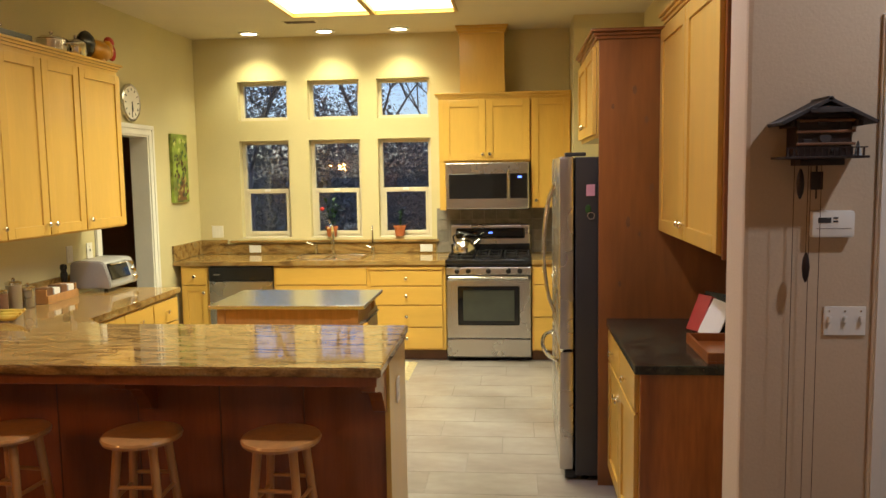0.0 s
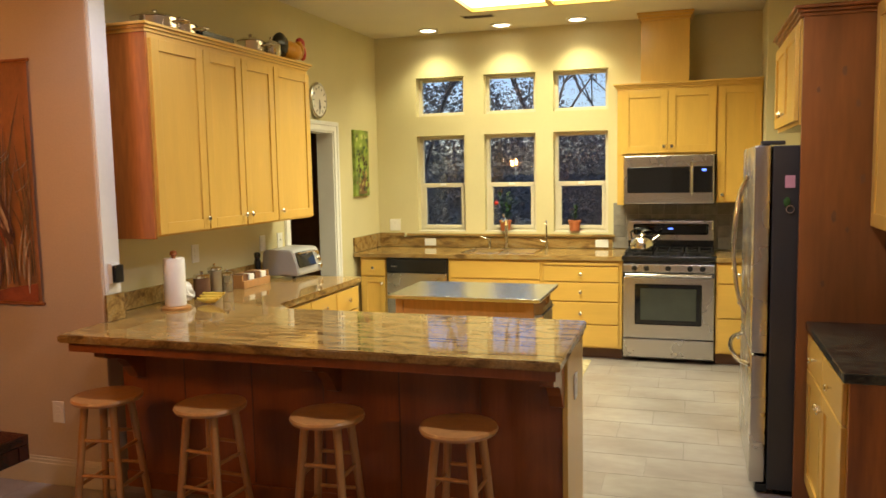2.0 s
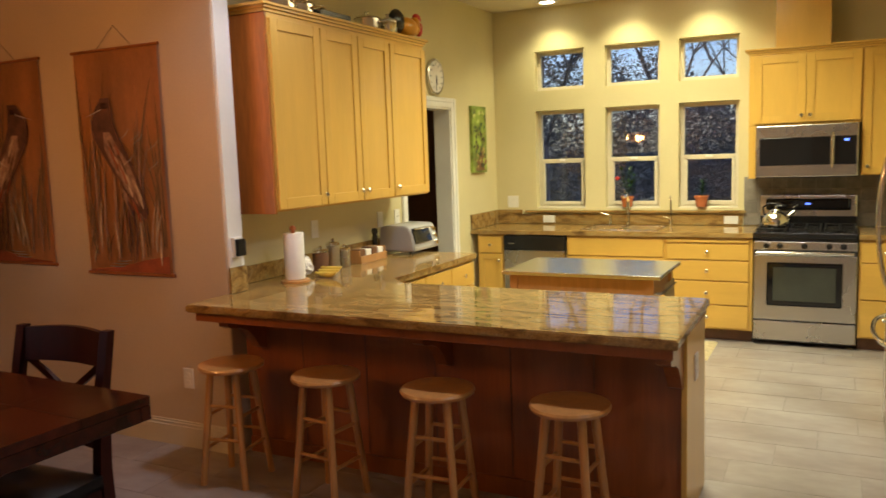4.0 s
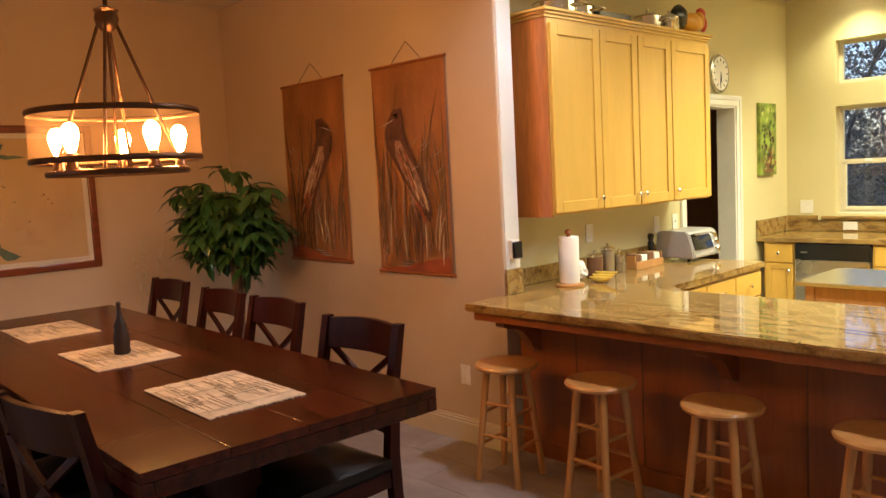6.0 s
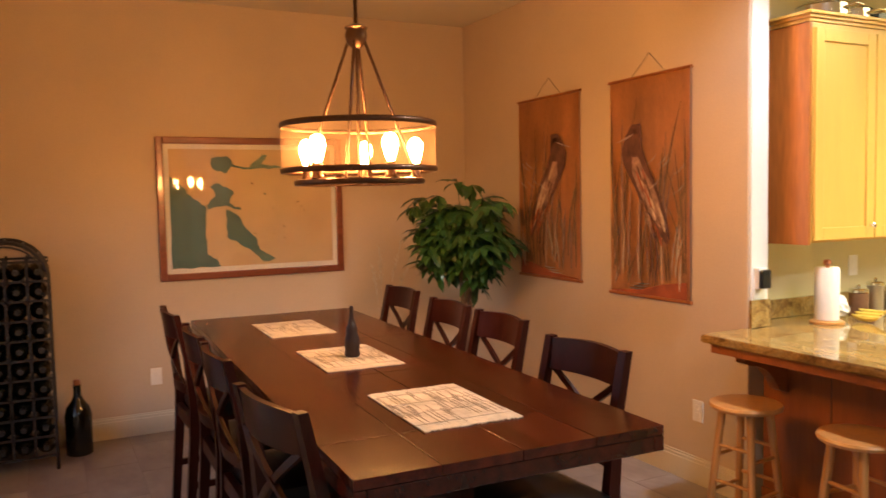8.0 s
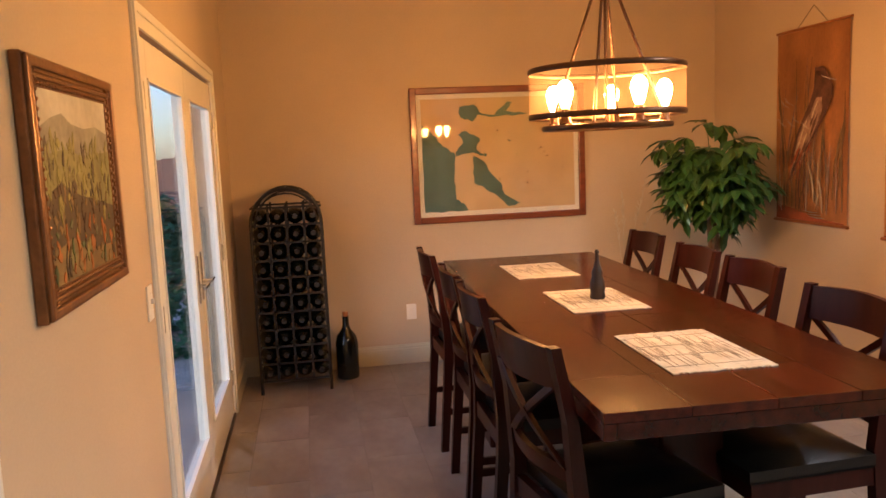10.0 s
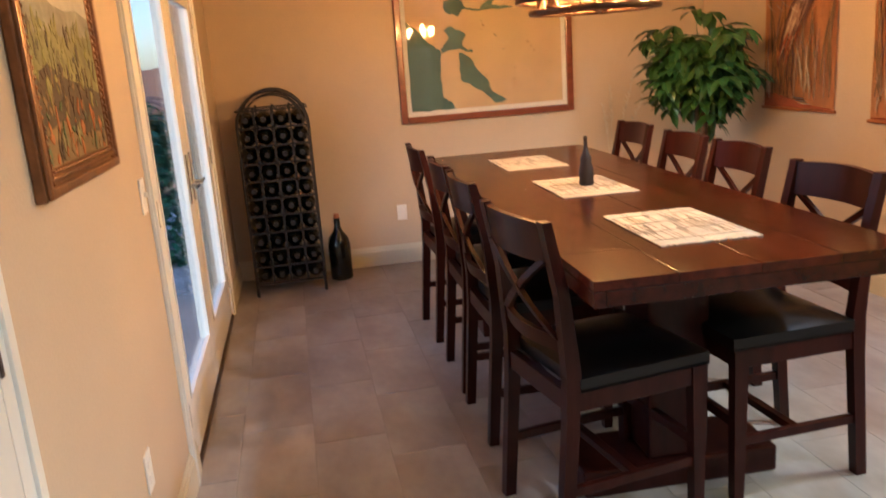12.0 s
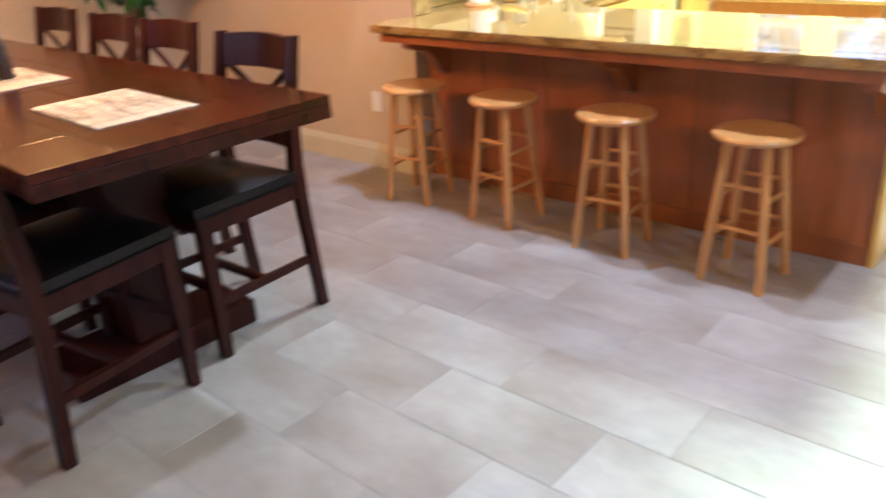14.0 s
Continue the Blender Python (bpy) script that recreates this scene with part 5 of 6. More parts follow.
for k in range(3):
    lathe(bm, [(0.016 - 0.004 * k, 0.014 * k), (0.002, 0.02 + 0.014 * k)], 8, (0.108, -0.10, 0.0))
part("fir_tree", bm, "hazy_leaf", cc)
for x, z1 in ((-0.055, -0.06), (-0.045, -0.34)):
    w = part("weight", lathe(bmesh.new(), [(0.003, 0.0), (0.010, -0.02), (0.013, -0.05), (0.010, -0.08), (0.003, -0.10)], 14, (x + (0.015 if z1 < -0.2 else 0), -0.06, z1 + 0.02)), "clockwood", cc, "pine cone weight", True)
bm = bmesh.new()
tube(bm, (0.0, -0.05, -0.03), (0.0, -0.05, -0.14), 0.003, seg=6)
box(bm, -0.02, 0.02, -0.056, -0.046, -0.11, -0.05, 0.003)
part("pendulum", bm, "clockwood", cc)
for x, z in ((-0.075, -1.25), (-0.03, -0.32), (-0.022, -1.25), (0.012, -1.25)):
    part("chain", tube(bmesh.new(), (x, -0.06, -0.01), (x, -0.055, z), 0.0011, seg=6), "bronze", cc)
th = thing("thermostat", "beige wall thermostat with small grey display", "thermostat", (1.57, CY - 0.001, 1.525))
part("housing", B(-0.062, 0.062, -0.03, 0, -0.04, 0.04, 0.01), "white_plastic", th, smooth=True)
part("display", B(-0.045, -0.008, -0.0312, -0.03, 0.004, 0.02), "charcoal", th)
for z in (0.006, 0.016):
    part("button", B(-0.002, 0.012, -0.0315, -0.03, z, z + 0.005), "charcoal", th)
part("lid_line", B(-0.05, 0.05, -0.0308, -0.03, -0.014, -0.012), "grout", th)
plate("light_switch", "white triple toggle light switch plate", "light switch", (1.62, CY - 0.001, 1.23), 0, 0.122, 0.088, "switch", 3)

# ---- bar stools ----
st = thing("bar_stool", "round lacquered beech bar stool with four legs", "bar stool", (0, 0, 0), 0, "stools along the breakfast bar")
part("seat", lathe(bmesh.new(), [(0.14, 0.585), (0.162, 0.592), (0.167, 0.605), (0.162, 0.615), (0.14, 0.618), (0.06, 0.613), (0.001, 0.612)], 36), "stoolwood", st, smooth=True)
for k in range(4):
    a = math.pi / 4 + k * math.pi / 2
    top, foot = Vector((0.105 * math.cos(a), 0.105 * math.sin(a), 0.588)), Vector((0.175 * math.cos(a), 0.175 * math.sin(a), 0))
    part("leg", tube(bmesh.new(), foot, top, 0.017, 0.019, 14), "stoolwood", st, smooth=True)
for k in range(4):
    for z in ((0.19, 0.36) if k % 2 else (0.24, 0.41)):
        a, b = math.pi / 4 + k * math.pi / 2, math.pi / 4 + (k + 1) * math.pi / 2
        R = 0.175 - 0.07 * z / 0.588
        part("rung", tube(bmesh.new(), (R * math.cos(a), R * math.sin(a), z), (R * math.cos(b), R * math.sin(b), z), 0.009, seg=10), "stoolwood", st, smooth=True)
st.matrix_basis = pose(-2.15, 3.12, 0, 0, 0, 8)
for x, y, r in ((-1.56, 3.115, -5), (-0.955, 3.105, 3), (-0.348, 3.10, -3)):
    copy_thing(st, pose(x, y, 0, 0, 0, r))

# ---- dining table ----
TA = -1.9
tbl = thing("dining_table", "long dark-stained plank dining table at counter height", "dining table", (-2.73, 1.36, 0), TA)
L2, W2, TZ = 1.462, 0.475, 0.935
k = 0
for x0, x1 in ((-L2, -L2 + 0.30), (L2 - 0.30, L2)):
    for j in range(4):
        y0 = -W2 + j * W2 / 2
        part("plank", B(x0, x1, y0 + 0.0008, y0 + W2 / 2 - 0.0008, TZ - 0.028, TZ, 0.002), "table", tbl)
for x0, x1 in ((-L2 + 0.301, -0.385), (-0.383, 0.383), (0.385, L2 - 0.301)):
    for j in range(4):
        y0 = -W2 + j * W2 / 2
        part("plank", B(x0, x1, y0 + 0.0008, y0 + W2 / 2 - 0.0008, TZ - 0.028, TZ - 0.0005 * (j % 2), 0.002), "table", tbl)
for q in ((-L2, L2, -W2, -W2 + 0.035), (-L2, L2, W2 - 0.035, W2), (-L2, -L2 + 0.035, -W2 + 0.035, W2 - 0.035), (L2 - 0.035, L2, -W2 + 0.035, W2 - 0.035)):
    part("edge_board", B(q[0], q[1], q[2], q[3], TZ - 0.075, TZ - 0.029, 0.004), "table", tbl)
part("apron", B(-1.2, 1.2, -0.33, 0.33, 0.79, 0.905), "chairwood", tbl)
for x in (-0.85, 0.85):
    part("pedestal", B(x - 0.11, x + 0.11, -0.11, 0.11, 0.10, 0.79, 0.01), "chairwood", tbl)
    part("foot", B(x - 0.14, x + 0.14, -0.36, 0.36, 0.0, 0.10, 0.012), "chairwood", tbl)
part("stretcher", B(-0.75, 0.75, -0.05, 0.05, 0.15, 0.25, 0.006), "chairwood", tbl)

# placemats
def placemat(x, y, rz):
    p = thing("placemat", "woven straw placemat with darker strands", "placemat", (x, y, TZ + 0.0005), rz, "placemats on the table")
    rs = random.Random(int(abs(x) * 100))
    a, b = bmesh.new(), bmesh.new()
    for k in range(54):
        y0 = -0.165 + k * 0.33 / 54
        box(a, -0.245 + rs.uniform(-0.006, 0.006), 0.245 + rs.uniform(-0.006, 0.006), y0, y0 + 0.0054, 0, 0.003 + rs.uniform(0, 0.0008))
        for j in range(rs.choice((0, 1, 1, 2))):
            x0 = rs.uniform(-0.235, 0.05)
            box(b, x0, x0 + rs.uniform(0.06, 0.18), y0 + 0.0014, y0 + 0.004, 0.003, 0.0046)
    for xx in (-0.18, -0.06, 0.06, 0.18):
        box(a, xx - 0.001, xx + 0.001, -0.165, 0.165, 0.003, 0.0052)
    tagged(part("straw_weave", a, "straw", p), kind="stuff")
    tagged(part("strand_inlay", b, "straw2", p, "darker strands"), kind="stuff")


placemat(-1.785, 1.325, TA)
placemat(-2.685, 1.340, TA)
placemat(-3.575, 1.355, TA)
fg = thing("carved_bottle", "dark carved bottle-shaped ornament on a placemat", "ornament", (-2.69, 1.36, TZ + 0.0055))
part("body", lathe(bmesh.new(), [(0.030, 0), (0.034, 0.008), (0.031, 0.03), (0.034, 0.045), (0.032, 0.075), (0.024, 0.10), (0.027, 0.118), (0.016, 0.14), (0.010, 0.165), (0.008, 0.20), (0.011, 0.206), (0.006, 0.216)], 18), "clockwood", fg, smooth=True)

# ---- dining chairs ----
cr = thing("dining_chair", "espresso wood counter-height chair with cross back and black seat", "dining chair", (0, 0, 0), 0, "chairs round the table")
SW, SD, SH, TOP = 0.225, 0.25, 0.60, 1.07


def slab(bm, pts, x0, x1):
    """Side profile (y, z) given a width from x0 to x1."""
    a = [bm.verts.new((x0, y, z)) for y, z in pts]
    b = [bm.verts.new((x1, y, z)) for y, z in pts]
    bm.faces.new(a)
    bm.faces.new(list(reversed(b)))
    for i in range(len(pts)):
        j = (i + 1) % len(pts)
        bm.faces.new((a[j], a[i], b[i], b[j]))
    bmesh.ops.recalc_face_normals(bm, faces=bm.faces)
    return bm


for s in (-1, 1):
    x0, x1 = (-SW, -SW + 0.038) if s < 0 else (SW - 0.038, SW)
    bm = slab(bmesh.new(), [(-0.285, 0), (-0.245, 0), (-0.205, 0.45), (-0.195, 0.60), (-0.225, 0.85), (-0.275, TOP), (-0.305, TOP), (-0.262, 0.85), (-0.245, 0.60), (-0.25, 0.45)], x0, x1)
    part("back_leg", bm, "chairwood", cr)
    part("front_leg", slab(bmesh.new(), [(0.205, 0), (0.24, 0), (0.248, 0.545), (0.195, 0.545)], x0, x1), "chairwood", cr)
    part("side_rail", B(x0 + 0.006, x1 - 0.006, -0.215, 0.2, 0.48, 0.545, 0.003), "chairwood", cr)
    part("side_stretcher", B(x0 + 0.008, x1 - 0.008, -0.245, 0.215, 0.20, 0.232, 0.003), "chairwood", cr)
part("front_rail", B(-SW + 0.038, SW - 0.038, 0.205, 0.238, 0.48, 0.545, 0.003), "chairwood", cr)
part("back_rail", B(-SW + 0.038, SW - 0.038, -0.24, -0.21, 0.48, 0.545, 0.003), "chairwood", cr)
part("front_stretcher", B(-SW + 0.038, SW - 0.038, 0.21, 0.235, 0.26, 0.295, 0.003), "chairwood", cr)
part("middle_stretcher", B(-SW + 0.03, SW - 0.03, -0.02, 0.01, 0.203, 0.23, 0.003), "chairwood", cr)
bm = B(-SW - 0.002, SW + 0.002, -0.2, SD + 0.005, 0.546, 0.605)
bmesh.ops.subdivide_edges(bm, edges=bm.edges[:], cuts=6, use_grid_fill=True)
for v in bm.verts:
    fx, fy = abs(v.co.x) / (SW + 0.002), abs(v.co.y - 0.0275) / 0.2275
    if v.co.z > 0.56:
        v.co.z += 0.022 * (1 - fx ** 3) * (1 - fy ** 3) - 0.018 * max(fx, fy) ** 8
part("seat", bm, "leather", cr, "padded black leather seat", True)


def back_bar(z0, z1, crest=False):
    """Board across the back, bowed backwards in plan and following the rake."""
    bm = bmesh.new()
    n = 10
    fr, bk_ = [], []
    for i in range(n + 1):
        u = i / n
        x = -SW + 0.036 + (2 * SW - 0.072) * u
        bow = -0.030 * math.sin(math.pi * u)
        for lst, off in ((fr, 0.010), (bk_, -0.010)):
            row = []
            for z in (z0, (z0 + z1) / 2, z1 + (0.008 * math.sin(math.pi * u) if crest else 0)):
                yy = -0.22 - 0.0 if z < 0.6 else -0.22 - (z - 0.6) / (TOP - 0.6) * 0.07
                row.append(bm.verts.new((x, yy + bow + off, z)))
            lst.append(row)
    for i in range(n):
        for j in range(2):
            bm.faces.new((fr[i][j], fr[i + 1][j], fr[i + 1][j + 1], fr[i][j + 1]))
            bm.faces.new((bk_[i][j + 1], bk_[i + 1][j + 1], bk_[i + 1][j], bk_[i][j]))
        bm.faces.new((fr[i][2], fr[i + 1][2], bk_[i + 1][2], bk_[i][2]))
        bm.faces.new((bk_[i][0], bk_[i + 1][0], fr[i + 1][0], fr[i][0]))
    return bm


part("top_rail", back_bar(0.945, TOP - 0.008, True), "chairwood", cr, smooth=True)
part("lower_rail", back_bar(0.665, 0.715), "chairwood", cr, smooth=True)
for s in (-1, 1):
    bm = bmesh.new()
    n = 8
    prev = None
    for i in range(n + 1):
        u = i / n
        z = 0.71 + 0.24 * u
        x = s * (-SW + 0.05 + (2 * SW - 0.10) * u)
        yy = -0.22 - (z - 0.6) / (TOP - 0.6) * 0.07 - 0.028 * math.sin(math.pi * (x + SW) / (2 * SW))
        ringv = [bm.verts.new((x + dx, yy + dy + 0.002 * s, z)) for dx, dy in ((-0.02, -0.008), (0.02, -0.008), (0.02, 0.008), (-0.02, 0.008))]
        if prev:
            for q in range(4):
                bm.faces.new((prev[q], prev[(q + 1) % 4], ringv[(q + 1) % 4], ringv[q]))
        prev = ringv
    bmesh.ops.recalc_face_normals(bm, faces=bm.faces)
    part("cross_bar", bm, "chairwood", cr)
cr.matrix_basis = pose(-1.715, 1.02, 0, 0, 0, 9)
for x, y, r in ((-2.455, 1.03, 0), (-2.985, 1.04, -1), (-3.70, 1.04, 1)):
    copy_thing(cr, pose(x, y, 0, 0, 0, r))
for x, y, r in ((-1.825, 1.665, 183), (-2.62, 1.77, 179), (-3.17, 1.79, 178), (-3.90, 1.85, 180)):
    copy_thing(cr, pose(x, y, 0, 0, 0, r))

# ---- chandelier ----
ch = thing("chandelier", "round drum chandelier with bronze rings and five lit bulbs", "chandelier", (-2.70, 1.42, 0))
part("canopy", lathe(bmesh.new(), [(0.07, CEIL - 0.03), (0.075, CEIL - 0.012), (0.075, CEIL)], 28), "bronze", ch, smooth=True)
part("stem", tube(bmesh.new(), (0, 0, 2.33), (0, 0, CEIL - 0.02), 0.009), "bronze", ch, smooth=True)
part("hub", lathe(bmesh.new(), [(0.02, 2.25), (0.04, 2.27), (0.048, 2.30), (0.042, 2.325), (0.05, 2.335), (0.02, 2.35)], 20), "bronze", ch, smooth=True)
part("centre_rod", tube(bmesh.new(), (0, 0, 1.68), (0, 0, 2.27), 0.007), "bronze", ch, smooth=True)
RT, RB = 0.328, 0.27
for kk in range(4):
    a = math.pi / 4 + kk * math.pi / 2 + 0.2
    part("rod", tube(bmesh.new(), (0.035 * math.cos(a), 0.035 * math.sin(a), 2.28), (0.25 * math.cos(a), 0.25 * math.sin(a), 1.69), 0.007), "bronze", ch, smooth=True)
for z, R in ((1.925, RT), (1.735, RT)):
    part("shade_ring", ring(bmesh.new(), R, 0.006, z, tall=2.0), "bronze", ch, smooth=True)
bm = bmesh.new()
for i in range(64):
    a0, a1 = 2 * math.pi * i / 64, 2 * math.pi * (i + 1) / 64
    bm.faces.new([bm.verts.new((RT * math.cos(a), RT * math.sin(a), z)) for a, z in ((a0, 1.737), (a1, 1.737), (a1, 1.923), (a0, 1.923))])
bmesh.ops.remove_doubles(bm, verts=bm.verts[:], dist=0.0005)
part("shade", bm, "shade", ch, "translucent mesh fabric shade", True)
part("lower_ring", ring(bmesh.new(), RB, 0.009, 1.685, tall=1.4), "bronze", ch, smooth=True)
bm = bmesh.new()
for kk in range(5):
    a = radians(-63 + 72 * kk)
    tube(bm, (0, 0, 1.685), (RB * math.cos(a), RB * math.sin(a), 1.685), 0.006)
part("cross_arms", bm, "bronze", ch, smooth=True)
for kk in range(5):
    a = radians(-63 + 72 * kk)
    x, y = 0.25 * math.cos(a), 0.25 * math.sin(a)
    b = part("socket", lathe(bmesh.new(), [(0.02, 1.69), (0.028, 1.70), (0.021, 1.712), (0.018, 1.762)], 16, (x, y, 0)), "bronze", ch, smooth=True)
    part("bulb", lathe(bmesh.new(), [(0.013, 1.763), (0.019, 1.775), (0.028, 1.805), (0.033, 1.832), (0.030, 1.852), (0.018, 1.87), (0.004, 1.876)], 20, (x, y, 0)), "bulb", b, "glowing filament bulb", True)

# ---- map picture ----
mp = thing("framed_map", "framed antique coastal map behind glass", "framed map", (WX + 0.001, 0.915, 1.065), 90)
MW, MH = 1.355, 1.015
bm = bmesh.new()
for q in ((0, 0.05, 0, MH), (MW - 0.05, MW, 0, MH), (0.05, MW - 0.05, 0, 0.05), (0.05, MW - 0.05, MH - 0.05, MH)):
    box(bm, q[0], q[1], -0.03, 0, q[2], q[3], 0.008)
part("frame", bm, "frame_red", mp, "red-brown wooden frame")
part("mat_border", B(0.05, MW - 0.05, -0.008, -0.001, 0.05, MH - 0.05), "paper", mp)
m0 = part("map_sheet", B(0.085, MW - 0.085, -0.0105, -0.0085, 0.085, MH - 0.085), "mapland", mp, "tan printed land")
seas = [[(0.086, 0.086), (0.42, 0.086), (0.39, 0.14), (0.331, 0.172), (0.322, 0.35), (0.335, 0.51), (0.24, 0.58), (0.16, 0.68), (0.086, 0.74)],
        [(0.471, 0.497), (0.555, 0.454), (0.60, 0.371), (0.683, 0.285), (0.704, 0.20), (0.831, 0.123), (0.738, 0.102), (0.628, 0.206), (0.471, 0.296)],
        [(0.33, 0.50), (0.36, 0.56), (0.40, 0.60), (0.36, 0.66), (0.41, 0.69), (0.528, 0.629), (0.50, 0.545), (0.58, 0.50), (0.57, 0.49), (0.47, 0.525)],
        [(0.374, 0.866), (0.495, 0.881), (0.53, 0.825), (0.65, 0.80), (0.745, 0.899), (0.783, 0.886), (0.74, 0.825), (0.897, 0.805), (0.89, 0.795), (0.65, 0.785), (0.53, 0.805), (0.475, 0.755), (0.381, 0.788)]]
rs = random.Random(3)
for k, pts in enumerate(seas):
    dense = []
    for (x0, z0), (x1, z1) in zip(pts, pts[1:] + pts[:1]):
        for j in range(5):
            t = j / 5
            w = 0.008 if j else 0
            dense.append((x0 + (x1 - x0) * t + rs.uniform(-w, w), z0 + (z1 - z0) * t + rs.uniform(-w, w)))
    part("map_sea", sheet(bmesh.new(), dense, -0.0125 - 0.0002 * k, -0.0108), "mapsea", m0, "dark green printed water")
for k in range(26):
    x, z, s = rs.uniform(0.6, 1.2), rs.uniform(0.15, 0.75), rs.uniform(0.004, 0.012)
    part("map_mark", sheet(bmesh.new(), [(x - s, z), (x, z - s * 0.6), (x + s, z), (x, z + s * 0.6)], -0.0118, -0.0108), "cocoa" if k % 3 else "mapsea", m0)
part("pane", B(0.05, MW - 0.05, -0.022, -0.018, 0.05, MH - 0.05), "picture_glass", mp)

# ---- painted scrolls ----


def scroll(x0, x1, z0, z1, flip, seed):
    s = thing("wall_scroll", "hanging painted cloth scroll of reeds in orange-brown", "wall scroll", (x0, DY - 0.002, z0), 0, "pair of painted scrolls")
    w, h = x1 - x0, z1 - z0
    rs = random.Random(seed)
    bm = bmesh.new()
    n = 14
    cols = []
    for i in range(n + 1):
        u = i / n
        cols.append([bm.verts.new((u * w, -0.014 - 0.006 * math.sin(u * 5 + seed) * math.sin(j / 10 * 3.1), h * j / 10)) for j in range(11)])
    for i in range(n):
        for j in range(10):
            bm.faces.new((cols[i][j], cols[i + 1][j], cols[i + 1][j + 1], cols[i][j + 1]))
    bmesh.ops.solidify(bm, geom=bm.faces[:], thickness=-0.003)
    part("cloth", bm, "scroll", s, smooth=True)
    part("top_rod", tube(bmesh.new(), (-0.012, -0.014, h), (w + 0.012, -0.014, h), 0.009), "cherry", s, smooth=True)
    part("bottom_rod", tube(bmesh.new(), (-0.012, -0.016, 0.0), (w + 0.012, -0.016, 0.0), 0.011), "cherry", s, smooth=True)
    cd = bmesh.new()
    tube(cd, (w * 0.28, -0.012, h), (w * 0.5, -0.004, h + 0.13), 0.0025, seg=6)
    tube(cd, (w * 0.72, -0.012, h), (w * 0.5, -0.004, h + 0.13), 0.0025, seg=6)
    part("cord", cd, "straw2", s)
    Y = -0.0245
    X = (lambda u: (1 - u) * w) if flip else (lambda u: u * w)
    part("painted_ground", sheet(bmesh.new(), [(X(0.02), 0.012), (X(0.98), 0.012), (X(0.98), 0.11), (X(0.7), 0.085), (X(0.45), 0.045), (X(0.25), 0.03), (X(0.02), 0.02)], Y, Y + 0.002), "scroll_base", s, "dark red painted ground")

    def stroke(pts, wd, mat, k, nm):
        bm = bmesh.new()
        left, right = [], []
        m_ = len(pts)
        for i, (u, v) in enumerate(pts):
            t = wd * math.sin(math.pi * (0.12 + 0.85 * i / (m_ - 1))) * w
            left.append((X(u) - t, v * h))
            right.append((X(u) + t, v * h))
        sheet(bm, left + right[::-1], Y - 0.0003 * k - 0.0008, Y - 0.0003 * k)
        part(nm, bm, mat, s)

    for k in range(24):
        u, v = rs.uniform(0.03, 0.97), rs.uniform(0.05, 0.2)
        top = min(0.97, v + rs.uniform(0.2, 0.75))
        lean = rs.uniform(-0.25, 0.25)
        stroke([(min(0.97, max(0.03, u + lean * t * t)), v + (top - v) * t) for t in (0, 0.2, 0.4, 0.6, 0.8, 1)], rs.uniform(0.006, 0.016), "scroll_reed" if k % 3 else "scroll_grey", k * 0.2, "painted_reed")
    stroke([(0.37, 0.79), (0.33, 0.74), (0.31, 0.68), (0.35, 0.61), (0.44, 0.54), (0.54, 0.46), (0.63, 0.38), (0.70, 0.31), (0.75, 0.25)], 0.15, "scroll_dark", 10, "painted_shape")
    stroke([(0.36, 0.64), (0.40, 0.57), (0.48, 0.51), (0.57, 0.43), (0.64, 0.36), (0.69, 0.31)], 0.10, "scroll_grey", 12, "painted_shape")
    for k in range(30):
        t = rs.uniform(0.0, 1.0)
        u0, v0 = 0.34 + 0.34 * t + rs.uniform(-0.09, 0.07), 0.63 - 0.33 * t + rs.uniform(-0.03, 0.03)
        ln = rs.uniform(0.05, 0.12)
        stroke([(u0, v0), (u0 + ln * 0.35, v0 - ln * 0.3), (u0 + ln * 0.7, v0 - ln * 0.7), (u0 + ln * 0.85, v0 - ln)], rs.uniform(0.008, 0.018), ("scroll_dark", "scroll_grey", "scroll_pale", "scroll_dark", "scroll_base")[k % 5], 13 + 0.08 * k, "painted_stroke")
    for k in range(2):
        u0 = 0.56 + 0.07 * k
        stroke([(u0, 0.36), (u0 - 0.01, 0.26), (u0 + 0.01, 0.16), (u0 - 0.03, 0.05)], 0.012, "scroll_dark", 12.5, "painted_stroke")
    stroke([(0.12, 0.712), (0.20, 0.722), (0.28, 0.735), (0.34, 0.745)], 0.011, "paper", 16, "painted_stroke")
    stroke([(0.30, 0.745), (0.35, 0.768), (0.41, 0.745)], 0.06, "scroll_dark", 17, "painted_shape")
    for k in range(3):
        stroke([(0.25 + 0.05 * k, 0.035 + 0.012 * k), (0.36 + 0.05 * k, 0.03 + 0.013 * k), (0.48 + 0.04 * k, 0.036 + 0.014 * k)], 0.012, "paper", 18 + k, "painted_stroke")
    for k in range(16):
        u, v = rs.uniform(0.04, 0.96), rs.uniform(0.04, 0.12)
        top, lean = v + rs.uniform(0.08, 0.30), rs.uniform(-0.12, 0.12)
        stroke([(min(0.97, max(0.03, u + lean * t * t)), v + (top - v) * t) for t in (0, 0.25, 0.5, 0.75, 1)], rs.uniform(0.006, 0.012), "scroll_pale" if k % 2 else "scroll_reed", 8 + 0.1 * k, "painted_reed")
    for k in range(6):
        u, v = rs.uniform(0.55, 0.95), rs.uniform(0.45, 0.68)
        stroke([(u - 0.08, v - 0.02), (u, v), (u + 0.05, v + 0.025)], 0.007, "straw", 19 + k, "painted_stroke")


scroll(-3.415, -2.745, 1.005, 2.293, False, 3)
scroll(-4.455, -3.73, 1.04, 2.295, True, 8)

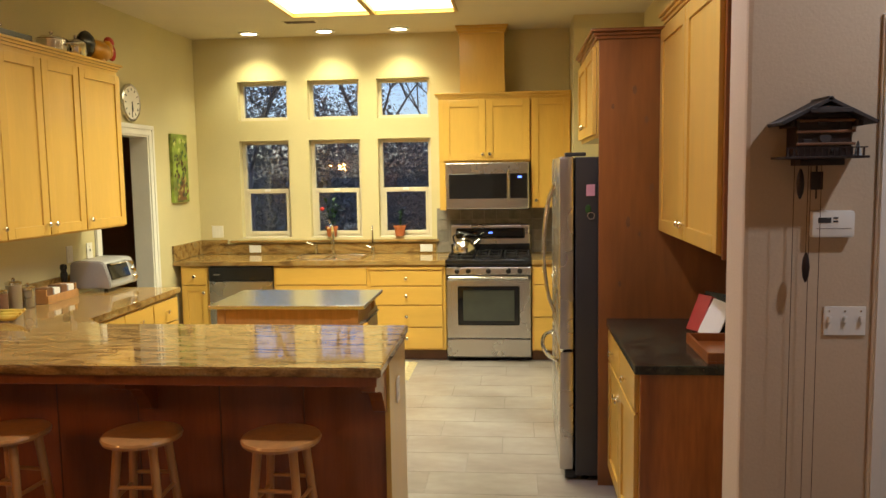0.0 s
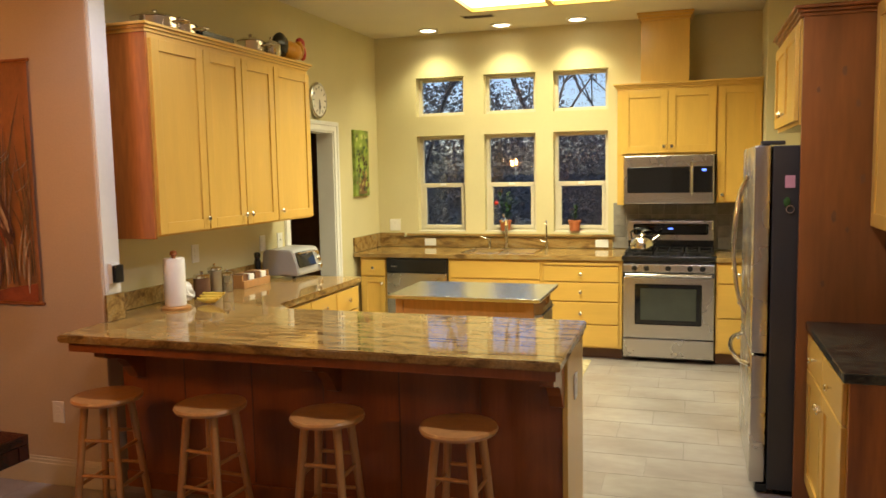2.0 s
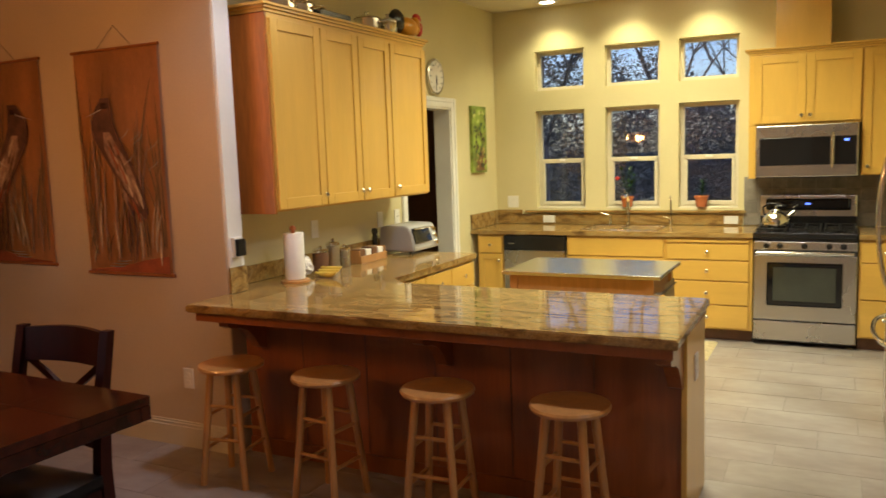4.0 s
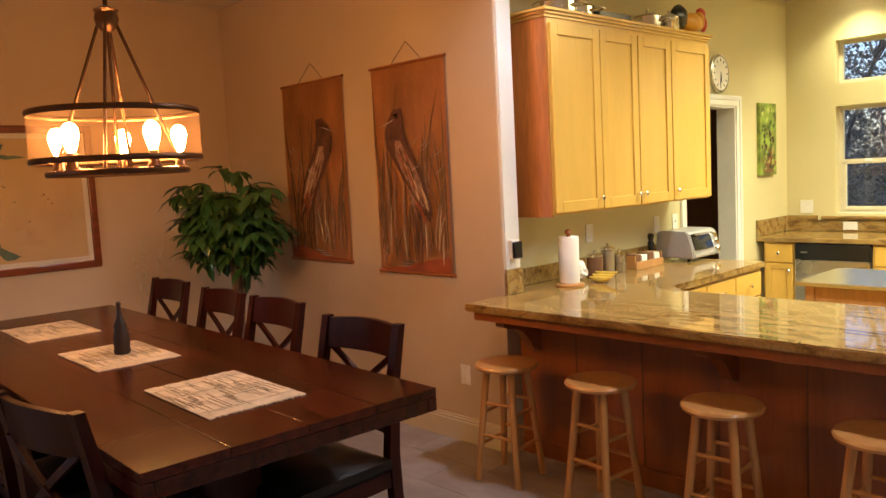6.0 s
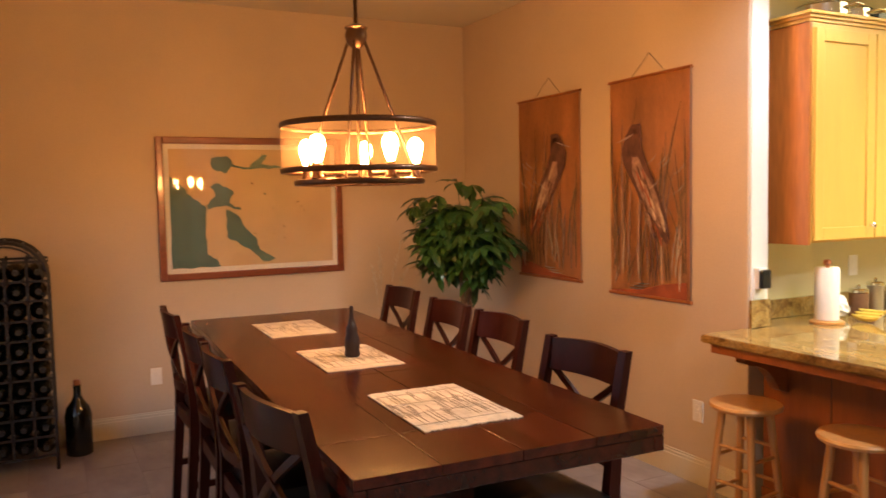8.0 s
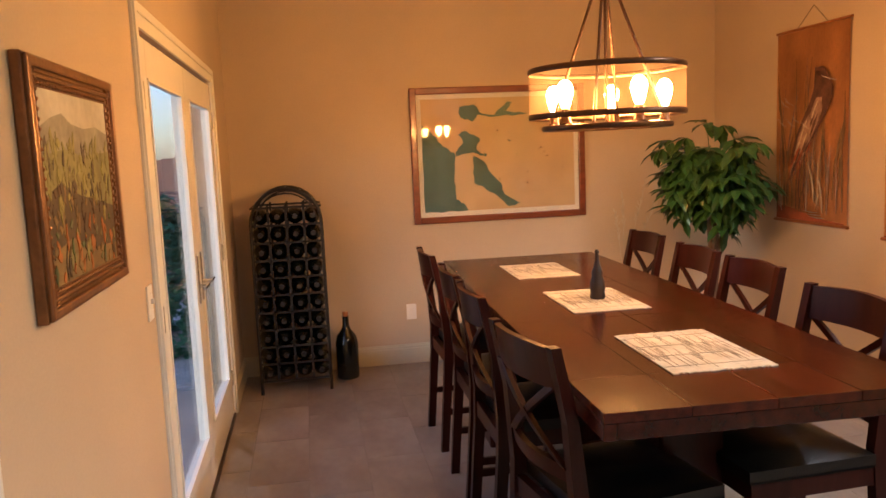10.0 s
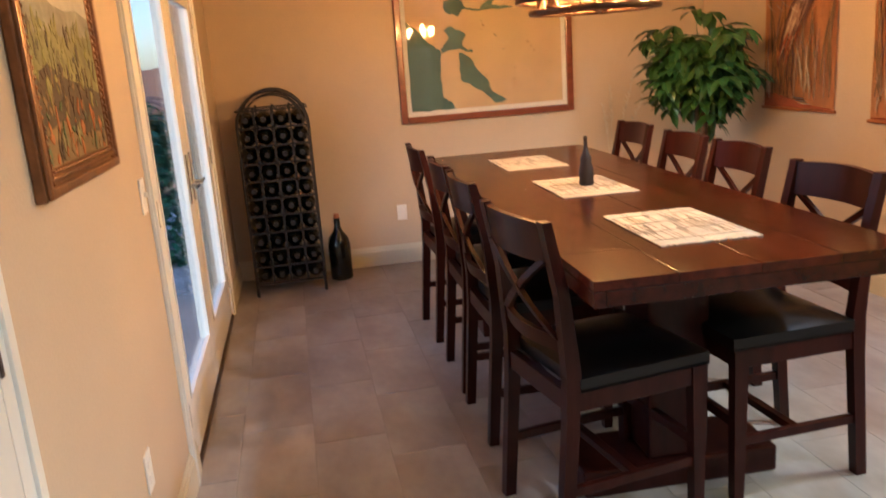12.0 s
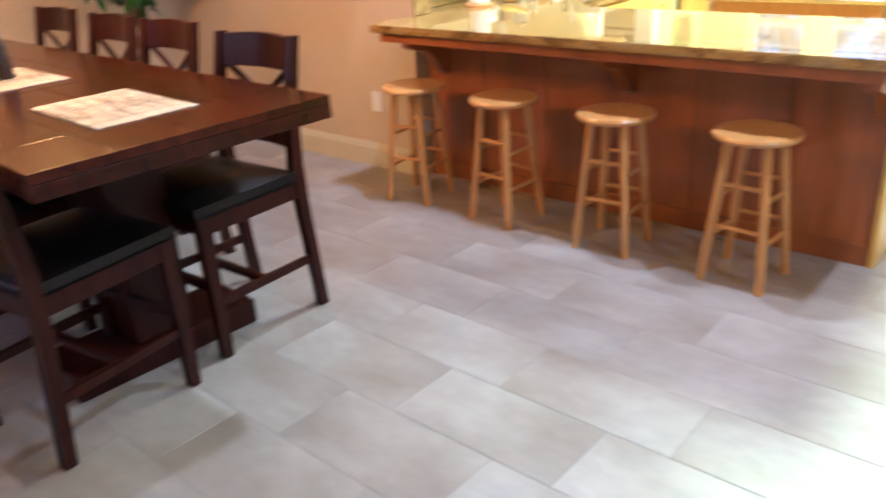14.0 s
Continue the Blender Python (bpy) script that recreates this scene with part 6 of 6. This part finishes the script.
# ---- tall plant in the corner ----
pl = thing("floor_plant", "tall money tree with glossy hand-shaped leaves in the corner", "house plant", (-4.42, 2.86, 0))
part("pot", lathe(bmesh.new(), [(0.14, 0), (0.19, 0.30), (0.205, 0.305), (0.205, 0.34), (0.18, 0.34), (0.17, 0.29)], 32), "cocoa", pl, smooth=True)
part("soil", lathe(bmesh.new(), [(0.001, 0.30), (0.176, 0.302)], 24), "soil", pl)
bm = bmesh.new()
for k in range(3):
    a = 2.1 * k
    bend(bm, [(0.03 * math.cos(a + t * 5), 0.03 * math.sin(a + t * 5), 0.28 + 0.85 * t) for t in (0, 0.15, 0.3, 0.45, 0.6, 0.75, 0.9, 1.0)], 0.016, 8)
part("trunk", bm, "bark", pl, smooth=True)
rs = random.Random(21)
lv, sm = bmesh.new(), bmesh.new()
sprigs = [(-0.30, -0.18, 1.62), (-0.24, -0.26, 1.56), (0.0, -0.05, 1.72), (0.08, 0.02, 1.70), (0.30, 0.12, 1.58), (0.34, -0.02, 1.55)]
for k in range(185):
    th_ = rs.uniform(0, 2 * math.pi)
    ph = math.acos(rs.uniform(-0.96, 0.92))
    R = rs.uniform(0.45, 1.0) * (1 + 0.14 * math.sin(3 * th_ + 1) + 0.1 * math.sin(5 * ph))
    cx, cy, cz = 0.34 * R * math.sin(ph) * math.cos(th_), 0.34 * R * math.sin(ph) * math.sin(th_), 1.31 + 0.30 * R * math.cos(ph)
    if k < len(sprigs):
        cx, cy, cz = sprigs[k]
    root = Vector((cx * 0.12, cy * 0.12, 1.10 + 0.25 * (cz - 1.10)))
    tip = Vector((cx, cy, cz))
    tube(sm, root, tip, 0.0045, 0.0025, 5, False)
    out = Vector((cx, cy, 0.02)).normalized()
    side = out.cross(Vector((0, 0, 1))).normalized()
    drop = rs.uniform(0.45, 1.3)
    for j in range(rs.randint(5, 7)):
        a = 2 * math.pi * j / 6 + rs.uniform(-0.25, 0.25)
        d = side * math.cos(a) + out * (0.35 + math.sin(a)) + Vector((0, 0, -drop + 0.3 * math.sin(a)))
        leaf_shape(lv, tip, d, out * 0.3 + Vector((0, 0, 1.0)), rs.uniform(0.12, 0.20), rs.uniform(0.05, 0.07))
part("branch", sm, "leaf", pl)
part("crown", lv, "leaf", pl)

dg = thing("dried_grass", "tall tan plumes on thin stems against the wall behind the plant", "dried grass", (-5.2, 2.55, 0))
part("vase", lathe(bmesh.new(), [(0.05, 0), (0.07, 0.02), (0.085, 0.18), (0.05, 0.30), (0.035, 0.34), (0.045, 0.36), (0.038, 0.36), (0.03, 0.34)], 20), "cocoa", dg, smooth=True)
for sx, sy, sz in ((-0.10, 0.02, 1.22), (-0.095, 0.22, 1.30), (-0.09, -0.05, 1.08), (-0.095, 0.30, 1.12)):
    bm = bmesh.new()
    for t in range(9):
        u0, u1 = t / 9, (t + 1) / 9
        tube(bm, (sx * u0, sy * u0 * u0, 0.2 + (sz - 0.2) * u0), (sx * u1, sy * u1 * u1, 0.2 + (sz - 0.2) * u1), 0.003, 0.0025, 5, False)
    for t in range(34):
        u = 0.72 + 0.28 * t / 34
        leaf_shape(bm, (sx * u, sy * u * u, 0.2 + (sz - 0.2) * u), (rs.uniform(-0.1, 0.25), rs.uniform(-0.7, 0.7), 1.0), (1, 0, 0.1), rs.uniform(0.03, 0.06), 0.008)
    part("plume", bm, "straw", dg)

# ---- wine rack and jug ----
wr = thing("wine_rack", "arched black iron wine rack filled with bottles", "wine rack", (-5.03, -0.02, 0), 90)
RW, RD, RH = 0.235, 0.20, 1.17
for y in (-RD, RD):
    bm = bmesh.new()
    arc = [(-RW, y, 0)] + [(-RW * math.cos(t * math.pi / 14), y, RH + RW * math.sin(t * math.pi / 14)) for t in range(15)] + [(RW, y, 0)]
    bend(bm, arc, 0.011, 8)
    arc2 = [(-(RW - 0.03) * math.cos(t * math.pi / 14), y, RH + (RW - 0.03) * math.sin(t * math.pi / 14)) for t in range(15)]
    bend(bm, arc2, 0.006, 6)
    part("arch_frame", bm, "iron", wr, smooth=True)
bm = bmesh.new()
for t in range(1, 14, 2):
    x, z = -RW * math.cos(t * math.pi / 14), RH + RW * math.sin(t * math.pi / 14)
    tube(bm, (x, -RD, z), (x, RD, z), 0.005, seg=6)
part("arch_ties", bm, "iron", wr, smooth=True)
rows_, PITCH = 10, 0.119
bm = bmesh.new()
for k in range(rows_ + 1):
    z = 0.09 + k * PITCH
    for y in (-RD, RD):
        box(bm, -RW, RW, y - 0.004, y + 0.004, z - 0.006, z + 0.008)
    for x in (-RW, RW):
        tube(bm, (x, -RD, z), (x, RD, z), 0.004, seg=6)
for k in range(1, 4):
    x = -RW + k * 2 * RW / 4
    for y in (-RD, RD):
        box(bm, x - 0.008, x + 0.008, y - 0.004, y + 0.004, 0.09, 1.30)
tagged(part("wire_grid", bm, "iron", wr, smooth=True), kind="stuff")
bmx = lathe(bmesh.new(), [(0.048, -0.02), (0.056, -0.015), (0.0565, 0.18), (0.046, 0.215), (0.018, 0.24), (0.014, 0.275), (0.016, 0.28)], 14)
bmesh.ops.transform(bmx, matrix=pose(0, 0.06, 0, 90, 0, 0), verts=bmx.verts)
bme = None
for k in range(rows_):
    for j in range(4):
        z = 0.09 + k * PITCH + 0.057
        bt = thing("wine_bottle", "dark wine bottle lying in the rack", "wine bottle", (-5.03, -0.02, 0), 90, "bottles in the wine rack")
        bt.matrix_basis = pose(-5.03, -0.02, 0, 0, 0, 90) @ pose(-RW + (j + 0.5) * 2 * RW / 4, 0.0, z)
        if bme is None:
            ob = part("glass_body", bmx, "bottle", bt, smooth=True)
            bme = ob.data
            fo = bmesh.new()
            tube(fo, (0, -0.16, 0), (0, -0.222, 0), 0.0175, 0.0175, 12)
            fc = part("foil", fo, "iron", bt, "dark foil capsule", True)
            fme = fc.data
        else:
            ob = new("glass_body", bme)
            ob.parent = bt
            fc = new("foil", fme)
            fc.parent = bt
jg = thing("wine_jug", "large dark glass wine bottle on the floor", "bottle", (-5.08, 0.345, 0))
part("body", lathe(bmesh.new(), [(0.07, 0), (0.08, 0.008), (0.082, 0.26), (0.07, 0.31), (0.035, 0.36), (0.024, 0.39), (0.023, 0.45), (0.028, 0.455)], 24), "bottle", jg, smooth=True)
part("stopper", lathe(bmesh.new(), [(0.022, 0.456), (0.022, 0.48), (0.018, 0.49)], 14), "cherry", jg, "brown cork", True)

# ---- painting and plates on the south wall ----
pa = thing("framed_painting", "landscape oil painting in a gilded brown frame", "painting", (-1.11, SY + 0.001, 1.30), 180)
PW, PH = 0.68, 0.54
FW = 0.064
for q in ((0, FW, 0, PH), (PW - FW, PW, 0, PH), (FW, PW - FW, 0, FW), (FW, PW - FW, PH - FW, PH)):
    bm = B(q[0], q[1], -0.024, 0, q[2], q[3], 0.005)
    tall = q[3] - q[2] > q[1] - q[0] or q[0] in (0, PW - FW)
    for off, wd, dp in ((0.004, 0.024, 0.034), (0.036, 0.012, 0.029)):
        if tall:
            x0 = q[0] + off if q[0] == 0 else q[1] - off - wd
            box(bm, x0, x0 + wd, -dp, -0.023, q[2] + 0.004, q[3] - 0.004, 0.006)
        else:
            z0 = q[2] + off if q[2] == 0 else q[3] - off - wd
            box(bm, q[0] - 0.05, q[1] + 0.05, -dp, -0.023, z0, z0 + wd, 0.006)
    side = part("frame_side", bm, "frame_gold", pa)
    beads = bmesh.new()
    n = int(((q[3] - q[2]) if tall else (q[1] - q[0])) / 0.02)
    for k in range(n):
        if tall:
            at = (q[0] + FW - 0.008 if q[0] == 0 else q[1] - FW + 0.008, -0.025, q[2] + 0.01 + k * 0.02)
        else:
            at = (q[0] + 0.01 + k * 0.02, -0.025, q[2] + FW - 0.008 if q[2] == 0 else q[3] - FW + 0.008)
        ball(beads, at, 0.006, sub=1)
    part("bead_moulding", beads, "frame_gold", side, "carved bead moulding", True)
CW0, CW1, CH0, CH1 = FW, PW - FW, FW, PH - FW
cv = part("canvas", B(CW0 - 0.004, CW1 + 0.004, -0.02, -0.002, CH0 - 0.004, CH1 + 0.004), "canvas", pa, "hills and flowering field")
CWD, CHT = CW1 - CW0, CH1 - CH0


def canvas_band(pts, depth, mat):
    part("painted_band", sheet(bmesh.new(), [(CW0 + u * CWD, CH0 + v * CHT) for u, v in pts], -0.0202 - depth, -0.0201), mat, cv)


canvas_band([(0, 0.80), (0.16, 0.86), (0.3, 0.89), (0.42, 0.84), (0.6, 0.82), (0.8, 0.84), (1, 0.80), (1, 1), (0, 1)], 0.0004, "canvas_sky")
canvas_band([(0, 0.66), (0.3, 0.70), (0.55, 0.66), (1, 0.69), (1, 0.80), (0.8, 0.84), (0.6, 0.82), (0.42, 0.84), (0.3, 0.89), (0.16, 0.86), (0, 0.80)], 0.0006, "canvas_far")
canvas_band([(0, 0.46), (0.22, 0.52), (0.46, 0.44), (0.7, 0.40), (1, 0.34), (1, 0.69), (0.55, 0.66), (0.3, 0.70), (0, 0.66)], 0.0008, "canvas_hill")
canvas_band([(0, 0.16), (0.3, 0.22), (0.6, 0.12), (1, 0.10), (1, 0.34), (0.7, 0.40), (0.46, 0.44), (0.22, 0.52), (0, 0.46)], 0.0007, "canvas_dark")
rs = random.Random(9)
for k in range(190):
    v = rs.uniform(0.02, 0.74)
    x, z = CW0 + rs.uniform(0.03, 0.97) * CWD, CH0 + v * CHT
    wd, ht = rs.uniform(0.004, 0.012), rs.uniform(0.008, 0.03)
    ln = rs.uniform(-0.012, 0.012)
    if v < 0.30:
        mat = ("dab_orange", "canvas_dark", "canvas", "canvas_hill", "dab_orange", "leaf")[k % 6]
    elif v < 0.50:
        mat = ("canvas_dark", "canvas_dark", "canvas", "dab_green")[k % 4]
    else:
        mat = ("dab_green", "canvas_hill", "canvas_hill", "canvas_dark", "dab_green")[k % 5]
    part("brush_dab", sheet(bmesh.new(), [(x - wd, z - ht * 0.4), (x + ln * 0.4, z - ht), (x + wd, z + ht * 0.1), (x + ln + wd * 0.3, z + ht), (x + ln - wd * 0.8, z + ht * 0.6)], -0.0216 - 0.000004 * k, -0.0201), mat, cv)
plate("light_switch", "white light switch plate beside the patio doors", "light switch", (-2.18, SY + 0.001, 1.15), 180, kind="switch")
plate("outlet", "white outlet plate low on tan wall", "outlet", (-1.62, SY + 0.001, 0.43), 180)
plate("outlet", "white outlet plate low on tan wall", "outlet", (-2.70, DY - 0.001, 0.41), 0)
plate("outlet", "white outlet plate low on tan wall", "outlet", (WX + 0.001, 0.86, 0.40), 90)

# ---- outside ----
bm = bmesh.new()
box(bm, -300, 300, NY + T, 400, -0.5, -0.3)
box(bm, -300, 300, -400, SY - T, -0.5, -0.3)
box(bm, -300, WX - T - 3, SY - T, NY + T, -0.5, -0.3)
struct("ground", bm, "ground", "dark garden ground outside", "ground")
struct("pavement", B(-9, 0, -4.0, SY - T - 0.005, -0.28, -0.02), "patio", "concrete patio slab outside the glass doors", "patio")


def tree(x, y, h, seed, leafy=1.0):
    rs = random.Random(seed)
    t = thing("tree", "garden tree at dusk with leaves paled for haze", "tree", (x, y, -0.3), group="trees outside the windows")
    bm = bmesh.new()
    tips = []

    def grow(p, d, ln, r, depth):
        q = p + d * ln
        tube(bm, p, q, r, r * 0.68, 7, False)
        if depth == 0:
            tips.append(q)
            return
        tips.append(q)
        for _ in range(3):
            nd = (d + Vector((rs.uniform(-0.8, 0.8), rs.uniform(-0.8, 0.8), rs.uniform(-0.2, 0.6)))).normalized()
            grow(q, nd, ln * rs.uniform(0.6, 0.85), r * 0.6, depth - 1)

    grow(Vector((0, 0, 0)), Vector((rs.uniform(-0.1, 0.1), 0, 1)).normalized(), h * 0.33, 0.0085 * h, 4)
    part("trunk", bm, "nightbark", t)
    lv = bmesh.new()
    for p in tips:
        for _ in range(int(100 * leafy)):
            c = p + Vector((rs.gauss(0, 0.38), rs.gauss(0, 0.38), rs.gauss(0, 0.38)))
            a = Vector((rs.uniform(-1, 1), rs.uniform(-1, 1), rs.uniform(-0.5, 1)))
            leaf_shape(lv, c, a, (0.1, 0.2, 1), rs.uniform(0.03, 0.055), 0.024)
    part("crown", lv, "hazy_leaf", t)
    return t


for i, (x, y, h, lf) in enumerate(((-4.2, 14.0, 6.2, 1.5), (-2.6, 17.5, 7.0, 1.2), (-5.8, 18, 8.0, 1.6), (-3.4, 22, 9, 1.2), (-1.0, 18.5, 6.6, 0.9), (0.2, 21, 7.0, 0.7), (-1.7, 25, 9, 1.0), (-7.5, 16, 7.5, 1.4))):
    tree(x, y, h, 40 + i, lf)
bm = bmesh.new()
rs = random.Random(77)
for k in range(24000):
    x, y = rs.uniform(-7.2, 0.8), rs.uniform(18.0, 20.5)
    top = 4.4 if x < -4.2 else 4.1 if x < -2.7 else 3.0
    z = -0.3 + rs.uniform(0, 1) * (top + 0.5 * math.sin(x * 2.3 + 1) + 0.25 * math.sin(x * 7.1))
    if z > 2.9 and rs.random() < 0.45 + 0.2 * math.sin(x * 5 + z * 4):
        continue
    leaf_shape(bm, (x, y, z), (rs.uniform(-1, 1), rs.uniform(-1, 1), rs.uniform(-0.3, 1)), (0.1, 0.2, 1), rs.uniform(0.10, 0.17), 0.08)
for k in range(60000):
    x, y = rs.uniform(-6.6, 0.4), rs.uniform(15.5, 17.8)
    top = 3.9 if x < -3.9 else 3.6 if x < -2.4 else 2.7
    z = -0.3 + rs.uniform(0, 1) * (top + 0.45 * math.sin(x * 1.9) + 0.3 * math.sin(x * 6.1 + y))
    leaf_shape(bm, (x, y, z), (rs.uniform(-1, 1), rs.uniform(-1, 1), rs.uniform(-0.3, 1)), (0.1, 0.2, 1), 0.045, 0.024)
tagged(part("hedge", bm, "hazy_leaf"), "hedge and undergrowth outside the windows with leaves paled for haze", "hedge", kind="stuff")
# patio side
bm = bmesh.new()
for k in range(2600):
    a, b = rs.uniform(0, 6.28), rs.uniform(-0.2, 1.5)
    R = rs.uniform(0.75, 1)
    x, y, z = -6.7 + 0.62 * R * math.cos(a) * math.cos(b), -1.2 + 0.5 * R * math.sin(a) * math.cos(b), 0.05 + 1.24 * R * math.sin(b)
    leaf_shape(bm, (x, y, max(0, z)), (rs.uniform(-1, 1), rs.uniform(-1, 1), rs.uniform(-0.3, 1)), (0.1, 0.2, 1), 0.10, 0.06)
tagged(part("shrub", bm, "bush"), "rounded green shrub on the patio at dusk", "shrub", kind="stuff")
fn = thing("garden_fence", "brown board fence along the far edge of the garden", "fence")
for k in range(60):
    part("board", B(-13.0, -12.97, -12.0 + k * 0.2, -11.805 + k * 0.2, -0.3, 1.66 + 0.02 * (k % 3), 0.004), "siding", fn)
for k in range(6):
    part("post", B(-12.96, -12.86, -11.9 + k * 2.35, -11.8 + k * 2.35, -0.3, 1.74, 0.006), "siding", fn)

# unseen slab, added so its overhang keeps skylight off the dining floor
bm = bmesh.new()
box(bm, WX - T - 0.9, EX + T + 0.9, SY - T - 0.95, NY + T + 0.35, CEIL + 0.16, CEIL + 0.34, 0.01)
struct("roof", bm, "siding", "unseen brown slab added over the house, its eaves blocking skylight", "roof")

# ---- floor tiles ----
TW, TD, G = 0.605, 0.303, 0.003
fl = tagged(new("floor"), "grey-beige porcelain tile floor laid in running bond", "floor", kind="structure")
tme = None
rest = []
J0, X0 = 1.874, -0.27
for j in range(-8, 20):
    y0 = J0 + (j - 1) * TD
    off = (j % 3) * TW / 3
    for i in range(-11, 9):
        x0 = X0 + i * TW + off
        xa, xb, ya, yb_ = max(x0, WX), min(x0 + TW - G, EX), max(y0, SY), min(y0 + TD - G, NY)
        if xb - xa < 0.02 or yb_ - ya < 0.02:
            continue
        if xa > 1.75 and ya > 2.7 or (xb < LX and ya > DY + 0.14):
            continue
        full = xb - xa > TW - G - 0.001 and yb_ - ya > TD - G - 0.001
        if full and ya < 4.3 and len(fl.children) < 280:
            if tme is None:
                ob = part("tile", B(0, TW - G, 0, TD - G, -0.006, 0, 0.0015), "tile", fl)
                tme = ob.data
            else:
                ob = new("tile", tme)
                ob.parent = fl
            ob.location = (x0, y0, 0)
        else:
            rest.append((xa, xb, ya, yb_))
vs, fs = [], []
for xa, xb, ya, yb_ in rest:
    b = len(vs)
    vs += [(xa, ya, -0.006), (xb, ya, -0.006), (xb, yb_, -0.006), (xa, yb_, -0.006), (xa + 0.0015, ya + 0.0015, 0), (xb - 0.0015, ya + 0.0015, 0), (xb - 0.0015, yb_ - 0.0015, 0), (xa + 0.0015, yb_ - 0.0015, 0)]
    fs += [(b + 4, b + 5, b + 6, b + 7), (b, b + 1, b + 5, b + 4), (b + 1, b + 2, b + 6, b + 5), (b + 2, b + 3, b + 7, b + 6), (b + 3, b, b + 4, b + 7)]
me = bpy.data.meshes.new("far_tiles")
me.from_pydata(vs, [], fs)
me.materials.append(M["tile"])
ob = new("far_tiles", me)
ob.parent = fl
tagged(ob, kind="stuff")
